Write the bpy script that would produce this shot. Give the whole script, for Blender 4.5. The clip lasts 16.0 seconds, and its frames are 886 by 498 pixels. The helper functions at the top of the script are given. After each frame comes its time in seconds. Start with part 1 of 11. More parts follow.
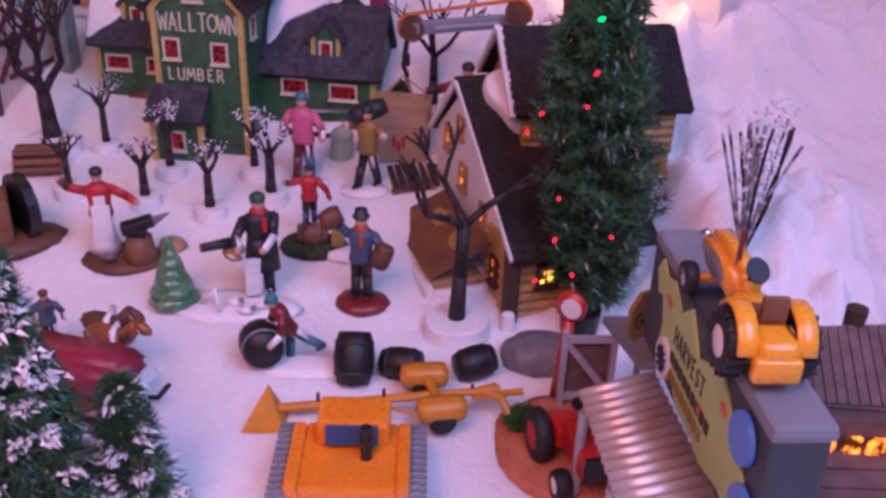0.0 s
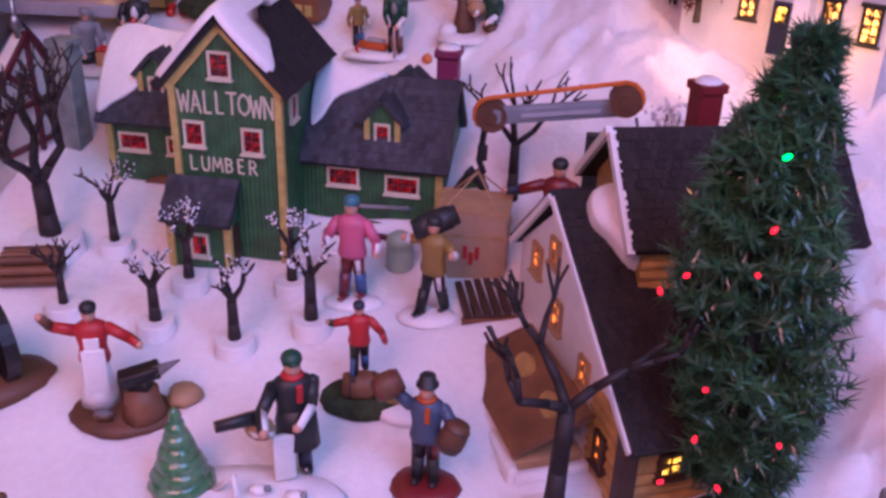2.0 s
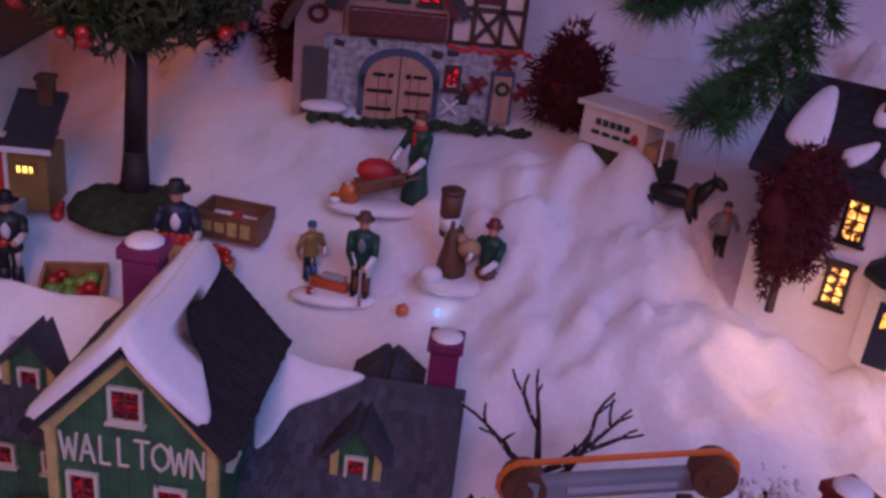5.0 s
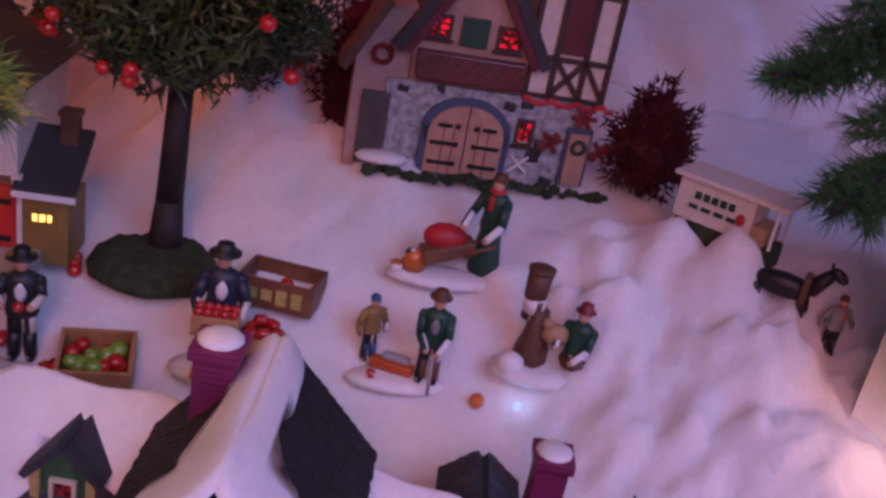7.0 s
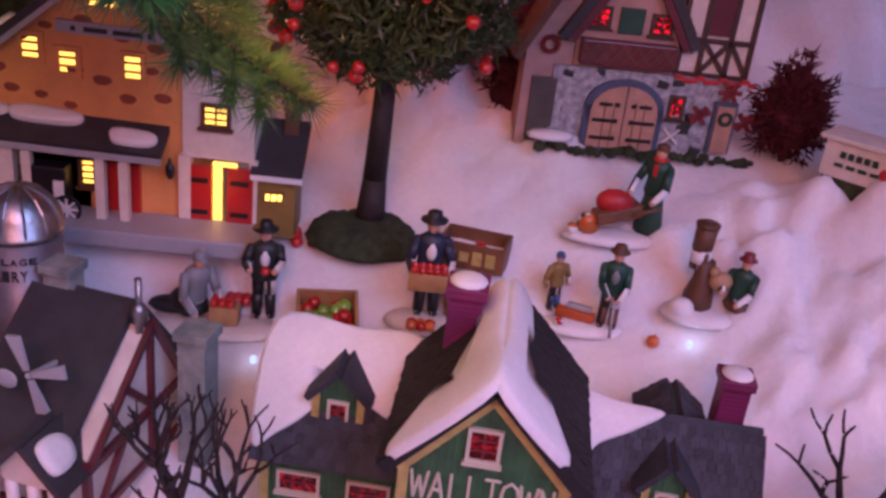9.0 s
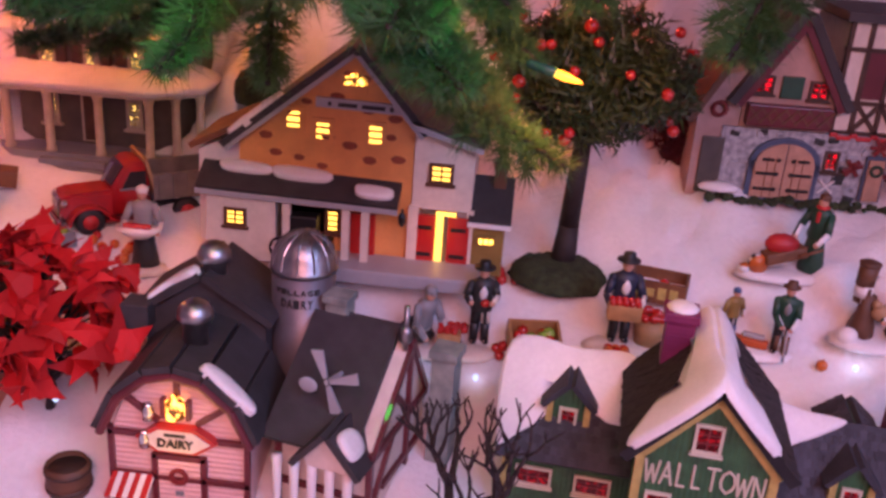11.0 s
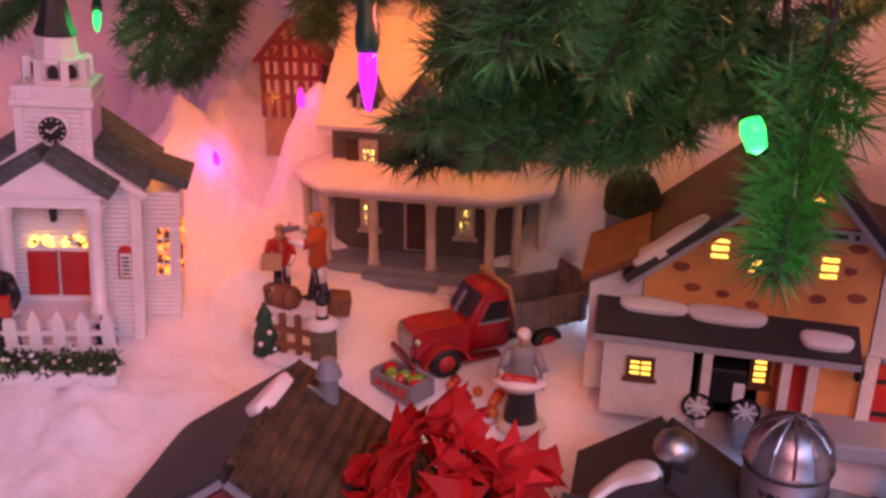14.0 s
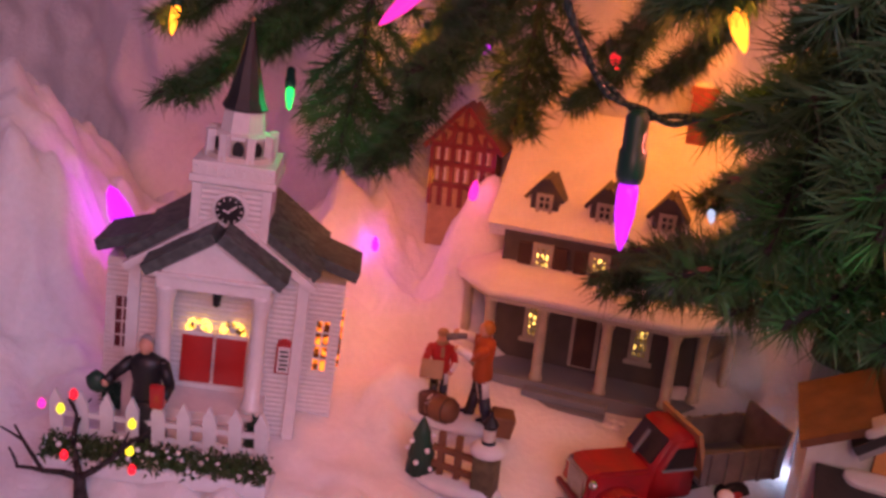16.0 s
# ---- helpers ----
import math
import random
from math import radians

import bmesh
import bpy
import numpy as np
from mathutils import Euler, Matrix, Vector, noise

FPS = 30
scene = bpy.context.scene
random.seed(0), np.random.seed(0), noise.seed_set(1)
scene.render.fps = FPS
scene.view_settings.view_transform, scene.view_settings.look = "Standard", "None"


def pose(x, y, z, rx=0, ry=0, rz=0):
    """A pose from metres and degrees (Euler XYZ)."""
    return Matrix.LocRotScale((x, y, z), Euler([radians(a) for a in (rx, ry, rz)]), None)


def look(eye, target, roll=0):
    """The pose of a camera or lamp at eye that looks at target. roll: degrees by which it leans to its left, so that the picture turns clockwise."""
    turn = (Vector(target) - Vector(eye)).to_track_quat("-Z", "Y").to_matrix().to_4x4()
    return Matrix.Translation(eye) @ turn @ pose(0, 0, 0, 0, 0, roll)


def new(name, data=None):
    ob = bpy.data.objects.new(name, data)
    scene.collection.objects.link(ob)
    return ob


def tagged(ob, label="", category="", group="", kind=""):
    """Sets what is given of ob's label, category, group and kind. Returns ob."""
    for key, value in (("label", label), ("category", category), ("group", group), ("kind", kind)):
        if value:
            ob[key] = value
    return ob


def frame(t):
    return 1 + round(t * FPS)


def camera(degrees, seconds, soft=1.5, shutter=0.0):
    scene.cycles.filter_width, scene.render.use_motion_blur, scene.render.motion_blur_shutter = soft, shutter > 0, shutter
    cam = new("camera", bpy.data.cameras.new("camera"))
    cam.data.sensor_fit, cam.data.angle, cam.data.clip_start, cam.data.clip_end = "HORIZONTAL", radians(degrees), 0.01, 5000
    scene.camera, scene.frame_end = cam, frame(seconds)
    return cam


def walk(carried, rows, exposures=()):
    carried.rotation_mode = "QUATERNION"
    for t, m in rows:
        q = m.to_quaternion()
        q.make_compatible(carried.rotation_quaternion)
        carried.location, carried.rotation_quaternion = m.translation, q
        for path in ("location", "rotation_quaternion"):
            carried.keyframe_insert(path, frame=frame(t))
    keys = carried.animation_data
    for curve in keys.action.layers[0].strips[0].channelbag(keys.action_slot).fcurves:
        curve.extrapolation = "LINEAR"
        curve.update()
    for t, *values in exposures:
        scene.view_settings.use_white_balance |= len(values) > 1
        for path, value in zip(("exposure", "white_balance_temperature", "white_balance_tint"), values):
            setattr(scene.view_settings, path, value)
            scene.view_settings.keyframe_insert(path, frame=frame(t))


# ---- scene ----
cam = camera(49.8, 16.0, soft=3.0)
PATH = [
    (0, (0.07, 0.042, 0.293), (0.059, 1.815, -0.633), 2.1),
    (0.5, (0.065, 0.077, 0.295), (0.046, 1.839, -0.652), 1.6),
    (1, (0.059, 0.111, 0.298), (0.006, 1.867, -0.659), 1.3),
    (1.5, (0.052, 0.143, 0.296), (-0.03, 1.91, -0.637), 1.7),
    (2, (0.047, 0.174, 0.294), (-0.055, 1.954, -0.612), 2.0),
    (2.5, (0.04, 0.201, 0.304), (-0.033, 1.987, -0.592), 3.1),
    (3, (0.039, 0.238, 0.324), (-0.023, 2.023, -0.576), 2.7),
    (3.5, (0.024, 0.269, 0.334), (0.033, 2.081, -0.512), 4.0),
    (4, (0.009, 0.297, 0.34), (0.082, 2.125, -0.468), 5.2),
    (4.5, (0.001, 0.327, 0.347), (0.094, 2.148, -0.474), 5.8),
    (5, (-0.01, 0.355, 0.346), (0.105, 2.173, -0.48), 6.8),
    (5.2, (-0.014, 0.366, 0.345), (0.104, 2.186, -0.476), 7.4),
    (7.3, (-0.084, 0.42, 0.344), (0.153, 2.24, -0.452), 11.0),
    (7.5, (-0.094, 0.419, 0.343), (0.147, 2.23, -0.472), 11.0),
    (8, (-0.107, 0.411, 0.343), (0.086, 2.212, -0.505), 9.9),
    (8.2, (-0.112, 0.404, 0.346), (0.058, 2.2, -0.518), 9.3),
    (10.3, (-0.153, 0.279, 0.356), (-0.196, 2.13, -0.4), 4.9),
    (10.5, (-0.165, 0.275, 0.361), (-0.214, 2.124, -0.399), 5.0),
    (11, (-0.183, 0.273, 0.374), (-0.304, 2.121, -0.382), 4.4),
    (11.5, (-0.213, 0.28, 0.384), (-0.382, 2.128, -0.363), 3.8),
    (12, (-0.245, 0.293, 0.386), (-0.456, 2.136, -0.361), 2.6),
    (12.5, (-0.273, 0.312, 0.381), (-0.545, 2.148, -0.364), 1.4),
    (13, (-0.297, 0.331, 0.38), (-0.626, 2.156, -0.369), 0.3),
    (13.5, (-0.325, 0.351, 0.386), (-0.679, 2.166, -0.375), 0.2),
    (14, (-0.345, 0.376, 0.388), (-0.755, 2.191, -0.344), 0.6),
    (14.5, (-0.363, 0.404, 0.396), (-0.839, 2.209, -0.323), 1.8),
    (15, (-0.401, 0.422, 0.403), (-0.864, 2.235, -0.301), 4.4),
    (15.5, (-0.418, 0.423, 0.401), (-0.915, 2.242, -0.264), 5.5),
    (16, (-0.412, 0.413, 0.396), (-0.994, 2.223, -0.227), 5.2),
]
walk(cam, [(t, look(eye, target, roll)) for t, eye, target, roll in PATH], exposures=[(0, -0.27, 5750, 7), (1, -0.27, 5600, 12), (2.5, -0.15, 5400, 13), (3.3, -0.33, 5300, 13), (4, -0.72, 5200, 13), (5, -1.0, 5100, 13), (8, -0.52, 5650, 13), (10.5, -0.08, 6250, 12), (12.5, 0.0, 6650, 10), (14, -0.16, 6650, 9), (16, -0.56, 6650, 7)])

# ---- light ----
world = bpy.data.worlds.new("room_light")
scene.world = world
world.use_nodes = True
world.node_tree.nodes["Background"].inputs[0].default_value = (0.48, 0.36, 0.72, 1)
world.node_tree.nodes["Background"].inputs[1].default_value = 0.17


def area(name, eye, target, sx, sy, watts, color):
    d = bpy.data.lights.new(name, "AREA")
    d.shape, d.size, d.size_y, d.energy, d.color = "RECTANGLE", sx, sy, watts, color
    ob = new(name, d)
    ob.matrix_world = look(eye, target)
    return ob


def glow(name, p, watts, color, radius=0.006):
    d = bpy.data.lights.new(name, "POINT")
    d.energy, d.color, d.shadow_soft_size = watts, color, radius
    ob = new(name, d)
    ob.location = p
    return ob


# three added fills, out of view: cool right, pink left, warm towards the mill
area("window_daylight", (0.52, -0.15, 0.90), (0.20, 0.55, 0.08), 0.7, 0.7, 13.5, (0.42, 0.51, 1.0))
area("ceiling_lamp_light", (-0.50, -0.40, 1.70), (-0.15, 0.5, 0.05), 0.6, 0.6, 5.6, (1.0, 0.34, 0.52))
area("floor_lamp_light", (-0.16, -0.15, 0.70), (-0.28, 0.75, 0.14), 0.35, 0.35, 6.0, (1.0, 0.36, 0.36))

# ---- materials ----


def mat(name, color, rough=0.6, metal=0.0, var=0.25, scale=60.0, bump=0.15, fine=420.0, sheen=0.0, coat=0.0, wave=None, tone=None, dist=0.0006):
    """Painted or natural surface: colour varies at two scales, with fine relief. wave: (scale, axis) of grooves; tone: second colour."""
    m = bpy.data.materials.new(name)
    m.use_nodes = True
    n, l = m.node_tree.nodes, m.node_tree.links
    b = n["Principled BSDF"]
    co = n.new("ShaderNodeTexCoord")
    big, small = n.new("ShaderNodeTexNoise"), n.new("ShaderNodeTexNoise")
    big.inputs["Scale"].default_value, big.inputs["Detail"].default_value = scale, 5
    small.inputs["Scale"].default_value, small.inputs["Detail"].default_value = fine, 3
    l.new(co.outputs["Object"], big.inputs["Vector"])
    l.new(co.outputs["Object"], small.inputs["Vector"])
    ramp = n.new("ShaderNodeValToRGB")
    dark = tone or tuple(c * (1 - var) for c in color)
    ramp.color_ramp.elements[0].position, ramp.color_ramp.elements[1].position = 0.32, 0.66
    ramp.color_ramp.elements[0].color, ramp.color_ramp.elements[1].color = (*dark, 1), (*color, 1)
    l.new(big.outputs["Fac"], ramp.inputs["Fac"])
    mix = n.new("ShaderNodeMixRGB")
    mix.blend_type = "MULTIPLY"
    mix.inputs["Fac"].default_value = 0.35
    l.new(ramp.outputs["Color"], mix.inputs["Color1"])
    grey = n.new("ShaderNodeValToRGB")
    grey.color_ramp.elements[0].color, grey.color_ramp.elements[1].color = (0.55, 0.55, 0.55, 1), (1, 1, 1, 1)
    l.new(small.outputs["Fac"], grey.inputs["Fac"])
    l.new(grey.outputs["Color"], mix.inputs["Color2"])
    l.new(mix.outputs["Color"], b.inputs["Base Color"])
    bm_ = n.new("ShaderNodeBump")
    bm_.inputs["Strength"].default_value, bm_.inputs["Distance"].default_value = bump, dist
    height = small.outputs["Fac"]
    if wave:
        w = n.new("ShaderNodeTexWave")
        w.bands_direction, w.inputs["Scale"].default_value = wave[1], wave[0]
        w.inputs["Distortion"].default_value, w.inputs["Detail"].default_value = wave[2] if len(wave) > 2 else 0.6, 2
        l.new(co.outputs["Object"], w.inputs["Vector"])
        add = n.new("ShaderNodeMath")
        l.new(w.outputs["Fac"], add.inputs[0])
        l.new(small.outputs["Fac"], add.inputs[1])
        height = add.outputs[0]
    l.new(height, bm_.inputs["Height"])
    l.new(bm_.outputs["Normal"], b.inputs["Normal"])
    r = n.new("ShaderNodeMapRange")
    r.inputs["To Min"].default_value, r.inputs["To Max"].default_value = max(rough - 0.1, 0.03), min(rough + 0.12, 1)
    l.new(small.outputs["Fac"], r.inputs["Value"])
    l.new(r.outputs["Result"], b.inputs["Roughness"])
    b.inputs["Metallic"].default_value = metal
    b.inputs["Sheen Weight"].default_value = sheen
    b.inputs["Coat Weight"].default_value = coat
    return m


def lamp_mat(name, color, strength, spots=0.0, low=0.45):
    """A lit pane or bulb; spots makes the light behind the pane uneven."""
    m = bpy.data.materials.new(name)
    m.use_nodes = True
    n, l = m.node_tree.nodes, m.node_tree.links
    b = n["Principled BSDF"]
    b.inputs["Base Color"].default_value = (*[c * 0.06 for c in color], 1)
    b.inputs["Roughness"].default_value = 0.25
    b.inputs["Emission Color"].default_value = (*color, 1)
    b.inputs["Emission Strength"].default_value = strength
    if spots:
        co, no, mr = n.new("ShaderNodeTexCoord"), n.new("ShaderNodeTexNoise"), n.new("ShaderNodeMapRange")
        no.inputs["Scale"].default_value = spots
        l.new(co.outputs["Object"], no.inputs["Vector"])
        l.new(no.outputs["Fac"], mr.inputs["Value"])
        mr.inputs["From Min"].default_value, mr.inputs["From Max"].default_value = low, low + 0.14
        mr.inputs["To Min"].default_value, mr.inputs["To Max"].default_value = strength * 0.05, strength * 2.4
        l.new(mr.outputs["Result"], b.inputs["Emission Strength"])
    return m


COTTON = mat("cotton_snow", (0.86, 0.84, 0.85), 0.95, var=0.08, scale=30, bump=0.5, fine=260, sheen=0.4, dist=0.0022)
cb = COTTON.node_tree.nodes["Principled BSDF"]
cb.inputs["Subsurface Weight"].default_value, cb.inputs["Subsurface Scale"].default_value = 0.8, 0.008
cb.inputs["Subsurface Radius"].default_value = (1.0, 0.9, 0.9)
WALLPAINT = mat("wall_paint", (0.72, 0.72, 0.76), 0.8, var=0.06, scale=4, fine=90)
FLOORWOOD = mat("floor_wood", (0.30, 0.17, 0.09), 0.5, var=0.4, scale=6, wave=(6, "X", 3))
SNOWP = mat("painted_snow", (0.83, 0.81, 0.82), 0.55, var=0.08, scale=90, bump=0.3, fine=500)
GREEN = mat("green_boards", (0.042, 0.135, 0.052), 0.5, var=0.45, scale=120, bump=0.5, wave=(130, "X", 0.8), coat=0.1)
YELLOWTRIM = mat("straw_yellow_trim", (0.52, 0.42, 0.13), 0.5, var=0.3, scale=200)
SLATE = mat("slate_blue_shingle", (0.045, 0.048, 0.062), 0.7, var=0.35, scale=90, bump=0.8, fine=600, dist=0.001)
BROWNROOF = mat("dark_brown_shingle", (0.021, 0.015, 0.014), 0.75, var=0.45, scale=160, bump=0.9, fine=500, dist=0.0012)
BLACKROOF = mat("black_roof", (0.046, 0.043, 0.047), 0.65, var=0.35, scale=90, bump=0.5)
NIGHTROOF = mat("coal_black_shingle", (0.014, 0.013, 0.015), 0.7, var=0.35, scale=120, bump=0.6)
LETTER = mat("cream_lettering", (0.66, 0.62, 0.46), 0.55, var=0.15)
BLACKPAINT = mat("black_paint", (0.012, 0.012, 0.014), 0.45, var=0.3)
WHITEP = mat("white_porcelain", (0.80, 0.77, 0.76), 0.38, var=0.08, scale=120, bump=0.2, coat=0.2)
SIDING = mat("white_clapboard", (0.80, 0.77, 0.76), 0.4, var=0.08, scale=120, bump=0.7, wave=(110, "Z", 0.1), coat=0.2)
CREAMWALL = mat("cream_wall", (0.74, 0.66, 0.58), 0.5, var=0.12, scale=150)
MAROON = mat("maroon_timber", (0.13, 0.018, 0.028), 0.45, var=0.3, coat=0.2)
BRICKRED = mat("red_brick", (0.26, 0.05, 0.045), 0.6, var=0.4, scale=240, bump=0.6, wave=(160, "Z", 0.4))
REDPAINT = mat("red_paint", (0.50, 0.022, 0.022), 0.35, var=0.2, coat=0.3)
WORNRED = mat("worn_red_paint", (0.40, 0.006, 0.014), 0.5, tone=(0.26, 0.015, 0.022), scale=110, bump=0.3)
DARKRED = mat("dark_red_paint", (0.20, 0.018, 0.022), 0.4, var=0.3, coat=0.2)
MAGENTA = mat("purple_brick", (0.20, 0.02, 0.09), 0.5, var=0.3, wave=(150, "Z", 0.3))
WOOD = mat("brown_wood", (0.22, 0.095, 0.045), 0.55, var=0.4, scale=80, wave=(70, "X", 3))
TAN = mat("tan_wood", (0.44, 0.27, 0.14), 0.55, var=0.25, scale=110, wave=(60, "Z", 2))
DARKWOOD = mat("dark_wood", (0.07, 0.035, 0.022), 0.6, var=0.4, scale=100)
LOG = mat("golden_log", (0.50, 0.29, 0.085), 0.45, var=0.35, scale=120, wave=(30, "X", 4), coat=0.2)
STUCCO = mat("ochre_stucco", (0.78, 0.35, 0.11), 0.55, var=0.2, scale=60, bump=0.4)
SPOT = mat("exposed_brick_patch", (0.30, 0.075, 0.035), 0.6, var=0.3, wave=(220, "Z", 0.3))
PINKBRICK = mat("rose_brick", (0.58, 0.22, 0.15), 0.55, var=0.2, scale=90, wave=(150, "Z", 0.3))
GREYSTONE = mat("grey_stone", (0.19, 0.185, 0.20), 0.65, var=0.4, scale=140, bump=0.6)
PALESTONE = mat("pale_rubble_stone", (0.46, 0.47, 0.50), 0.7, tone=(0.17, 0.18, 0.20), scale=260, bump=0.6)
ROSEPLASTER = mat("rose_plaster", (0.46, 0.29, 0.25), 0.65, var=0.2, scale=120)
ROSEWOOD = mat("rosy_tan_planks", (0.50, 0.29, 0.20), 0.55, var=0.22, scale=150, wave=(75, "X", 0.6))
GREYPAINT = mat("grey_paint", (0.22, 0.235, 0.26), 0.45, var=0.15)
LIGHTGREY = mat("light_grey_paint", (0.38, 0.39, 0.42), 0.45, var=0.12)
SILVER = mat("silver_metal", (0.72, 0.72, 0.74), 0.22, metal=1.0, var=0.12, scale=90, bump=0.1)
GALVANISED = mat("dull_galvanised_metal", (0.50, 0.50, 0.52), 0.38, metal=1.0, tone=(0.20, 0.19, 0.19), scale=70, bump=0.25)
# white boards of the dairy, the pink light on them put into the colour
PINKLITBOARD = mat("pink_clapboard", (0.80, 0.50, 0.49), 0.4, var=0.1, scale=120, bump=0.7, wave=(110, "Z", 0.1), coat=0.2)
PORCHWALL = mat("dark_olive_wall", (0.085, 0.078, 0.066), 0.55, var=0.25, scale=120)
BEDGREY = mat("scuffed_brown_grey_steel", (0.20, 0.18, 0.17), 0.5, var=0.35, scale=120)
COLUMNTAN = mat("weathered_tan_column", (0.50, 0.44, 0.33), 0.5, var=0.2, scale=150)
SILOGREY = mat("dull_silo_metal", (0.20, 0.19, 0.21), 0.45, metal=0.5, var=0.25, scale=60, bump=0.2)
PORCHTRIM = mat("weathered_trim", (0.46, 0.43, 0.36), 0.5, var=0.2, scale=150)
TINROOF = mat("corrugated_tin", (0.72, 0.68, 0.67), 0.36, metal=0.45, tone=(0.50, 0.36, 0.30), scale=45, bump=0.2)
ORANGE = mat("orange_enamel", (0.85, 0.25, 0.015), 0.28, var=0.12, scale=60, bump=0.05, coat=0.4)
TRACTORYELLOW = mat("yellow_orange_enamel", (0.92, 0.38, 0.018), 0.28, var=0.12, scale=60, bump=0.05, coat=0.4)
YELLOWPLOW = mat("ochre_enamel", (0.62, 0.25, 0.02), 0.4, var=0.2, scale=90)
RUBBER = mat("black_rubber", (0.014, 0.014, 0.016), 0.6, var=0.3, bump=0.3)
BARRELBLACK = mat("black_barrel", (0.011, 0.010, 0.012), 0.5, var=0.4, scale=160, bump=0.4)
MAPSIGN = mat("pale_green_sign", (0.46, 0.60, 0.20), 0.5, var=0.12)
STACKSTONE = mat("grey_green_stone", (0.30, 0.33, 0.29), 0.7, tone=(0.14, 0.17, 0.17), scale=110, bump=0.7)
BOARDGREY = mat("dark_slate_board", (0.042, 0.052, 0.062), 0.5, var=0.2)
GLASSBLUE = mat("blue_tinted_glass", (0.045, 0.075, 0.16), 0.15, var=0.2, bump=0.05, coat=0.5)
SKYBLUE = mat("sky_blue_paint", (0.10, 0.27, 0.72), 0.4, var=0.12)
ORANGEGRASS = mat("autumn_ground", (0.42, 0.12, 0.05), 0.85, tone=(0.55, 0.20, 0.12), scale=80, bump=0.8, dist=0.002)
GRASS = mat("green_flock", (0.05, 0.16, 0.03), 0.9, var=0.5, scale=160, bump=0.9, dist=0.002)
MOSS = mat("moss_mat", (0.045, 0.065, 0.025), 0.95, var=0.6, scale=180, bump=1.0, dist=0.002)
BARK = mat("dark_bark", (0.028, 0.018, 0.018), 0.7, var=0.5, scale=160, bump=0.7)
NEEDLE = mat("green_needles", (0.045, 0.125, 0.045), 0.4, tone=(0.020, 0.062, 0.028), scale=40, coat=0.5)
NEEDLE2 = mat("spruce_needles", (0.060, 0.150, 0.046), 0.42, tone=(0.026, 0.075, 0.026), scale=30)
LEAFRED = mat("red_maple_leaf", (0.60, 0.003, 0.005), 0.7, tone=(0.40, 0.002, 0.005), scale=50)
leaf_nodes, leaf_links = LEAFRED.node_tree.nodes, LEAFRED.node_tree.links
leaf_info, leaf_range, leaf_mix = leaf_nodes.new("ShaderNodeObjectInfo"), leaf_nodes.new("ShaderNodeMapRange"), leaf_nodes.new("ShaderNodeVectorMath")
leaf_mix.operation = "SCALE"
leaf_range.inputs["To Min"].default_value, leaf_range.inputs["To Max"].default_value = 0.7, 1.25
leaf_links.new(leaf_info.outputs["Random"], leaf_range.inputs["Value"])
leaf_links.new(leaf_nodes["Principled BSDF"].inputs["Base Color"].links[0].from_socket, leaf_mix.inputs[0])
leaf_links.new(leaf_range.outputs["Result"], leaf_mix.inputs["Scale"])
leaf_links.new(leaf_mix.outputs["Vector"], leaf_nodes["Principled BSDF"].inputs["Base Color"])
WINE = mat("wine_red_foliage", (0.095, 0.006, 0.012), 0.85, var=0.5, scale=160, bump=0.8)
ICE = mat("frost_glitter", (0.85, 0.85, 0.9), 0.25, var=0.1, coat=0.5)
SKIN = mat("painted_face", (0.62, 0.33, 0.23), 0.5, var=0.1)
NAVY = mat("navy_coat", (0.020, 0.026, 0.055), 0.5, var=0.35)
BLUE = mat("denim_blue", (0.055, 0.12, 0.28), 0.5, var=0.3)
SLATEBLUE = mat("slate_blue_cloth", (0.07, 0.10, 0.17), 0.5, var=0.3)
CHARCOAL = mat("charcoal_cloth", (0.025, 0.028, 0.028), 0.5, var=0.4)
PINK = mat("pink_shirt", (0.62, 0.13, 0.25), 0.5, var=0.2)
RED = mat("red_cloth", (0.50, 0.025, 0.03), 0.5, var=0.3)
ORANGECLOTH = mat("rust_shirt", (0.48, 0.09, 0.02), 0.5, var=0.3)
FIRGREEN = mat("fir_green_cloth", (0.018, 0.075, 0.045), 0.5, var=0.4)
OCHRE = mat("ochre_cloth", (0.30, 0.19, 0.05), 0.5, var=0.3)
CAPBLUE = mat("teal_cap", (0.05, 0.19, 0.24), 0.5, var=0.2)
HAIR = mat("blond_hair", (0.50, 0.20, 0.03), 0.5, var=0.3)
BROWN = mat("brown_cloth", (0.14, 0.06, 0.03), 0.55, var=0.4)
GREYCLOTH = mat("grey_cloth", (0.28, 0.29, 0.30), 0.5, var=0.3)
APPLE = mat("red_apple", (0.50, 0.018, 0.015), 0.25, var=0.2, coat=0.5)
PUMPKIN = mat("orange_apple", (0.65, 0.16, 0.03), 0.3, var=0.2, coat=0.3)
GREENAPPLE = mat("green_apple", (0.24, 0.40, 0.05), 0.25, var=0.2, coat=0.5)
CRATE = mat("crate_wood", (0.47, 0.25, 0.10), 0.55, var=0.3, scale=140)
CARD = mat("tan_crate_paper", (0.42, 0.28, 0.18), 0.6, var=0.15, scale=70)
CANGREEN = mat("pale_green_can", (0.34, 0.46, 0.36), 0.4, var=0.15)
CORD = mat("green_cable", (0.008, 0.035, 0.028), 0.4, var=0.1)
SOCKET = mat("green_socket", (0.010, 0.060, 0.045), 0.4, var=0.1)
MOSSROOF = mat("grey_green_shingle", (0.095, 0.125, 0.115), 0.6, tone=(0.045, 0.058, 0.055), scale=230, bump=0.6)
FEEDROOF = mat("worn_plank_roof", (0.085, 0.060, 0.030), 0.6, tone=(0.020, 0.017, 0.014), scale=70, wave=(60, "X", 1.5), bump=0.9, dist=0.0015)
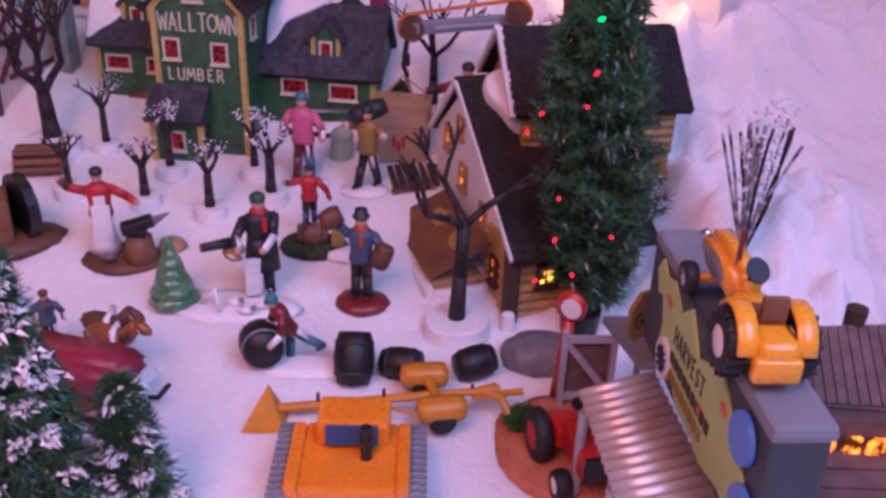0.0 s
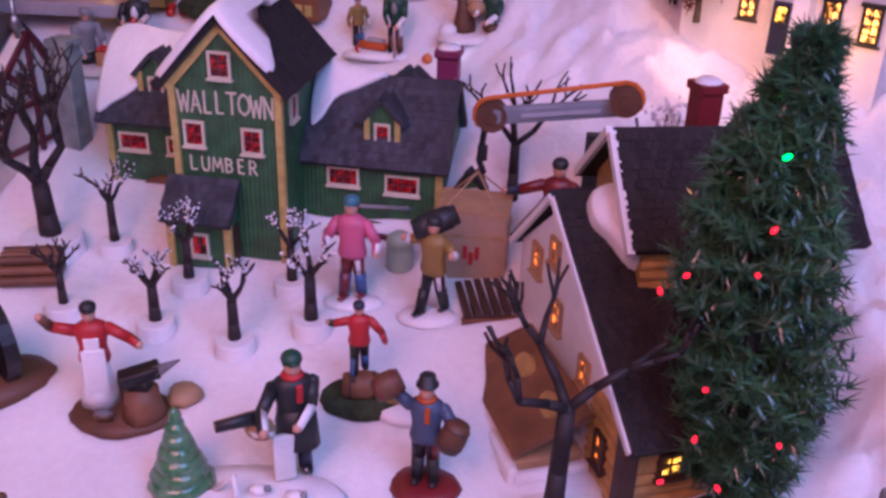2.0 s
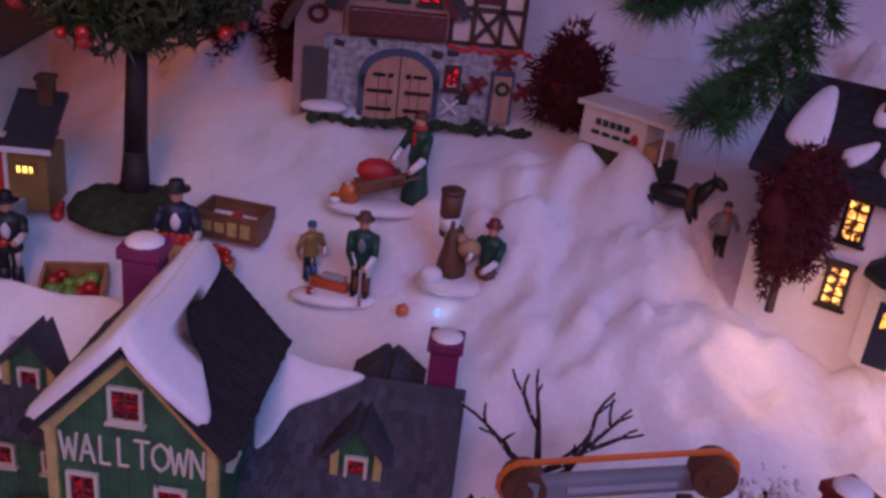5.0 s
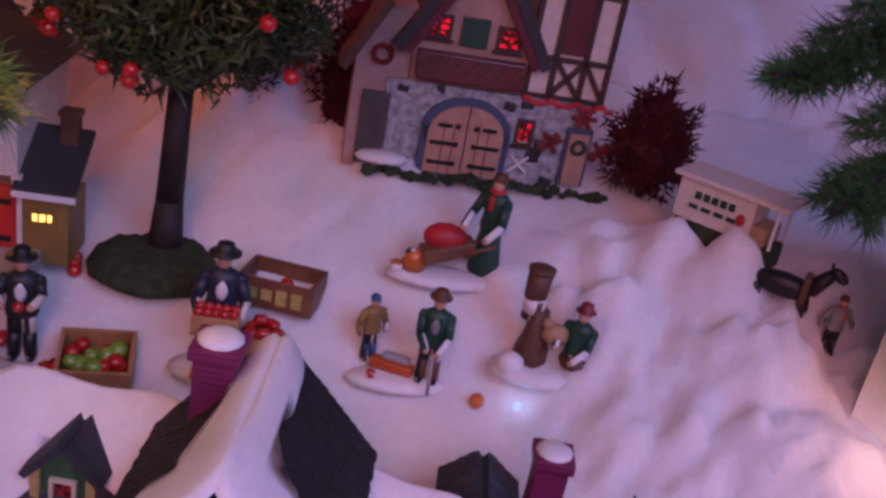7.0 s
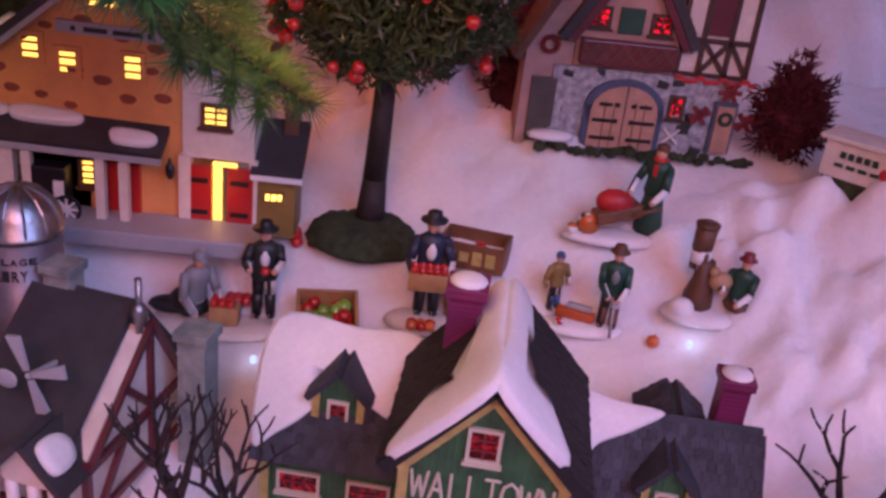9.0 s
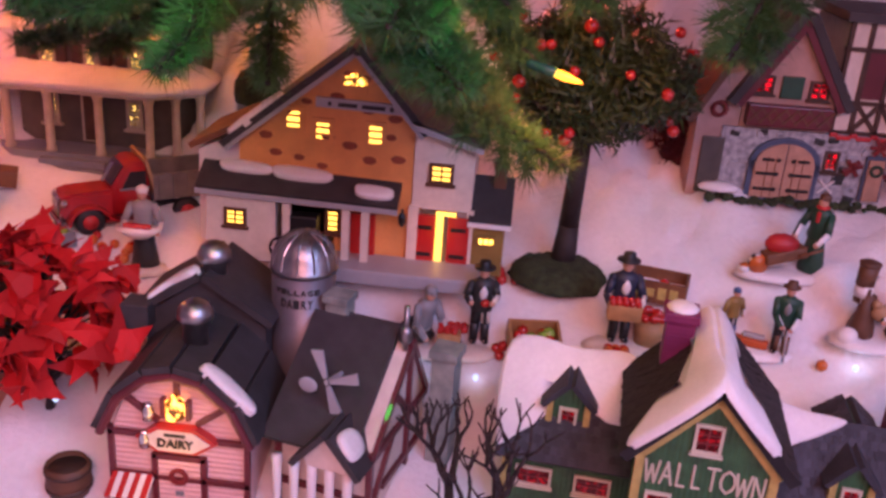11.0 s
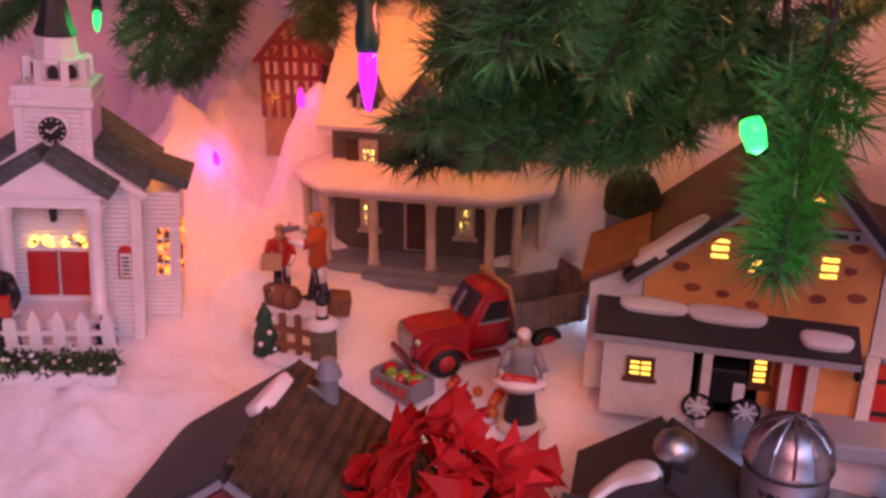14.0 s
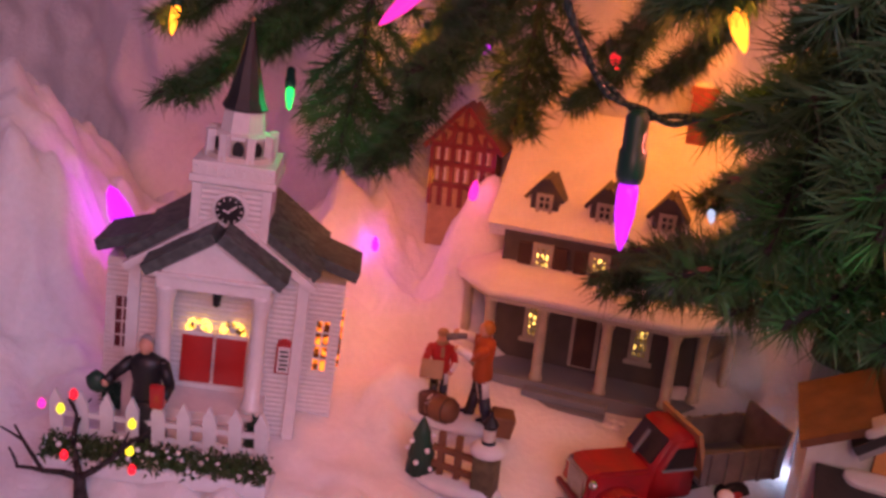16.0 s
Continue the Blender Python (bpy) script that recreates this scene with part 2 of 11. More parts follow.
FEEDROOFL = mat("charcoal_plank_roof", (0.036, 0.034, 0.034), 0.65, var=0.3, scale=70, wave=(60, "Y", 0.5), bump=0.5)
SHINGLEWOOD = mat("grey_brown_shingle", (0.17, 0.095, 0.085), 0.7, var=0.4, scale=120, bump=0.6)
for roofing in (SLATE, BROWNROOF, MOSSROOF, BLACKROOF, NIGHTROOF):
    # every shingle has a tone of its own
    n_, l_ = roofing.node_tree.nodes, roofing.node_tree.links
    geo, span, mul = n_.new("ShaderNodeNewGeometry"), n_.new("ShaderNodeMapRange"), n_.new("ShaderNodeVectorMath")
    span.inputs["To Min"].default_value, span.inputs["To Max"].default_value = 0.62, 1.45
    mul.operation = "SCALE"
    source = n_["Principled BSDF"].inputs["Base Color"].links[0].from_socket
    l_.new(geo.outputs["Random Per Island"], span.inputs["Value"])
    l_.new(source, mul.inputs[0])
    l_.new(span.outputs["Result"], mul.inputs["Scale"])
    l_.new(mul.outputs["Vector"], n_["Principled BSDF"].inputs["Base Color"])
W_RED = lamp_mat("red_lit_pane", (1.0, 0.004, 0.02), 0.7, 420, 0.47)
W_DIM = lamp_mat("dim_red_lit_pane", (0.8, 0.001, 0.012), 0.24, 460, 0.50)
W_AMBER = lamp_mat("amber_lit_pane", (1.0, 0.42, 0.04), 2.6, 260)
W_GOLD = lamp_mat("gold_lit_pane", (1.0, 0.50, 0.07), 3.0, 240, 0.40)
W_SLAT = lamp_mat("slatted_lit_pane", (1.0, 0.52, 0.08), 3.4)
W_DOTS = lamp_mat("dotted_gold_pane", (1.0, 0.58, 0.12), 4.5, 420, 0.52)
W_ORANGE = lamp_mat("orange_lit_pane", (1.0, 0.20, 0.02), 1.7, 220)
W_HOT = lamp_mat("hot_lit_pane", (1.0, 0.34, 0.05), 3.4, 260)
BULB = {k: lamp_mat(k + "_bulb", c, s) for k, c, s in (("red", (1, 0.01, 0.03), 2.5), ("green", (0.02, 1, 0.12), 4), ("purple", (0.66, 0.02, 1.0), 2.2),
        ("magenta", (1.0, 0.03, 0.45), 2.4), ("orange", (1, 0.28, 0.02), 6), ("white", (0.55, 0.65, 1.0), 1.6), ("cyan", (0.2, 0.8, 1.0), 6), ("yellow", (1.0, 0.75, 0.03), 3))}

# ---- mesh helpers ----


def bmnew():
    return bmesh.new()


def _mi(bm, n0, mi):
    if mi:
        bm.faces.ensure_lookup_table()
        for f in bm.faces[n0:]:
            f.material_index = mi


def join(bm, b, mi=None):
    """Adds the bmesh b to bm."""
    if mi is not None:
        for f in b.faces:
            f.material_index = mi
    me = bpy.data.meshes.new("joined")
    b.to_mesh(me)
    b.free()
    bm.from_mesh(me)
    bpy.data.meshes.remove(me)
    return bm


def box(bm, c, s, m=None, mi=0, bev=0.0):
    """A block of size s about c; m turns it about its own centre; bev rounds its edges."""
    n0 = len(bm.faces)
    t = Matrix.Translation(c) @ (m or Matrix()) @ Matrix.Diagonal((*s, 1))
    if bev:
        b = bmesh.new()
        bmesh.ops.create_cube(b, size=1, matrix=t)
        bmesh.ops.bevel(b, geom=list(b.edges), offset=bev, segments=2, affect="EDGES", profile=0.6)
        return join(bm, b, mi)
    bmesh.ops.create_cube(bm, size=1, matrix=t)
    _mi(bm, n0, mi)
    return bm


def rod(bm, a, b, r0, r1=None, seg=10, mi=0):
    """A tapered round rod from a to b."""
    n0 = len(bm.faces)
    a, b = Vector(a), Vector(b)
    d = b - a
    t = Matrix.Translation((a + b) / 2) @ d.to_track_quat("Z", "Y").to_matrix().to_4x4()
    bmesh.ops.create_cone(bm, cap_ends=True, segments=seg, radius1=r0, radius2=r0 if r1 is None else max(r1, 1e-5), depth=max(d.length, 1e-6), matrix=t)
    _mi(bm, n0, mi)
    return bm


def ball(bm, c, r, mi=0, sub=2, m=None):
    n0 = len(bm.faces)
    s = (r, r, r) if isinstance(r, (int, float)) else r
    bmesh.ops.create_icosphere(bm, subdivisions=sub, radius=1, matrix=Matrix.Translation(c) @ (m or Matrix()) @ Matrix.Diagonal((*s, 1)))
    _mi(bm, n0, mi)
    return bm


def lathe(bm, c, prof, seg=20, mi=0, sx=1.0, sy=1.0, m=None, wob=0.0):
    """A turned form: prof holds (radius, height) from bottom to top."""
    n0 = len(bm.faces)
    rings = []
    t = Matrix.Translation(c) @ (m or Matrix())
    for k, (r, z) in enumerate(prof):
        ring = []
        for i in range(seg):
            a = 2 * math.pi * i / seg
            q = r * (1 + wob * math.sin(3 * a + k) + wob * math.sin(7 * a + 2 * k))
            ring.append(bm.verts.new(t @ Vector((q * sx * math.cos(a), q * sy * math.sin(a), z))))
        rings.append(ring)
    for lo, hi in zip(rings, rings[1:]):
        for i in range(seg):
            j = (i + 1) % seg
            bm.faces.new((lo[i], lo[j], hi[j], hi[i]))
    bm.faces.new(list(reversed(rings[0])))
    bm.faces.new(rings[-1])
    _mi(bm, n0, mi)
    return bm


def prism(bm, pts, vec, mi=0):
    """A flat outline pushed along vec."""
    n0 = len(bm.faces)
    vec = Vector(vec)
    a = [bm.verts.new(p) for p in pts]
    b = [bm.verts.new(Vector(p) + vec) for p in pts]
    bm.faces.new(a)
    bm.faces.new(list(reversed(b)))
    for i in range(len(a)):
        j = (i + 1) % len(a)
        bm.faces.new((a[j], a[i], b[i], b[j]))
    bmesh.ops.recalc_face_normals(bm, faces=bm.faces[n0:] if False else list(bm.faces)[n0:])
    _mi(bm, n0, mi)
    return bm


def tube(bm, pts, r, seg=8, mi=0):
    for a, b in zip(pts, pts[1:]):
        rod(bm, a, b, r, r, seg, mi)
        ball(bm, b, r, mi, 1)
    return bm


def mesh_of(name, bm, mats, smooth=False):
    me = bpy.data.meshes.new(name)
    bm.to_mesh(me)
    bm.free()
    for m in mats if isinstance(mats, (list, tuple)) else [mats]:
        me.materials.append(m)
    if smooth:
        for p in me.polygons:
            p.use_smooth = True
    return me


def thing(name, label, category, loc, rz=0.0, group="", kind=""):
    ob = new(name)
    ob.empty_display_size = 0.01
    ob.matrix_basis = pose(*loc, 0, 0, rz)
    return tagged(ob, label, category, group, kind)


def part(name, bm, mats, parent, label="", smooth=False):
    """One mesh under a thing or a part, given in the thing's own axes."""
    ob = new(name, mesh_of(name, bm, mats, smooth))
    ob.parent = parent
    return tagged(ob, label)


def solid(name, bm, mats, label, category, loc=(0, 0, 0), rz=0.0, group="", kind="", smooth=False):
    """A thing that is one mesh."""
    ob = new(name, mesh_of(name, bm, mats, smooth))
    ob.matrix_basis = pose(*loc, 0, 0, rz)
    return tagged(ob, label, category, group, kind)


def mesh_raw(name, v, f, mats):
    me = bpy.data.meshes.new(name)
    me.from_pydata([tuple(p) for p in v], [], f)
    for m in mats if isinstance(mats, (list, tuple)) else [mats]:
        me.materials.append(m)
    return me


def words(name, text, size, mats, parent, at, rx=90, rz=0, width=None, depth=0.0006, label="", ry=0):
    """Raised lettering, centred at a place of the thing."""
    c = bpy.data.curves.new(name, "FONT")
    c.body, c.size, c.extrude, c.align_x, c.align_y = text, size, depth, "CENTER", "CENTER"
    c.resolution_u = 2
    c.offset = size * 0.018
    tmp = bpy.data.objects.new(name, c)
    scene.collection.objects.link(tmp)
    me = bpy.data.meshes.new_from_object(tmp.evaluated_get(bpy.context.evaluated_depsgraph_get()))
    bpy.data.objects.remove(tmp)
    me.materials.clear()
    me.materials.append(mats)
    if width:
        xs = [v.co.x for v in me.vertices]
        k = width / (max(xs) - min(xs))
        for v in me.vertices:
            v.co.x *= k
    ob = new(name, me)
    ob.parent = parent
    ob.matrix_basis = pose(*at, rx, ry, rz)
    return tagged(ob, label)


STROKES = {
    "W": [[(0, 1), (.24, 0), (.5, .8), (.76, 0), (1, 1)]], "A": [[(0, 0), (.5, 1), (1, 0)], [(.2, .36), (.8, .36)]], "L": [[(.05, 1), (.05, 0), (.85, 0)]],
    "T": [[(0, 1), (1, 1)], [(.5, 1), (.5, 0)]], "O": [[(.5, 0), (.12, .2), (0, .5), (.12, .82), (.5, 1), (.88, .82), (1, .5), (.88, .2), (.5, 0)]], "N": [[(.05, 0), (.05, 1), (.95, 0), (.95, 1)]],
    "U": [[(.05, 1), (.05, .25), (.3, 0), (.7, 0), (.95, .25), (.95, 1)]], "M": [[(0, 0), (.15, 1), (.5, .3), (.85, 1), (1, 0)]], "E": [[(.9, 1), (.1, 1), (.1, 0), (.9, 0)], [(.1, .52), (.7, .52)]],
    "B": [[(.1, 0), (.1, 1), (.65, .95), (.8, .75), (.6, .54), (.1, .52)], [(.6, .54), (.9, .3), (.7, .03), (.1, 0)]], "R": [[(.1, 0), (.1, 1), (.7, .95), (.85, .72), (.65, .5), (.1, .48)], [(.45, .48), (.95, 0)]],
    "G": [[(.95, .8), (.6, 1), (.15, .85), (0, .5), (.15, .15), (.6, 0), (.95, .2), (.95, .5), (.55, .5)]], "S": [[(.9, .85), (.5, 1), (.1, .8), (.3, .55), (.75, .42), (.9, .2), (.5, 0), (.1, .12)]],
    "H": [[(.05, 0), (.05, 1)], [(.95, 0), (.95, 1)], [(.05, .5), (.95, .5)]], "V": [[(0, 1), (.5, 0), (1, 1)]]}


def painted(text, parent, mats, at, ux, uz, w, h, pitch, r=0.0006, dip=0.0):
    """Brush-painted capitals: each letter a part of raised strokes. at: foot of the line's middle; ux along, uz up."""
    ux, uz, at = Vector(ux).normalized(), Vector(uz).normalized(), Vector(at)
    rng = random.Random(len(text) * 7)
    for i, ch in enumerate(text):
        k = i - (len(text) - 1) / 2
        wide = w * (1.25 if ch in "WMO" else 0.8 if ch in "LE" else 1.0)
        foot = at + ux * (k * pitch - wide / 2) + uz * (-dip * abs(k) / len(text) + rng.uniform(-0.02, 0.02) * h)
        bm = bmnew()
        for line in STROKES[ch]:
            tube(bm, [tuple(foot + ux * (u * wide) + uz * (v * h)) for u, v in line], r, 6)
            ball(bm, tuple(foot + ux * (line[0][0] * wide) + uz * (line[0][1] * h)), r, 0, 1)
        part("letter", bm, mats, parent)


# ---- building parts, all in the building's own axes (front towards -y) ----
def turned(p, face):
    """A place given on the front (x along, y out of the wall, z) for a wall that faces -y, +x or -x."""
    x, y, z = p
    return {"f": (x, y, z), "r": (-y, x, z), "l": (y, -x, z)}[face]


def window(parent, x, y, z, w, h, pane, frame, nx=2, nz=3, face="f", bar=0.0014, proud=0.0016, sill=True, bars=None):
    """Frame, bars, sill and lit pane about x, z on the wall at y (for side walls: x along the wall, y the wall's distance)."""
    def b(bm, cx, cz, sx, sz, d0, d1):
        c, s = turned((cx, y - (d0 + d1) / 2, cz), face), (sx, abs(d1 - d0), sz)
        box(bm, c, s if face == "f" else (s[1], s[0], s[2]))
    bm = bmnew()
    for k in (-1, 1):
        b(bm, x + k * (w / 2), z, bar * 1.3, h + bar * 1.3, -0.001, proud)
        b(bm, x, z + k * (h / 2), w, bar * 1.3, -0.001, proud - 0.0002)
    win = part("window", bm, frame, parent)
    for i in range(1, nx):
        bm = bmnew()
        b(bm, x - w / 2 + w * i / nx, z, bar * 0.65, h, -0.0008, proud * 0.6)
        part("glazing_bar", bm, bars or frame, win)
    for i in range(1, nz):
        bm = bmnew()
        b(bm, x, z - h / 2 + h * i / nz, w, bar * 0.65, -0.0008, proud * 0.55)
        part("glazing_bar", bm, bars or frame, win)
    bm = bmnew()
    b(bm, x, z, w, h, -0.0008, 0.0004)
    part("pane", bm, pane, win)
    if sill:
        bm = bmnew()
        b(bm, x, z - h / 2 - bar, w + bar * 3, bar * 0.9, -0.001, proud + 0.001)
        part("sill", bm, frame, win)
    return win


def gable_wall(bm, x0, x1, y0, y1, z0, eave, apex, mi=0):
    """Walls with the gable to the front."""
    xm = (x0 + x1) / 2
    return prism(bm, [(x0, y0, z0), (x1, y0, z0), (x1, y0, eave), (xm, y0, apex), (x0, y0, eave)], (0, y1 - y0, 0), mi)


def gable_wall_x(bm, x0, x1, y0, y1, z0, eave, apex, mi=0, ym=None, eave_b=None):
    """Walls with the gables to the sides and the ridge along x."""
    ym = (y0 + y1) / 2 if ym is None else ym
    return prism(bm, [(x0, y0, z0), (x0, y1, z0), (x0, y1, eave if eave_b is None else eave_b), (x0, ym, apex), (x0, y0, eave)], (x1 - x0, 0, 0), mi)


def slab(bm, a, b, c, d, th, mi=0):
    """A roof slab through four corners, th thick above them."""
    a, b, c, d = map(Vector, (a, b, c, d))
    n = (b - a).cross(d - a).normalized()
    if n.z < 0:
        n = -n
    return prism(bm, [a, b, c, d], n * th, mi)


def shingles(roof, a, b, c, d, th, mats, w=0.0034, h=0.0042):
    """Rows of small lapped shingles over a slope: a-b is its ridge, d-c its eave."""
    a, b, c, d = map(Vector, (a, b, c, d))
    n = (b - a).cross(d - a).normalized()
    if n.z < 0:
        n = -n
    rng = random.Random(len(roof.name) + int(abs(a.x + b.y + c.z) * 1e5))
    rows, cols = max(2, round((d - a).length / h)), max(2, round((b - a).length / w))
    v, f = [], []
    for j in range(rows):
        for i in range(-1, cols):
            u0 = (i + (0.5 if j % 2 else 0.0) + rng.uniform(0, 0.10)) / cols
            u1, u0 = min(u0 + 0.92 / cols, 1), max(u0, 0)
            if u1 - u0 < 0.2 / cols:
                continue
            s0, s1 = (j - 0.25) / rows if j else 0, min((j + 1 + rng.uniform(-0.06, 0.10)) / rows, 1.012)
            up = th + rng.uniform(0.0004, 0.0009)
            k = len(v)
            for uu, ss, e in ((u0, s0, th + 0.0002), (u1, s0, th + 0.0002), (u1, s1, up), (u0, s1, up), (u1, s1, th - 0.0002), (u0, s1, th - 0.0002)):
                v.append(a.lerp(d, ss).lerp(b.lerp(c, ss), uu) + n * e)
            f += [(k, k + 1, k + 2, k + 3), (k + 3, k + 2, k + 4, k + 5), (k, k + 3, k + 5), (k + 1, k + 4, k + 2)]
    ob = new("shingle", mesh_raw("shingle", [tuple(p) for p in v], f, mats))
    ob.parent = roof
    ob["kind"] = "stuff"


def roof_pair(parent, mats, x0, x1, y0, y1, eave, apex, over=0.004, th=0.004, axis="y", name="roof", label="", drop=0.003):
    """The two slopes of a gable roof, ridge along y or x."""
    out = []
    if axis == "y":
        xm = (x0 + x1) / 2
        k = (apex - eave) / (xm - x0)
        for s, xe in ((-1, x0 - over), (1, x1 + over)):
            ze = apex - k * abs(xe - xm)
            bm = bmnew()
            q = [(xm, y0 - over, apex), (xm, y1 + over, apex), (xe, y1 + over, ze), (xe, y0 - over, ze)]
            slab(bm, *q, th)
            out.append(part(name, bm, mats, parent, label))
            if parent.parent is None:
                shingles(out[-1], *q, th, mats)
    else:
        ym = (y0 + y1) / 2
        k = (apex - eave) / (ym - y0)
        for s, ye in ((-1, y0 - over), (1, y1 + over)):
            ze = apex - k * abs(ye - ym)
            bm = bmnew()
            q = [(x0 - over, ym, apex), (x1 + over, ym, apex), (x1 + over, ye, ze), (x0 - over, ye, ze)]
            slab(bm, *q, th)
            out.append(part(name, bm, mats, parent, label))
            if parent.parent is None:
                shingles(out[-1], *q, th, mats)
    return out


def snow_patch(parent, corner, ux, uy, pts, th=0.0028, name="snow_patch"):
    """Painted snow with a soft uneven outline on a slope: pts are (u, v) along ux and uy from corner."""
    ux, uy, c = Vector(ux), Vector(uy), Vector(corner)
    n = ux.cross(uy).normalized()
    if n.z < 0:
        n = -n
    ring = []
    k = len(pts)
    for i in range(k):
        p0, p1, p2, p3 = (Vector(pts[(i + j) % k]) for j in (-1, 0, 1, 2))
        for s in range(5):
            t = s / 5
            q = 0.5 * (2 * p1 + (p2 - p0) * t + (2 * p0 - 5 * p1 + 4 * p2 - p3) * t * t + (3 * p1 - p0 - 3 * p2 + p3) * t ** 3)
            ring.append(q)
    cen = sum(ring, Vector((0, 0))) / len(ring)
    bm = bmnew()
    rings = []
    for shrink, hgt in ((1.0, -0.0012), (1.0, th * 0.55), (0.94, th), (0.5, th * 1.15)):
        rings.append([bm.verts.new(c + ux * (cen.x + (q.x - cen.x) * shrink) + uy * (cen.y + (q.y - cen.y) * shrink) + n * hgt) for q in ring])
    for lo, hi in zip(rings, rings[1:]):
        for i in range(len(ring)):
            j = (i + 1) % len(ring)
            bm.faces.new((lo[i], lo[j], hi[j], hi[i]))
    bm.faces.new(rings[-1])
    bmesh.ops.recalc_face_normals(bm, faces=list(bm.faces))
    return part(name, bm, SNOWP, parent, "white painted snow", smooth=True)


def chimney(parent, x, y, z0, z1, s, mats, cap=SNOWP, name="chimney"):
    bm = bmnew()
    box(bm, (x, y, (z0 + z1) / 2 - 0.001), (s, s, z1 - z0 - 0.002), bev=0.0006)
    box(bm, (x, y, z1 - s * 0.18), (s * 1.22, s * 1.22, s * 0.36), bev=0.0006)
    ch = part(name, bm, mats, parent)
    if cap:
        bm = bmnew()
        lathe(bm, (x, y, z1 - 0.0004), [(s * 0.55, 0), (s * 0.56, s * 0.08), (s * 0.4, s * 0.2), (s * 0.1, s * 0.24)], 12)
        part("snow_cap", bm, cap, ch, smooth=True)
    return ch


# ---- ground ----
GX = [-0.9, -0.7, -0.45, -0.2, -0.05, 0.15, 0.4]
GY = [0.0, 0.45, 0.62, 0.68, 0.76, 0.82, 0.88, 1.0]
GZ = [
    [0.03, 0.07, 0.125, 0.15, 0.16, 0.165, 0.165, 0.17],
    [0.03, 0.06, 0.12, 0.145, 0.158, 0.16, 0.162, 0.165],
    [0.03, 0.04, 0.06, 0.09, 0.12, 0.14, 0.155, 0.16],
    [0.03, 0.038, 0.055, 0.08, 0.105, 0.135, 0.15, 0.16],
    [0.03, 0.038, 0.056, 0.085, 0.118, 0.155, 0.185, 0.195],
    [0.025, 0.03, 0.075, 0.125, 0.155, 0.185, 0.2, 0.205],
    [0.025, 0.03, 0.09, 0.135, 0.16, 0.19, 0.2, 0.205]]


def ground_z(x, y):
    def cell(k, v):
        i = 0
        while i < len(k) - 2 and v > k[i + 1]:
            i += 1
        f = min(max((v - k[i]) / (k[i + 1] - k[i]), 0), 1)
        return i, f * f * (3 - 2 * f) * 0.5 + f * 0.5
    i, a = cell(GX, x)
    j, b = cell(GY, y)
    return GZ[i][j] * (1 - a) * (1 - b) + GZ[i + 1][j] * a * (1 - b) + GZ[i][j + 1] * (1 - a) * b + GZ[i + 1][j + 1] * a * b


def fluff(x, y):
    """How deep the loose cotton lies: little on the flat streets, heaped at the back and sides."""
    def bump(cx, cy, rx, ry, h):
        q = ((x - cx) / rx) ** 2 + ((y - cy) / ry) ** 2
        return h * math.exp(-q)
    return sum(bump(*b) for b in MOUNDS)


MOUNDS = [(0.11, 0.735, 0.070, 0.05, 0.032), (0.08, 0.80, 0.06, 0.035, 0.028), (0.205, 0.672, 0.040, 0.022, 0.016), (0.20, 0.60, 0.06, 0.07, 0.05), (0.24, 0.50, 0.06, 0.06, 0.05),
          (0.22, 0.43, 0.045, 0.05, 0.035), (0.05, 0.72, 0.03, 0.025, 0.004), (-0.06, 0.86, 0.05, 0.03, 0.010), (-0.10, 0.95, 0.08, 0.05, 0.05),
          (-0.572, 0.850, 0.016, 0.020, 0.030), (-0.548, 0.765, 0.022, 0.022, 0.012), (-0.60, 1.01, 0.09, 0.042, 0.12), (-0.645, 0.93, 0.04, 0.035, 0.09),
          (-0.33, 0.98, 0.09, 0.05, 0.12), (-0.85, 0.86, 0.09, 0.10, 0.15), (-0.770, 0.81, 0.03, 0.04, 0.06), (0.30, 0.85, 0.08, 0.15, 0.06), (-0.5, 0.70, 0.06, 0.03, 0.006),
          (-0.45, 1.07, 0.10, 0.05, 0.15), (-0.635, 0.755, 0.075, 0.045, 0.012), (-0.560, 0.950, 0.034, 0.024, 0.066),
          (-0.352, 0.770, 0.018, 0.016, 0.012), (-0.575, 0.700, 0.050, 0.040, 0.016), (-0.335, 0.718, 0.040, 0.016, 0.006)]


def surface_z(x, y):
    z = ground_z(x, y)
    f = fluff(x, y)
    p = Vector((x, y, 0))
    rough, heap = min(f / 0.02, 1), min(f / 0.035, 1)
    z += f + 0.0022 * noise.noise(p * 14) + 0.0009 * noise.noise(p * 60) * (1 + 2 * rough)

    def billow(scale, shift):
        return math.sqrt(noise.noise(p * scale + Vector((shift, 5, 2))) ** 2 + 0.004)
    z += heap * (0.046 * billow(13, 0) + 0.030 * billow(26, 3) + 0.024 * billow(44, 7) + 0.010 * billow(75, 9) - 0.030)
    z += rough * (0.009 * noise.noise(p * 24 + Vector((3, 1, 0))) + 0.006 * noise.noise(p * 48) + 0.003 * noise.noise(p * 110))
    return z


def sheet(x0, x1, nx, y0, y1, ny, fz):
    v = [(x0 + (x1 - x0) * i / nx, y0 + (y1 - y0) * j / ny, 0) for j in range(ny + 1) for i in range(nx + 1)]
    v = [(x, y, fz(x, y)) for x, y, _ in v]
    f = [(j * (nx + 1) + i, j * (nx + 1) + i + 1, (j + 1) * (nx + 1) + i + 1, (j + 1) * (nx + 1) + i) for j in range(ny) for i in range(nx)]
    return v, f


v, f = sheet(-1.0, 0.42, 420, -0.15, 1.12, 376, surface_z)
me = mesh_raw("ground", v, f, COTTON)
for p in me.polygons:
    p.use_smooth = True
tagged(new("ground", me), "white cotton snow blanket laid over terraces", "snow", kind="structure")

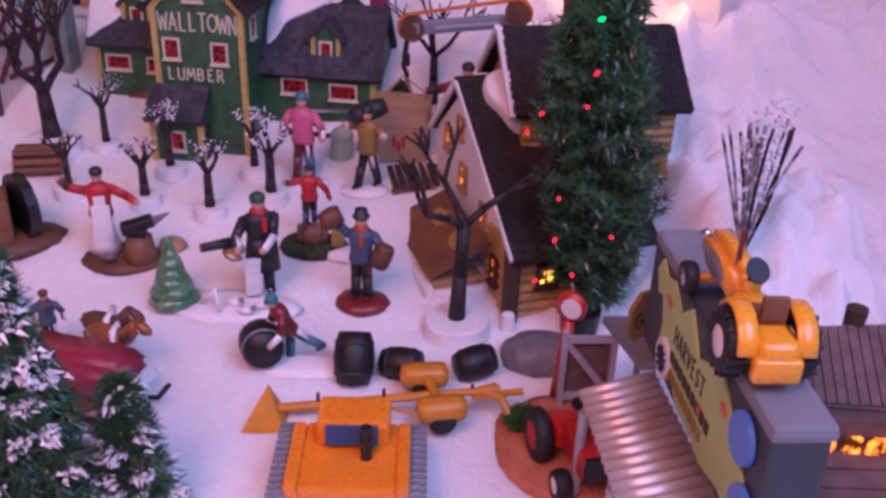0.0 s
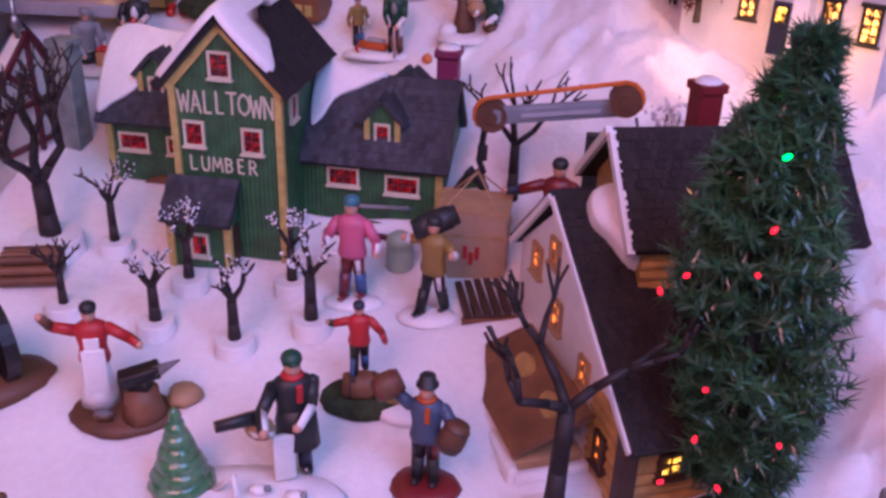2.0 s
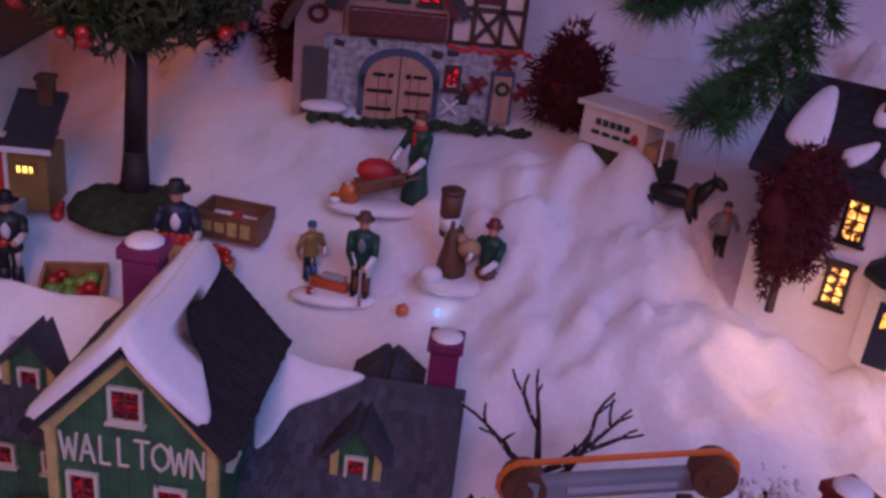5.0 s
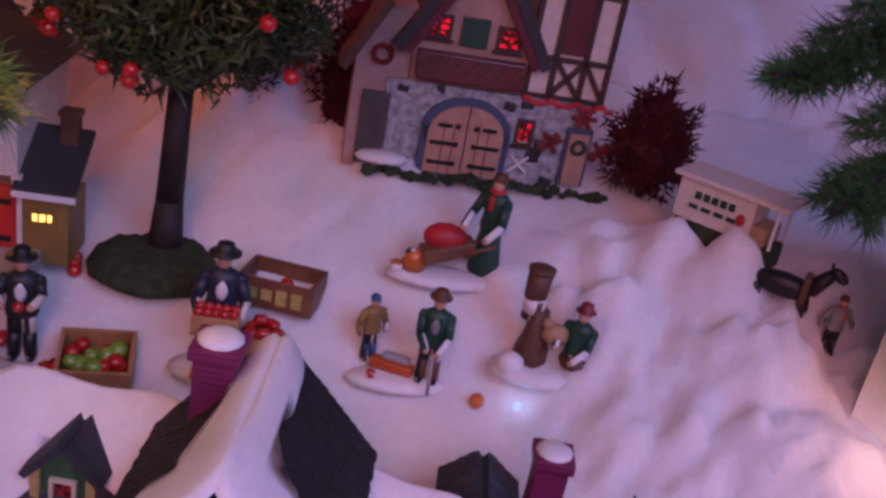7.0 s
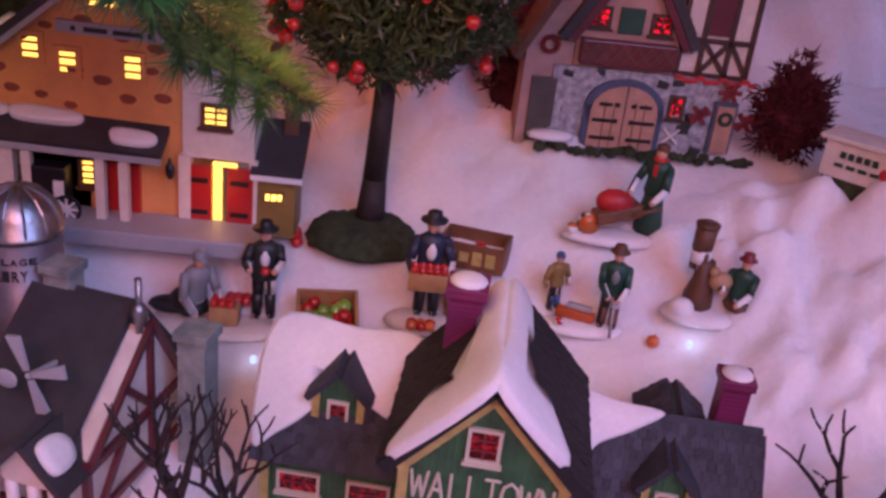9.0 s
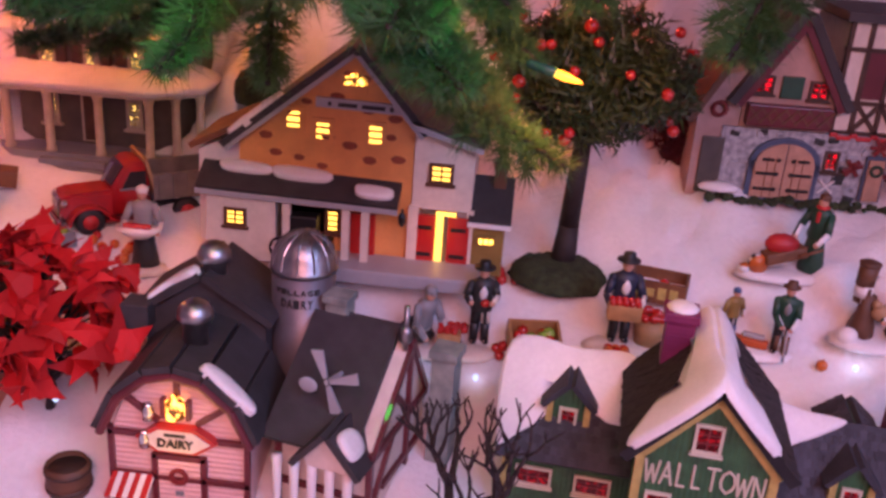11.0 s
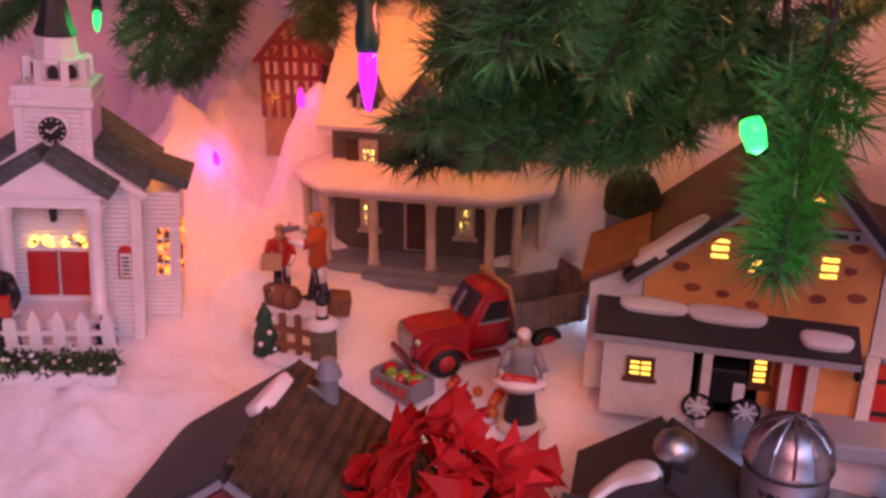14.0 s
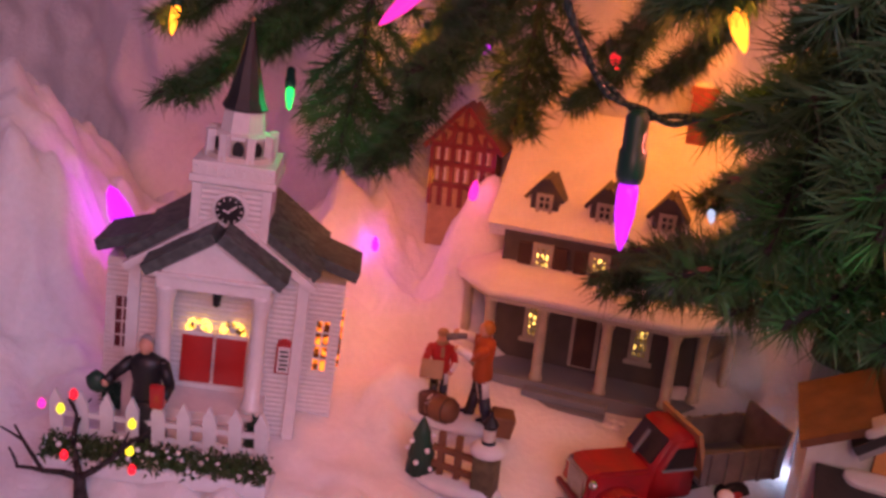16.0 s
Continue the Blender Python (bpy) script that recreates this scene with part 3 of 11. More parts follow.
# the table under the cotton and the room round it
bm = bmnew()
box(bm, (-0.29, 0.485, 0.0), (1.44, 1.30, 0.02))
solid("table_top", bm, WOOD, "wooden display table top under the cotton", "table", kind="structure")
for nm, c, s, m in (("floor", (-0.3, 0.2, -0.76), (4.2, 3.4, 0.04), FLOORWOOD), ("ceiling", (-0.3, 0.2, 2.42), (4.2, 3.4, 0.04), WALLPAINT),
                    ("wall_north", (-0.3, 1.24, 0.83), (4.2, 0.1, 3.14), WALLPAINT), ("wall_west", (-2.3, 0.2, 0.83), (0.1, 1.98, 3.14), WALLPAINT)):
    bm = bmnew()
    box(bm, c, s)
    tagged(new(nm, mesh_of(nm, bm, m)), "plain painted room surface, pale", nm.split("_")[0], kind="structure")

# the pale wall beside the display, and cloth behind the village
bm = bmnew()
box(bm, (0.47, 0.72, 0.33), (0.05, 0.94, 0.95))
tagged(new("wall_east", mesh_of("wall_east", bm, WALLPAINT)), "plain pale wall beside the display", "wall", kind="structure")


def cloth_z(u, h):
    return 0.02 * math.sin(u * 17) - 0.085 * abs(noise.noise(Vector((u * 6.5, h * 4.5, 2)))) - 0.045 * abs(noise.noise(Vector((u * 15, h * 11, 4)))) - 0.014 * noise.noise(Vector((u * 42, h * 34, 6)))


v, f = sheet(-1.2, 0.45, 260, 0.0, 0.75, 120, lambda u, h: 0)
v = [(u, 1.08 + cloth_z(u, h) - 0.10 * max(0, 0.35 - h), 0.05 + h) for u, h, _ in v]
me = mesh_raw("backdrop_cloth", v, f, COTTON)
for p in me.polygons:
    p.use_smooth = True
tagged(new("backdrop_cloth", me), "white cotton batting hung in soft lumps behind the village", "cotton", kind="structure")


# ---- lumber works ----
def lumber():
    X, Y, Z = -0.0885, 0.618, 0.0505
    t = thing("lumber_mill_house", "green clapboard ceramic lumber works with slate roof and snow", "house", (X, Y, Z), -6)
    bm = bmnew()
    gable_wall(bm, -0.0275, 0.0275, 0, 0.066, -0.004, 0.102, 0.132)
    part("wall", bm, GREEN, t)
    bm = bmnew()
    gable_wall_x(bm, -0.088, -0.0275, 0.040, 0.106, -0.002, 0.064, 0.0985)
    part("wing_wall", bm, GREEN, t)
    bm = bmnew()
    gable_wall_x(bm, 0.0275, 0.104, 0.034, 0.092, -0.002, 0.055, 0.0895)
    part("wing_wall", bm, GREEN, t)
    bm = bmnew()
    prism(bm, [(-0.0295, -0.014, -0.002), (-0.0295, 0.0, -0.002), (-0.0295, 0.0, 0.047), (-0.0295, -0.014, 0.0335)], (0.032, 0, 0))
    part("porch_wall", bm, GREEN, t)
    for x0, y0, h in ((-0.0275, 0, 0.101), (0.0275, 0, 0.100), (-0.0865, 0.040, 0.064), (0.1025, 0.034, 0.054), (-0.029, -0.014, 0.034), (0.002, -0.014, 0.034)):
        bm = bmnew()
        box(bm, (x0, y0, h / 2 - 0.002), (0.0038, 0.0038, h), bev=0.0006)
        part("corner_board", bm, YELLOWTRIM, t)
    for s in (-1, 1):
        bm = bmnew()
        slab(bm, (0, -0.0022, 0.1325), (0, 0.001, 0.1325), (s * 0.031, 0.001, 0.098), (s * 0.031, -0.0022, 0.098), -0.004)
        part("barge_board", bm, YELLOWTRIM, t)
    for x0, x1, y, z in ((-0.087, -0.029, 0.0392, 0.0635), (0.029, 0.103, 0.0332, 0.0545), (-0.0295, 0.0025, -0.0148, 0.0335)):
        bm = bmnew()
        box(bm, ((x0 + x1) / 2, y, z - 0.001), (x1 - x0, 0.0015, 0.0025))
        part("fascia", bm, YELLOWTRIM, t)
    roof_pair(t, NIGHTROOF, -0.0275, 0.0275, 0, 0.066, 0.102, 0.132, over=0.0055, th=0.0045)
    roof_pair(t, SLATE, -0.088, -0.030, 0.040, 0.106, 0.064, 0.0985, over=0.004, th=0.0035, axis="x")
    roof_pair(t, SLATE, 0.030, 0.104, 0.034, 0.092, 0.055, 0.0895, over=0.004, th=0.0035, axis="x")
    bm = bmnew()
    slab(bm, (-0.0325, 0.0, 0.0485), (0.0055, 0.0, 0.0485), (0.0055, -0.0185, 0.0305), (-0.0325, -0.0185, 0.0305), 0.004)
    shingles(part("porch_roof", bm, SLATE, t), (-0.0325, 0.0, 0.0485), (0.0055, 0.0, 0.0485), (0.0055, -0.0185, 0.0305), (-0.0325, -0.0185, 0.0305), 0.004, SLATE)
    # windows
    window(t, -0.0015, 0, 0.110, 0.0105, 0.0125, W_DIM, LETTER, 2, 3, bar=0.0010, bars=DARKRED)
    window(t, -0.0175, 0, 0.0735, 0.0098, 0.0125, W_DIM, LETTER, 2, 2, bar=0.0010, bars=DARKRED)
    window(t, 0.0130, 0, 0.0720, 0.0098, 0.0125, W_DIM, LETTER, 2, 2, bar=0.0010, bars=DARKRED)
    window(t, -0.0725, 0.040, 0.0495, 0.0165, 0.0095, W_DIM, LETTER, 3, 2, bar=0.0010, bars=DARKRED)
    window(t, -0.0440, 0.040, 0.0490, 0.0165, 0.0095, W_DIM, LETTER, 3, 2, bar=0.0010, bars=DARKRED)
    window(t, 0.0500, 0.034, 0.0435, 0.0165, 0.0098, W_DIM, LETTER, 4, 2, bar=0.0010, bars=DARKRED)
    window(t, 0.0825, 0.034, 0.0415, 0.0175, 0.0098, W_DIM, LETTER, 4, 2, bar=0.0010, bars=DARKRED)
    window(t, -0.0135, -0.014, 0.018, 0.009, 0.012, W_DIM, LETTER, 2, 2, bar=0.0010, bars=DARKRED)
    window(t, 0.020, -0.0275, 0.085, 0.009, 0.013, W_DIM, LETTER, 2, 3, face="r", bar=0.0010, bars=DARKRED)
    # dormers
    for x, y, z, w in ((-0.0600, 0.0485, 0.0815, 0.018), (0.0705, 0.0385, 0.0700, 0.0165)):
        bm = bmnew()
        gable_wall(bm, x - w / 2, x + w / 2, y, y + 0.026, z - 0.012, z + 0.006, z + 0.0155)
        d = part("dormer", bm, GREEN, t)
        roof_pair(d, SLATE, x - w / 2, x + w / 2, y, y + 0.024, z + 0.006, z + 0.0155, over=0.0028, th=0.0026, name="dormer_roof")
        for s in (-1, 1):
            bm = bmnew()
            box(bm, (x + s * w / 2, y, z - 0.002), (0.003, 0.003, 0.017))
            part("trim", bm, YELLOWTRIM, d)
        window(t, x, y, z - 0.002, 0.0075, 0.010, W_DIM, LETTER, 2, 3, sill=False, bar=0.0010, bars=DARKRED)
    bm = bmnew()
    gable_wall(bm, 0.065, 0.085, 0.070, 0.094, 0.05, 0.080, 0.088)
    part("back_dormer", bm, GREEN, t)
    roof_pair(t, SLATE, 0.065, 0.085, 0.069, 0.094, 0.079, 0.0875, over=0.003, th=0.003, name="dormer_roof")
    # timber bay, doors and boards
    bm = bmnew()
    lathe(bm, (-0.056, 0.0398, 0.0), [(0.0185, 0), (0.0185, 0.0012)], 24, m=pose(0, 0, 0.012, 90, 0, 0), sy=1.0)
    box(bm, (-0.056, 0.0392, 0.004), (0.037, 0.0016, 0.018))
    part("timber_bay", bm, WOOD, t, "brown stacked timber in an arched bay")
    for i in range(6):
        bm = bmnew()
        box(bm, (0.064, 0.0315 - 0.0015 * i, 0.004 + 0.0022 * i), (0.062 - 0.004 * i, 0.003, 0.0024), pose(0, 0, 0, 0, 1.5 * i - 4, 0))
        part("plank", bm, MAROON, t)
    bm = bmnew()
    box(bm, (0.0030, -0.0075, 0.014), (0.0016, 0.009, 0.027))
    part("door", bm, DARKWOOD, t)
    bm = bmnew()
    box(bm, (-0.012, -0.018, -0.004), (0.044, 0.012, 0.008), bev=0.001)
    part("step", bm, MAROON, t)
    bm = bmnew()
    box(bm, (0.074, 0.0325, 0.0285), (0.03, 0.0012, 0.0022), pose(0, 0, 0, 0, -3, 0))
    box(bm, (0.063, 0.0322, 0.0185), (0.018, 0.0012, 0.002), pose(0, 0, 0, 0, 4, 0))
    part("hung_tool", bm, SILVER, t)
    # lettering, raised on the front in a shallow arch
    painted("WALLTOWN", t, LETTER, (0.0002, -0.0003, 0.0855), (1, 0, 0), (0, 0, 1), 0.0047, 0.0108, 0.0063, 0.00062, dip=0.002)
    painted("LUMBER", t, LETTER, (-0.0035, -0.0003, 0.0540), (1, 0, 0), (0, 0, 1), 0.0042, 0.0074, 0.0063, 0.00058)
    # snow on the roofs
    snow_patch(t, (0, -0.005, 0.1378), (0, 1, 0), (-0.675, 0, -0.737), [(-0.001, 0.0), (0.034, 0.0), (0.074, 0.0), (0.076, 0.008), (0.056, 0.007), (0.040, 0.013), (0.024, 0.020), (0.010, 0.026), (0.006, 0.044), (-0.001, 0.045)])
    snow_patch(t, (0, -0.005, 0.1378), (0, 1, 0), (0.675, 0, -0.737), [(-0.001, 0.0), (0.034, 0.0), (0.075, 0.0), (0.074, 0.010), (0.056, 0.012), (0.042, 0.007), (0.028, 0.009), (0.014, 0.020), (0.007, 0.034), (-0.001, 0.036)])
    snow_patch(t, (-0.0925, 0.0735, 0.1035), (1, 0, 0), (0, -0.6915, -0.7224), [(0.0, 0.0), (0.035, -0.001), (0.062, 0.0), (0.063, 0.030), (0.052, 0.034), (0.044, 0.028), (0.034, 0.020), (0.026, 0.024), (0.021, 0.036), (0.010, 0.046), (0.0, 0.050)], th=0.002)
    snow_patch(t, (0.030, 0.0635, 0.0940), (1, 0, 0), (0, -0.6435, -0.7655), [(0.0, -0.002), (0.020, -0.001), (0.038, 0.001), (0.026, 0.010), (0.012, 0.018), (0.006, 0.030), (0.0, 0.032)], th=0.003)
    bm = bmnew()
    gable_wall(bm, 0.1045, 0.128, 0.050, 0.082, -0.004, 0.030, 0.044)
    part("lean_to", bm, GREEN, t)
    roof_pair(t, NIGHTROOF, 0.1085, 0.128, 0.050, 0.082, 0.031, 0.044, over=0.004, th=0.003, name="lean_to_roof")
    chimney(t, 0.0975, 0.0830, 0.06, 0.1045, 0.0118, MAGENTA)
    chimney(t, -0.0155, 0.0545, 0.10, 0.1425, 0.0130, MAGENTA)


lumber()


# ---- log cabin with the upper log house ----
def cabin():
    t = thing("log_cabin", "log cabin with white gable, dark shingle roof and upper storey", "house", (0.104, 0.461, 0.030), 20)
    bm = bmnew()
    gable_wall_x(bm, 0.0, 0.070, 0.006, 0.125, -0.004, 0.044, 0.100, ym=0.085, eave_b=0.066)
    part("wall", bm, WHITEP, t, "white plastered gable")
    for i in range(8):
        bm = bmnew()
        rod(bm, (0.002, 0.0055, 0.003 + 0.0056 * i), (0.072, 0.0055, 0.003 + 0.0056 * i), 0.0031, seg=10)
        part("log", bm, LOG, t, "golden horizontal log")
        bm = bmnew()
        rod(bm, (0.0, 0.004, 0.003 + 0.0056 * i), (0.0, 0.034, 0.003 + 0.0056 * i), 0.0028, seg=10)
        part("log", bm, LOG, t, "golden horizontal log")
    bm = bmnew()
    box(bm, (-0.0005, 0.003, 0.021), (0.007, 0.007, 0.048), bev=0.001)
    part("corner_post", bm, DARKWOOD, t)
    bm = bmnew()
    slab(bm, (-0.004, 0.086, 0.104), (0.076, 0.086, 0.104), (0.076, -0.006, 0.0405), (-0.004, -0.006, 0.0405), 0.004)
    shingles(part("roof", bm, BROWNROOF, t), (-0.002, 0.086, 0.104), (0.076, 0.086, 0.104), (0.076, -0.006, 0.0405), (-0.002, -0.006, 0.0405), 0.004, BROWNROOF)
    bm = bmnew()
    slab(bm, (-0.004, 0.086, 0.104), (0.076, 0.086, 0.104), (0.076, 0.130, 0.062), (-0.004, 0.130, 0.062), 0.004)
    part("roof", bm, BROWNROOF, t)
    bm = bmnew()
    slab(bm, (-0.0052, 0.086, 0.1035), (-0.003, 0.086, 0.1035), (-0.003, -0.004, 0.0405), (-0.0052, -0.004, 0.0405), 0.0028)
    slab(bm, (-0.0052, 0.086, 0.1035), (-0.003, 0.086, 0.1035), (-0.003, 0.128, 0.0625), (-0.0052, 0.128, 0.0625), 0.0028)
    part("snow_edge", bm, SNOWP, t)
    window(t, 0.0185, 0.0025, 0.027, 0.0095, 0.0105, W_AMBER, DARKWOOD, 2, 2)
    for u, z, w, h in ((-0.104, 0.066, 0.009, 0.013), (-0.085, 0.079, 0.008, 0.011), (-0.078, 0.052, 0.009, 0.013), (-0.046, 0.043, 0.008, 0.012)):
        window(t, u, 0.0, z, w, h, W_ORANGE, TAN, 2, 2, face="l")
    window(t, -0.020, -0.0028, 0.024, 0.007, 0.014, W_ORANGE, DARKWOOD, 2, 2, face="l")
    # side porch: plank roof with a snowy edge
    bm = bmnew()
    slab(bm, (-0.002, 0.028, 0.034), (-0.002, 0.098, 0.034), (-0.033, 0.108, 0.014), (-0.033, 0.034, 0.014), 0.003)
    part("porch_roof", bm, WOOD, t)
    bm = bmnew()
    box(bm, (-0.018, 0.067, 0.003), (0.030, 0.068, 0.020), bev=0.001)
    part("porch_body", bm, TAN, t)
    bm = bmnew()
    box(bm, (-0.035, 0.070, 0.006), (0.005, 0.082, 0.013), bev=0.002)
    box(bm, (-0.018, 0.030, 0.004), (0.034, 0.005, 0.012), bev=0.002)
    part("porch_edge", bm, SNOWP, t, "white snowy edge")
    for i, y in enumerate((0.045, 0.075)):
        bm = bmnew()
        lathe(bm, (0, 0, 0), [(0.007, 0), (0.007, 0.003)], 16, m=Matrix.Translation((-0.0135, y, 0.029)) @ pose(0, 0, 0, 0, -57, 0), sx=0.75)
        part("round_opening", bm, LOG, t)
    # upper storey
    up = part("upper_storey", box(bmnew(), (0.066, 0.081, 0.072), (0.078, 0.050, 0.020)), LOG, t)
    up.matrix_basis = pose(0.024, 0.081, 0, 0, 0, -9) @ pose(-0.024, -0.081, 0)
    u = part("upper_wall", gable_wall_x(bmnew(), 0.024, 0.108, 0.048, 0.114, 0.06, 0.103, 0.1315), LOG, up, "golden log upper storey")
    for i in range(6):
        bm = bmnew()
        rod(bm, (0.024, 0.0475, 0.076 + 0.0048 * i), (0.108, 0.0475, 0.076 + 0.0048 * i), 0.0027, seg=8)
        part("log_course", bm, LOG, up)
    roof_pair(up, BROWNROOF, 0.024, 0.108, 0.048, 0.114, 0.103, 0.1315, over=0.0065, th=0.004, axis="x", name="upper_roof")
    for ob in [o for o in up.children if o.name.startswith("upper_roof")][:1]:
        shingles(ob, (0.0175, 0.081, 0.1315), (0.1145, 0.081, 0.1315), (0.1145, 0.0415, 0.0974), (0.0175, 0.0415, 0.0974), 0.004, BROWNROOF)
    bm = bmnew()
    for y0 in (0.0405, 0.1215):
        slab(bm, (0.0155, 0.081, 0.1320), (0.0185, 0.081, 0.1320), (0.0185, y0, 0.0970), (0.0155, y0, 0.0970), 0.004)
    part("barge_board", bm, WHITEP, up)
    snow_patch(t, (0.004, 0.062, 0.094), (1, 0, 0), (0, -0.82, -0.57), [(0.006, -0.022), (0.018, -0.024), (0.025, -0.010), (0.026, 0.006), (0.020, 0.014), (0.013, 0.012), (0.008, 0.000), (0.003, -0.010)], th=0.0065)
    snow_patch(t, (0.050, 0.062, 0.094), (1, 0, 0), (0, -0.82, -0.57), [(0.0, 0.012), (0.012, 0.012), (0.018, 0.02), (0.014, 0.045), (0.004, 0.04), (-0.002, 0.026)], th=0.005)
    snow_patch(up, (0.058, 0.081, 0.1355), (1, 0, 0), (0, -0.757, -0.653), [(0.004, 0.014), (0.016, 0.008), (0.026, 0.012), (0.026, 0.022), (0.012, 0.024), (0.004, 0.022)], th=0.004)
    chimney(t, 0.0735, 0.106, 0.11, 0.144, 0.0110, DARKRED)
    bm = bmnew()
    box(bm, (-0.004, -0.004, 0.004), (0.007, 0.007, 0.016), bev=0.003)
    part("snow_foot", bm, SNOWP, t)


cabin()


# ---- loading crane with hanging crate ----
def crane():
    t = thing("loading_crane", "grey toy loading crane with orange belt and dark mast", "crane", (0.098, 0.622, 0.062))
    bm = bmnew()
    box(bm, (-0.003, 0.0, 0.035), (0.010, 0.006, 0.075), bev=0.0008)
    box(bm, (0.006, 0.004, 0.035), (0.006, 0.006, 0.075), bev=0.0008)
    part("mast", bm, CHARCOAL, t)
    bm = bmnew()
    box(bm, (-0.022, -0.006, 0.085), (0.066, 0.005, 0.0085), pose(0, 0, 0, 0, -5, 6), bev=0.0015)
    part("boom", bm, GREYPAINT, t)
    bm = bmnew()
    box(bm, (-0.022, -0.0092, 0.0850), (0.038, 0.0008, 0.0020), pose(0, 0, 0, 0, -5, 6))
    part("lettering_bar", bm, LIGHTGREY, t)
    for x, z, r in ((-0.055, 0.0815, 0.0075), (0.008, 0.0925, 0.0075)):
        bm = bmnew()
        rod(bm, (x, -0.0115, z), (x, -0.0015, z), r, seg=20)
        rod(bm, (x, -0.0125, z), (x, -0.0005, z), r * 0.4, seg=12)
        part("pulley", bm, BROWN, t)
    bm = bmnew()
    pts = [(-0.055 + 0.0085 * math.cos(a), -0.0065, 0.0815 + 0.0085 * math.sin(a)) for a in (3.9, 3.4, 2.9, 2.4, 1.9, 1.65)]
    pts += [(0.008 + 0.0085 * math.cos(a), -0.0065, 0.0925 + 0.0085 * math.sin(a)) for a in (1.6, 1.1, 0.5, 0.0, -0.5)]
    tube(bm, pts, 0.0012, 6)
    part("belt", bm, PUMPKIN, t)
    bm = bmnew()
    tube(bm, [(-0.058, -0.0065, 0.074), (-0.0600, -0.007, 0.058), (-0.0575, -0.0075, 0.052)], 0.0016, 6)
    box(bm, (-0.0585, -0.007, 0.062), (0.005, 0.004, 0.008), bev=0.001)
    part("hook", bm, BLACKPAINT, t)
    c = thing("hanging_crate", "tan paper-wrapped wooden crate slung in cord below the crane", "crate", (0.0375, 0.614, 0.0535), -4)
    bm = bmnew()
    box(bm, (0, 0, 0.0225), (0.035, 0.026, 0.045), bev=0.0008)
    part("body", bm, CARD, c)
    for z in (0.0015, 0.031, 0.044):
        bm = bmnew()
        box(bm, (0, 0, z), (0.0362, 0.0272, 0.0022))
        part("batten", bm, TAN, c)
    bm = bmnew()
    for a in ((-0.014, -0.013), (0.012, -0.013), (0.014, 0.012), (-0.012, 0.012)):
        tube(bm, [(a[0], a[1], 0.0455), (0.0005, 0.001, 0.0605)], 0.0005, 5)
    part("sling", bm, TAN, c)
    bm = bmnew()
    for i in range(3):
        box(bm, (-0.003 + 0.003 * i, -0.0134, 0.022 - 0.003 * (i % 2)), (0.0022, 0.0006, 0.007))
    part("stamp", bm, RED, c)
    # slatted ramp beside the crane
    r = thing("loading_ramp", "dark slatted wooden loading ramp", "ramp", (0.052, 0.585, 0.055), 12)
    for i in range(9):
        bm = bmnew()
        box(bm, (-0.018 + 0.0048 * i, 0, 0.004 + 0.0005 * i), (0.0034, 0.034, 0.003))
        part("slat", bm, DARKWOOD, r)
    bm = bmnew()
    box(bm, (0.001, -0.016, 0.0015), (0.044, 0.003, 0.004))
    box(bm, (0.001, 0.016, 0.0015), (0.044, 0.003, 0.004))
    part("bearer", bm, WOOD, r)


crane()


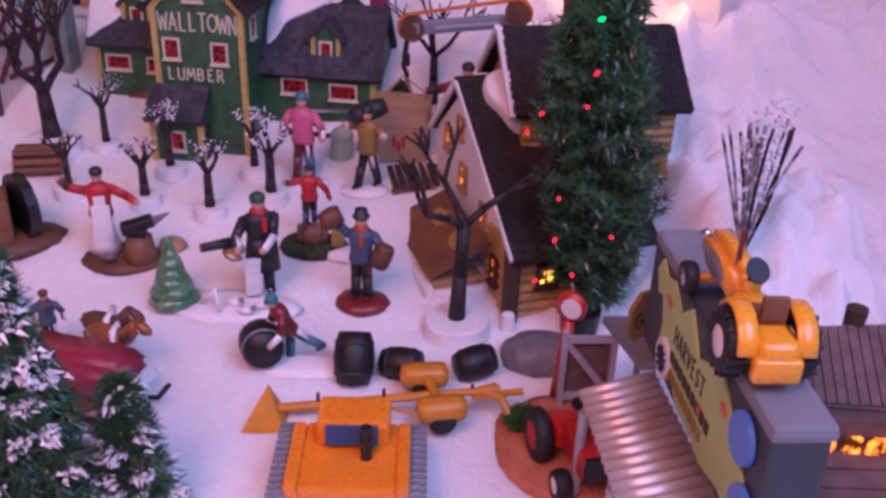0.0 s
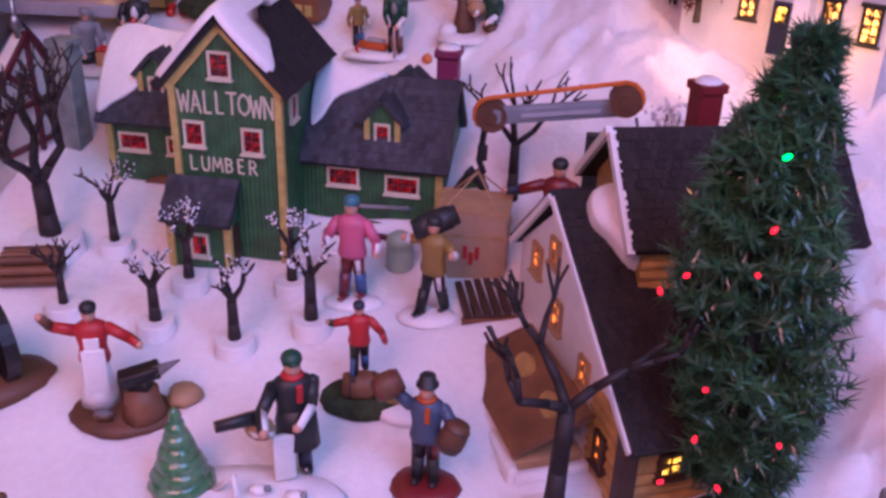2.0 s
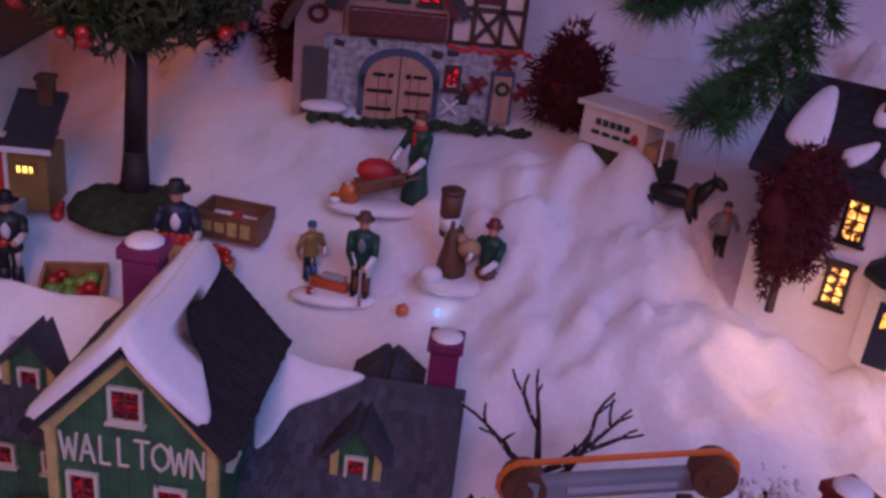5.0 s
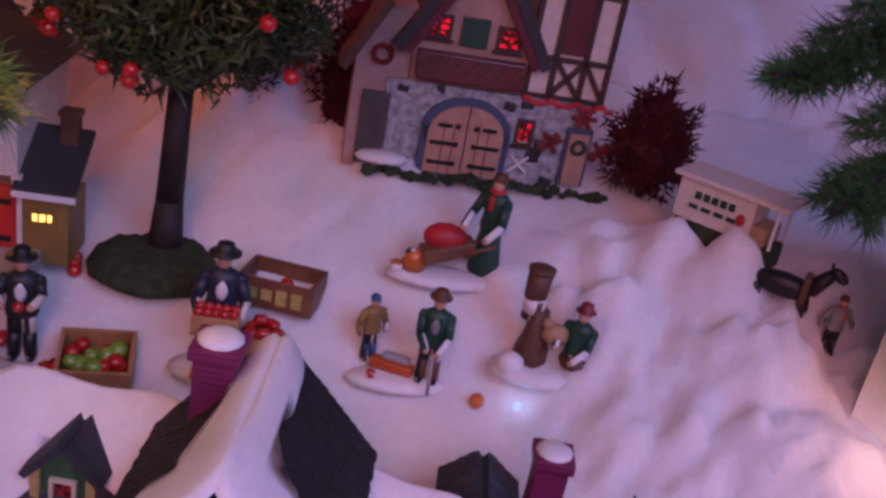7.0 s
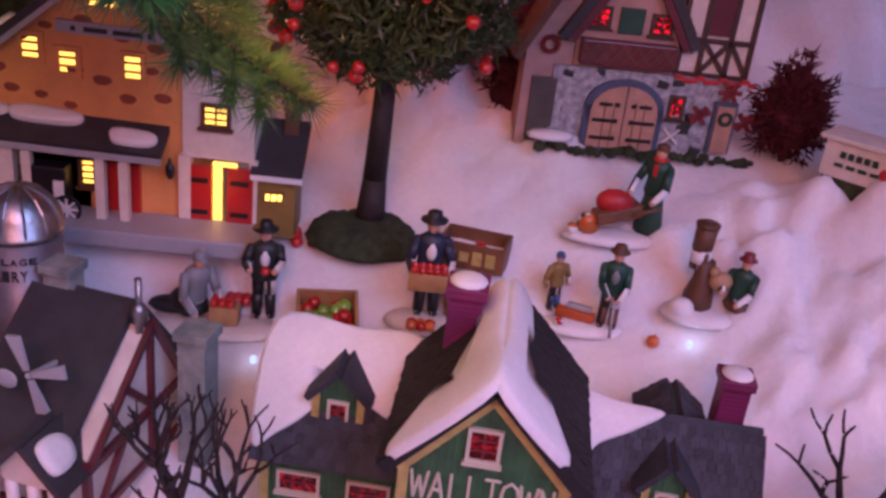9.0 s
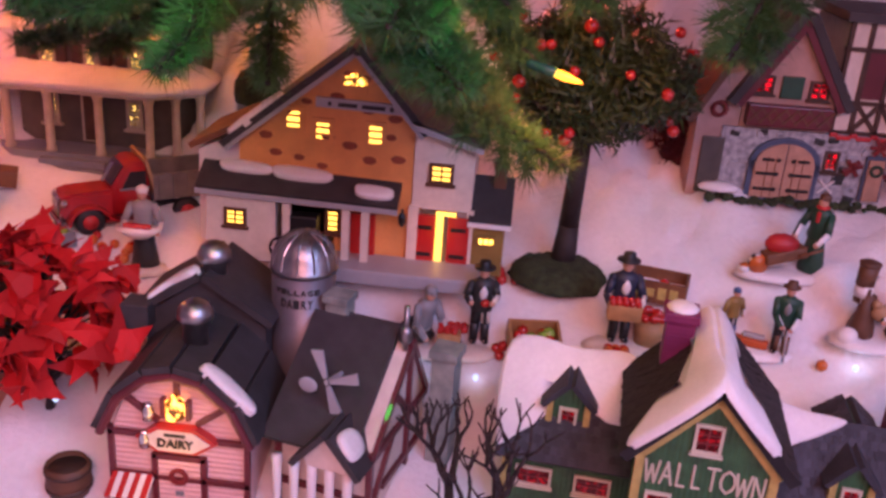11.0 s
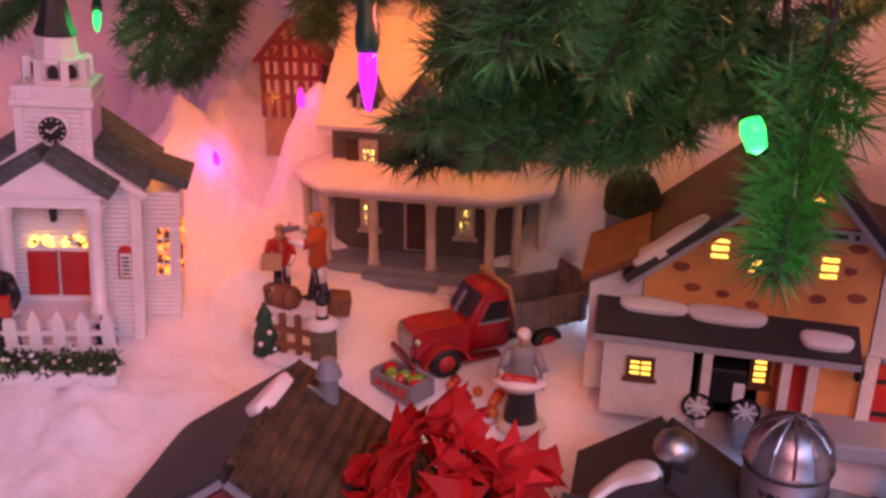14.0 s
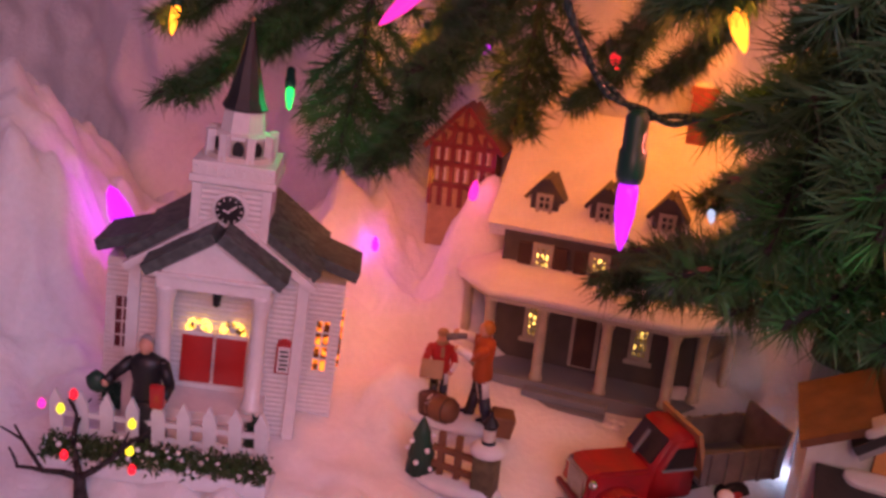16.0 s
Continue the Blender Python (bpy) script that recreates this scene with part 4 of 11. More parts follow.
# ---- barn-like mill with ochre gable ----
def mill():
    X, Y, Z = -0.291, 0.806, 0.145
    t = thing("mill_barn", "ochre stucco barn with exposed brick patches and lit windows", "barn", (X, Y, Z))
    bm = bmnew()
    prism(bm, [(-0.052, 0, -0.003), (0.052, 0, -0.003), (0.052, 0, 0.087), (0.017, 0, 0.126), (-0.052, 0, 0.070)], (0, 0.085, 0))
    part("wall", bm, STUCCO, t)
    for pts in ([(0.017, -0.006, 0.1265), (0.017, 0.088, 0.1265), (-0.060, 0.088, 0.0635), (-0.060, -0.006, 0.0635)],
                [(0.017, -0.006, 0.1265), (0.017, 0.088, 0.1265), (0.058, 0.088, 0.0805), (0.058, -0.006, 0.0805)]):
        bm = bmnew()
        slab(bm, *pts, 0.004)
        part("roof", bm, BLACKROOF, t)
        bm = bmnew()
        a, b_, c, d = pts
        slab(bm, a, (a[0], -0.0045, a[2]), (d[0], -0.0045, d[2]), d, -0.0025)
        part("barge_board", bm, LIGHTGREY, t)
    rng = random.Random(4)
    for x, z, s in ((-0.024, 0.088, 1), (-0.036, 0.072, 1), (-0.03, 0.062, .9), (-0.016, 0.06, .8), (0.006, 0.098, 1.1), (0.024, 0.092, 1), (0.040, 0.088, .9), (0.001, 0.074, .9), (0.014, 0.070, 1),
                    (0.026, 0.062, 1), (0.043, 0.064, 1), (-0.002, 0.056, .8), (0.038, 0.077, .8), (0.022, 0.110, .8), (0.012, 0.112, .7), (-0.012, 0.094, .7)):
        bm = bmnew()
        lathe(bm, (x, 0.0004, z), [(0.0034 * s, 0), (0.0030 * s, 0.0010)], 9, m=pose(0, 0, 0, 90, 0, 0), sx=1.2 + 0.3 * rng.random(), sy=0.8, wob=0.06)
        part("brick_patch", bm, SPOT, t)
    window(t, -0.0195, 0, 0.083, 0.0105, 0.0125, W_SLAT, STUCCO, 1, 3, sill=False, bar=0.0022)
    window(t, -0.0020, 0, 0.0775, 0.0105, 0.0125, W_SLAT, STUCCO, 1, 3, sill=False, bar=0.0022)
    window(t, 0.0290, 0, 0.0780, 0.0100, 0.0130, W_SLAT, STUCCO, 1, 3, sill=False, bar=0.0020)
    bm = bmnew()
    lathe(bm, (0.016, 0.0003, 0.1075), [(0.0068, 0), (0.0068, 0.0012)], 20, m=pose(0, 0, 0, 90, 0, 0), sy=0.75)
    w = part("fan_window", bm, W_GOLD, t)
    part("sill", box(bmnew(), (0.016, -0.0012, 0.1040), (0.0145, 0.001, 0.004)), STUCCO, w)
    for a in (-50, 0, 50):
        bm = bmnew()
        box(bm, (0.016, -0.0014, 0.1085), (0.0009, 0.001, 0.012), pose(0, 0, 0, 0, a, 0))
        part("glazing_bar", bm, STUCCO, w)
    bm = bmnew()
    box(bm, (0.0205, -0.0015, 0.0945), (0.0535, 0.002, 0.0058), pose(0, 0, 0, 0, 1.0, 0))
    s = part("sign_board", bm, LIGHTGREY, t)
    for i, wdt in enumerate((0.002, 0.011, 0.0135, 0.002)):
        bm = bmnew()
        box(bm, ((0.002, 0.0125, 0.0275, 0.038)[i], -0.0027, 0.0945 - 0.0001 * i), (wdt, 0.0008, 0.0022))
        part("lettering_bar", bm, BLACKPAINT, s)
    # lower front with awning roof
    bm = bmnew()
    box(bm, (-0.0475, -0.006, 0.018), (0.042, 0.016, 0.042))
    box(bm, (-0.012, 0.002, 0.018), (0.036, 0.004, 0.042))
    part("front_wall", bm, CREAMWALL, t)
    bm = bmnew()
    slab(bm, (-0.0735, 0.002, 0.0505), (0.046, 0.002, 0.0475), (0.046, -0.0165, 0.0380), (-0.0735, -0.0165, 0.0400), 0.0035)
    part("awning_roof", bm, BLACKROOF, t)
    bm = bmnew()
    box(bm, (-0.0138, -0.0172, 0.0385), (0.120, 0.0014, 0.0032), pose(0, 0, 0, 0, 0.9, 0))
    part("awning_edge", bm, LIGHTGREY, t)
    for u, vv, w_, h_ in ((0.010, 0.002, 0.030, 0.006), (0.042, 0.002, 0.034, 0.007), (0.092, 0.010, 0.022, 0.007)):
        snow_patch(t, (-0.072, 0.001, 0.0545), (1, 0, -0.02), (0, -0.88, -0.47), [(u, vv), (u + w_ * .5, vv - 0.001), (u + w_, vv + 0.001), (u + w_ * .95, vv + h_), (u + w_ * .5, vv + h_ * 1.2), (u + 0.002, vv + h_)], th=0.0022)
    window(t, -0.0505, -0.014, 0.024, 0.0115, 0.0095, W_SLAT, BROWN, 2, 3, bar=0.0015)
    window(t, 0.0055, -0.001, 0.0225, 0.0075, 0.014, W_SLAT, BROWN, 1, 4, bar=0.0016)
    for x in (-0.020, 0.0155, 0.027):
        bm = bmnew()
        box(bm, (x, -0.0125, 0.0155), (0.0045, 0.0045, 0.040))
        part("post", bm, CREAMWALL, t)
    # bright shed bay with red doors
    bm = bmnew()
    box(bm, (0.022, 0.0, 0.014), (0.019, 0.006, 0.030))
    part("red_door", bm, REDPAINT, t)
    for x, w_ in ((0.0595, 0.012), (0.0795, 0.013)):
        bm = bmnew()
        box(bm, (x + 0.002, -0.0015, 0.016), (w_, 0.003, 0.033), bev=0.0005)
        d = part("red_door", bm, REDPAINT, t)
        for z in (0.008, 0.025):
            bm = bmnew()
            box(bm, (x + 0.002, -0.0036, z), (w_ * 0.7, 0.0012, 0.002))
            part("hinge", bm, BLACKPAINT, d)
    bm = bmnew()
    box(bm, (0.0700, -0.0005, 0.0165), (0.0042, 0.002, 0.034))
    box(bm, (0.0735, -0.0004, 0.0335), (0.012, 0.002, 0.0018))
    part("lit_gap", bm, W_SLAT, t)
    bm = bmnew()
    prism(bm, [(0.0525, -0.001, 0.036), (0.088, -0.001, 0.036), (0.088, -0.001, 0.075), (0.0525, -0.001, 0.085)], (0, 0.07, 0))
    box(bm, (0.054, -0.0005, 0.016), (0.006, 0.006, 0.042))
    box(bm, (0.088, 0.002, 0.016), (0.004, 0.008, 0.042))
    part("side_wall", bm, CREAMWALL, t)
    bm = bmnew()
    slab(bm, (0.050, -0.006, 0.0865), (0.050, 0.075, 0.0865), (0.0925, 0.075, 0.0745), (0.0925, -0.006, 0.0745), 0.0035)
    part("side_roof", bm, BLACKROOF, t)
    bm = bmnew()
    slab(bm, (0.050, -0.0072, 0.0855), (0.050, -0.006, 0.0855), (0.0925, -0.006, 0.0735), (0.0925, -0.0072, 0.0735), 0.003)
    part("roof_edge", bm, LIGHTGREY, t)
    window(t, 0.0690, -0.001, 0.0585, 0.0125, 0.0105, W_SLAT, BROWN, 2, 3, bar=0.0016)
    bm = bmnew()
    box(bm, (0.0985, 0.012, 0.012), (0.021, 0.026, 0.030))
    sh = part("shed", bm, OCHRE, t)
    bm = bmnew()
    slab(bm, (0.087, 0.026, 0.050), (0.1125, 0.026, 0.050), (0.1125, -0.004, 0.030), (0.087, -0.004, 0.030), 0.003)
    part("shed_roof", bm, BLACKROOF, sh)
    bm = bmnew()
    box(bm, (0.0998, -0.0045, 0.0300), (0.026, 0.0012, 0.003))
    part("shed_eave", bm, SNOWP, sh)
    chimney(t, 0.1035, 0.020, 0.03, 0.062, 0.0075, BROWN, cap=None)
    window(t, 0.0985, -0.001, 0.019, 0.0100, 0.0055, W_GOLD, OCHRE, 3, 1, sill=False)
    bm = bmnew()
    prism(bm, [(-0.078, 0.004, 0.0), (-0.050, 0.004, 0.0), (-0.050, 0.004, 0.072), (-0.078, 0.004, 0.058)], (0, 0.05, 0))
    part("lean_to", bm, WHITEP, t)
    bm = bmnew()
    slab(bm, (-0.050, -0.002, 0.075), (-0.050, 0.06, 0.075), (-0.081, 0.06, 0.0595), (-0.081, -0.002, 0.0595), 0.0035)
    part("lean_to_roof", bm, WOOD, t)
    snow_patch(t, (-0.056, -0.004, 0.0705), (0.774, 0, 0.633), (0, 1, 0), [(0.0, 0.0), (0.016, -0.002), (0.034, 0.0), (0.040, 0.006), (0.024, 0.012), (0.01, 0.010), (0.0, 0.012)], th=0.004)
    bm = bmnew()
    box(bm, (0.046, -0.014, -0.0010), (0.104, 0.028, 0.009), bev=0.0015)
    part("stone_ledge", bm, LIGHTGREY, t, "pale grey stone ledge in front")
    # wall lantern
    bm = bmnew()
    lathe(bm, (0.0480, -0.008, 0.026), [(0.001, 0), (0.0022, 0.002), (0.0024, 0.006), (0.0012, 0.008), (0.0005, 0.011)], 8)
    part("lantern", bm, BLACKPAINT, t)
    # buggy standing in the open bay
    b = thing("buggy", "black covered toy buggy with spoked wheels in the bay", "buggy", (-0.3035, 0.797, 0.146))
    bm = bmnew()
    box(bm, (0, 0, 0.018), (0.022, 0.011, 0.018), bev=0.001)
    part("body", bm, BLACKPAINT, b)
    bm = bmnew()
    box(bm, (0.008, -0.0060, 0.016), (0.005, 0.0008, 0.009))
    part("side_window", bm, WHITEP, b)
    for x in (-0.010, 0.012):
        bm = bmnew()
        for i in range(16):
            a, a2 = i * math.pi / 8, (i + 1) * math.pi / 8
            rod(bm, (x + 0.0065 * math.cos(a), -0.0075, 0.0068 + 0.0065 * math.sin(a)), (x + 0.0065 * math.cos(a2), -0.0075, 0.0068 + 0.0065 * math.sin(a2)), 0.0009, seg=6)
        wl = part("wheel", bm, BLACKPAINT, b)
        for i in range(8):
            bm = bmnew()
            a = i * math.pi / 4
            rod(bm, (x, -0.0078, 0.0068), (x + 0.006 * math.cos(a), -0.0078, 0.0068 + 0.006 * math.sin(a)), 0.0007, seg=5)
            part("spoke", bm, WHITEP, wl)


mill()


# ---- porch house ----
def porch_house():
    t = thing("porch_house", "two-storey house with columned porch and snow-covered roof", "house", (-0.4835, 0.903, 0.149))
    t.matrix_basis = pose(-0.4835, 0.903, 0.149) @ Matrix.Diagonal((1.08, 1.08, 1.08, 1))
    bm = bmnew()
    gable_wall_x(bm, -0.052, 0.056, 0.018, 0.095, -0.002, 0.084, 0.135, ym=0.075)
    part("wall", bm, PORCHWALL, t)
    bm = bmnew()
    slab(bm, (-0.061, 0.078, 0.136), (0.062, 0.078, 0.136), (0.062, 0.020, 0.082), (-0.061, 0.020, 0.082), 0.007)
    part("roof", bm, SNOWP, t, "white snow-covered roof")
    bm = bmnew()
    slab(bm, (-0.061, 0.078, 0.136), (0.062, 0.078, 0.136), (0.062, 0.108, 0.095), (-0.061, 0.108, 0.095), 0.007)
    part("roof", bm, SNOWP, t)
    bm = bmnew()
    box(bm, (0.0005, 0.0205, 0.0815), (0.124, 0.003, 0.003), bev=0.0008)
    part("eave_board", bm, WHITEP, t)
    for x in (-0.034, -0.002, 0.030):
        bm = bmnew()
        gable_wall(bm, x - 0.0075, x + 0.0075, 0.025, 0.060, 0.084, 0.1035, 0.1125)
        d = part("dormer", bm, PORCHWALL, t)
        roof_pair(d, PORCHWALL, x - 0.0075, x + 0.0075, 0.025, 0.058, 0.1035, 0.1125, over=0.002, th=0.002, name="dormer_roof")
        window(t, x, 0.025, 0.0985, 0.0070, 0.0110, CHARCOAL, PORCHTRIM, 2, 3, sill=False)
    for x in (-0.030, 0.000, 0.030):
        window(t, x, 0.018, 0.0725, 0.0085, 0.0125, W_DOTS, PORCHTRIM, 3, 3, bar=0.0020)
        for s in (-1, 1):
            bm = bmnew()
            box(bm, (x + s * 0.0095, 0.0172, 0.0725), (0.0072, 0.002, 0.0135))
            part("shutter", bm, DARKWOOD, t)
    for x in (-0.030, 0.027):
        window(t, x, 0.018, 0.036, 0.0085, 0.018, W_DOTS, PORCHTRIM, 3, 4, bar=0.0020)
    bm = bmnew()
    box(bm, (-0.002, 0.0172, 0.031), (0.011, 0.002, 0.030))
    part("door", bm, DARKWOOD, t)
    bm = bmnew()
    box(bm, (-0.002, 0.0176, 0.032), (0.015, 0.0012, 0.034))
    part("door_frame", bm, PORCHTRIM, t)
    # wrap-round porch
    pts = [(-0.072, 0.014), (-0.048, -0.008), (0.046, -0.008), (0.074, 0.014), (0.074, 0.05), (-0.072, 0.05)]
    bm = bmnew()
    prism(bm, [(x, y, 0.053) for x, y in pts], (0, 0, 0.004))
    part("porch_ceiling", bm, PORCHTRIM, t)
    bm = bmnew()
    lo = [bm.verts.new((x * 1.05, y * 1.05 - 0.002, 0.0555)) for x, y in pts]
    mid = [bm.verts.new((x * 1.04, y * 1.05 - 0.001, 0.061)) for x, y in pts]
    hi = [bm.verts.new((max(min(x, 0.056), -0.054), max(y, 0.019), 0.068)) for x, y in pts]
    for a, b_ in ((lo, mid), (mid, hi)):
        for i in range(6):
            j = (i + 1) % 6
            bm.faces.new((a[i], a[j], b_[j], b_[i]))
    bm.faces.new(list(reversed(lo)))
    bm.faces.new(hi)
    bmesh.ops.bevel(bm, geom=list(bm.edges), offset=0.0012, segments=2, affect="EDGES")
    part("porch_roof", bm, SNOWP, t, "snow-covered porch roof", smooth=True)
    bm = bmnew()
    prism(bm, [(x * 0.98, y, 0.0) for x, y in pts], (0, 0, 0.013))
    part("porch_floor", bm, GREYPAINT, t)
    for x, y in ((-0.050, -0.003), (-0.0215, -0.004), (0.012, -0.004), (0.045, -0.003), (0.058, 0.010), (0.071, 0.020), (-0.068, 0.016)):
        bm = bmnew()
        lathe(bm, (x, y, 0.013), [(0.0036, 0), (0.0036, 0.002), (0.0029, 0.003), (0.0027, 0.035), (0.0036, 0.038), (0.0038, 0.041)], 10)
        part("column", bm, COLUMNTAN, t, smooth=True)
    for i in range(3):
        bm = bmnew()
        box(bm, (-0.004, -0.011 - 0.005 * i, 0.0085 - 0.0042 * i), (0.044, 0.007, 0.0042), bev=0.0005)
        part("step", bm, GREYPAINT, t)
    bm = bmnew()
    box(bm, (-0.004, -0.0285, 0.0005), (0.036, 0.014, 0.003), bev=0.0008)
    part("door_mat", bm, BROWN, t)
    for s in (-1, 1):
        bm = bmnew()
        for i in range(4):
            ball(bm, (-0.004 + s * (0.025 + 0.002 * i), -0.020 + 0.005 * (i % 2), 0.004), (0.004, 0.004, 0.003), sub=1)
        part("snow_heap", bm, SNOWP, t, smooth=True)
    chimney(t, 0.035, 0.072, 0.12, 0.165, 0.012, BRICKRED)


porch_house()


# ---- church ----
def church():
    t = thing("church", "white clapboard church with steeple, clock and red doors", "church", (-0.6385, 0.768, 0.160), 22)
    # the church leans a little on its cotton bed
    t.matrix_basis = pose(-0.6385, 0.768, 0.160, 0, 0, 22) @ pose(0, 0, 0, 0, 4, 0) @ Matrix.Diagonal((0.911, 0.911, 0.911, 1))
    bm = bmnew()
    gable_wall(bm, -0.044, 0.044, 0.012, 0.085, -0.012, 0.088, 0.119)
    part("wall", bm, SIDING, t)
    roof_pair(t, MOSSROOF, -0.044, 0.044, 0.016, 0.085, 0.088, 0.119, over=0.0035, th=0.005, label="grey-green shingles")
    for s in (-1, 1):
        bm = bmnew()
        box(bm, (s * 0.052, 0.052, 0.032), (0.024, 0.030, 0.090))
        part("wing_wall", bm, SIDING, t)
        bm = bmnew()
        slab(bm, (s * 0.038, 0.034, 0.090), (s * 0.038, 0.072, 0.090), (s * 0.069, 0.072, 0.080), (s * 0.069, 0.034, 0.080), 0.006)
        part("wing_roof", bm, MOSSROOF, t)
        bm = bmnew()
        box(bm, (s * 0.0430, 0.0115, 0.041), (0.006, 0.005, 0.094))
        part("pilaster", bm, WHITEP, t)
        bm = bmnew()
        slab(bm, (0, 0.007, 0.1195), (0, 0.0115, 0.1195), (s * 0.0495, 0.0115, 0.0848), (s * 0.0495, 0.007, 0.0848), -0.004)
        part("cornice", bm, WHITEP, t)
        window(t, s * 0.0545, 0.037, 0.040, 0.009, 0.032, W_ORANGE if s > 0 else MAROON, WHITEP, 2, 4)
    # emitting panel stands in for the orange light on the right wing's side
    bm = bmnew()
    box(bm, (0.0645, 0.050, 0.040), (0.0016, 0.012, 0.03))
    part("side_glow", bm, W_ORANGE, t)
    # portico
    bm = bmnew()
    prism(bm, [(-0.029, -0.010, 0.089), (0.029, -0.010, 0.089), (0, -0.010, 0.1085)], (0, 0.024, 0))
    part("pediment", bm, WHITEP, t)
    bm = bmnew()
    box(bm, (0, 0.001, 0.0855), (0.056, 0.024, 0.007), bev=0.0006)
    box(bm, (0, 0.001, 0.0895), (0.061, 0.027, 0.0022), bev=0.0005)
    part("entablature", bm, WHITEP, t)
    for s in (-1, 1):
        bm = bmnew()
        slab(bm, (0, -0.0135, 0.1095), (0, 0.014, 0.1095), (s * 0.0325, 0.014, 0.0880), (s * 0.0325, -0.0135, 0.0880), 0.0055)
        shingles(part("portico_roof", bm, MOSSROOF, t), (0, -0.0135, 0.1095), (0, 0.014, 0.1095), (s * 0.0325, 0.014, 0.0880), (s * 0.0325, -0.0135, 0.0880), 0.0055, MOSSROOF)
        bm = bmnew()
        lathe(bm, (s * 0.0235, -0.006, 0.018), [(0.0055, 0), (0.0055, 0.003), (0.0042, 0.004), (0.0040, 0.056), (0.0048, 0.058), (0.0058, 0.063), (0.0058, 0.065)], 14)
        part("column", bm, WHITEP, t, smooth=True)
        bm = bmnew()
        box(bm, (s * 0.0088, 0.0105, 0.0365), (0.0158, 0.003, 0.0275), bev=0.0004)
        part("door", bm, REDPAINT, t, "bright red door")
        bm = bmnew()
        lathe(bm, (s * 0.0088, 0.0118, 0.0535), [(0.0068, 0), (0.0066, 0.0022)], 18, m=pose(0, 0, 0, 90, 0, 0), sy=0.75)
        fan = part("fanlight", bm, W_GOLD, t)
        for a in (-55, -20, 20, 55):
            bm = bmnew()
            box(bm, (s * 0.0088, 0.0094, 0.0545), (0.0007, 0.001, 0.010), pose(0, 0, 0, 0, a, 0))
            part("glazing_bar", bm, WHITEP, fan)
        bm = bmnew()
        box(bm, (s * 0.0088, 0.0092, 0.0512), (0.016, 0.0016, 0.0022))
        part("sill", bm, WHITEP, fan)
    for i in range(5):
        bm = bmnew()
        box(bm, (0, -0.001 - 0.0018 * i, 0.0155 - 0.0046 * i), (0.058, 0.026 + 0.0012 * i, 0.0048), bev=0.0004)
        part("step", bm, WHITEP, t)
    bm = bmnew()
    lathe(bm, (0, 0.004, 0.0690), [(0.0006, 0), (0.0018, 0.001), (0.0022, 0.006), (0.0026, 0.0065), (0.0006, 0.010)], 8)
    part("lantern", bm, BLACKPAINT, t)
    bm = bmnew()
    box(bm, (0.0365, 0.0106, 0.0415), (0.0085, 0.0016, 0.017), bev=0.0005)
    ball(bm, (0.0365, 0.0106, 0.050), (0.0042, 0.0008, 0.0035), sub=2)
    nb = part("notice_board", bm, REDPAINT, t)
    bm = bmnew()
    box(bm, (0.0365, 0.0095, 0.0415), (0.0062, 0.0012, 0.0145))
    part("notice", bm, WHITEP, nb)
    for i in range(5):
        bm = bmnew()
        box(bm, (0.0365 + 0.0004 * (i % 2), 0.0087, 0.0465 - 0.0025 * i), (0.0042, 0.0006, 0.0009))
        part("lettering_bar", bm, BLACKPAINT, nb)
    # tower, belfry and spire
    bm = bmnew()
    box(bm, (0.002, 0.029, 0.106), (0.037, 0.036, 0.052))
    tw = part("tower", bm, SIDING, t)
    for x in (-0.0155, 0.0195):
        bm = bmnew()
        box(bm, (x, 0.0105, 0.106), (0.0045, 0.0028, 0.052))
        part("tower_corner", bm, WHITEP, tw)
    bm = bmnew()
    box(bm, (0.002, 0.029, 0.1345), (0.043, 0.042, 0.004), bev=0.0007)
    box(bm, (0.002, 0.029, 0.1395), (0.041, 0.040, 0.008), bev=0.0005)
    part("cornice", bm, WHITEP, tw)
    for i in range(9):
        bm = bmnew()
        box(bm, (-0.0164 + 0.0046 * i, 0.0082, 0.1390), (0.0018, 0.0016, 0.004))
        part("dentil", bm, WHITEP, tw)
    bm = bmnew()
    lathe(bm, (0.002, 0.0088, 0.1205), [(0.0092, 0), (0.0092, 0.0016), (0.0078, 0.0018)], 28, m=pose(0, 0, 0, 90, 0, 0))
    ck = part("clock", bm, WHITEP, t)
    bm = bmnew()
    lathe(bm, (0.002, 0.0070, 0.1205), [(0.0073, 0), (0.0071, 0.0008)], 28, m=pose(0, 0, 0, 90, 0, 0))
    part("dial", bm, BLACKPAINT, ck)
    for px, pz, ln, an in ((0.0035, 0.1215, 0.0052, 50), (0.0005, 0.1200, 0.0036, -70)):
        bm = bmnew()
        box(bm, (px, 0.0056, pz), (0.0008, 0.0008, ln), pose(0, 0, 0, 0, an, 0))
        part("clock_pointer", bm, WHITEP, ck)
    for k in range(12):
        bm = bmnew()
        an = math.radians(30 * k)
        box(bm, (0.002 + 0.0060 * math.sin(an), 0.0058, 0.1205 + 0.0060 * math.cos(an)), (0.0006, 0.0006, 0.0013), pose(0, 0, 0, 0, 30 * k, 0))
        part("hour_mark", bm, WHITEP, ck)
    bm = bmnew()
    lathe(bm, (0.002, 0.029, 0.143), [(0.0185, 0), (0.0185, 0.003), (0.0125, 0.0032), (0.0120, 0.014)], 8, m=pose(0, 0, 0, 0, 0, 22.5))
    part("belfry", bm, CREAMWALL, t)
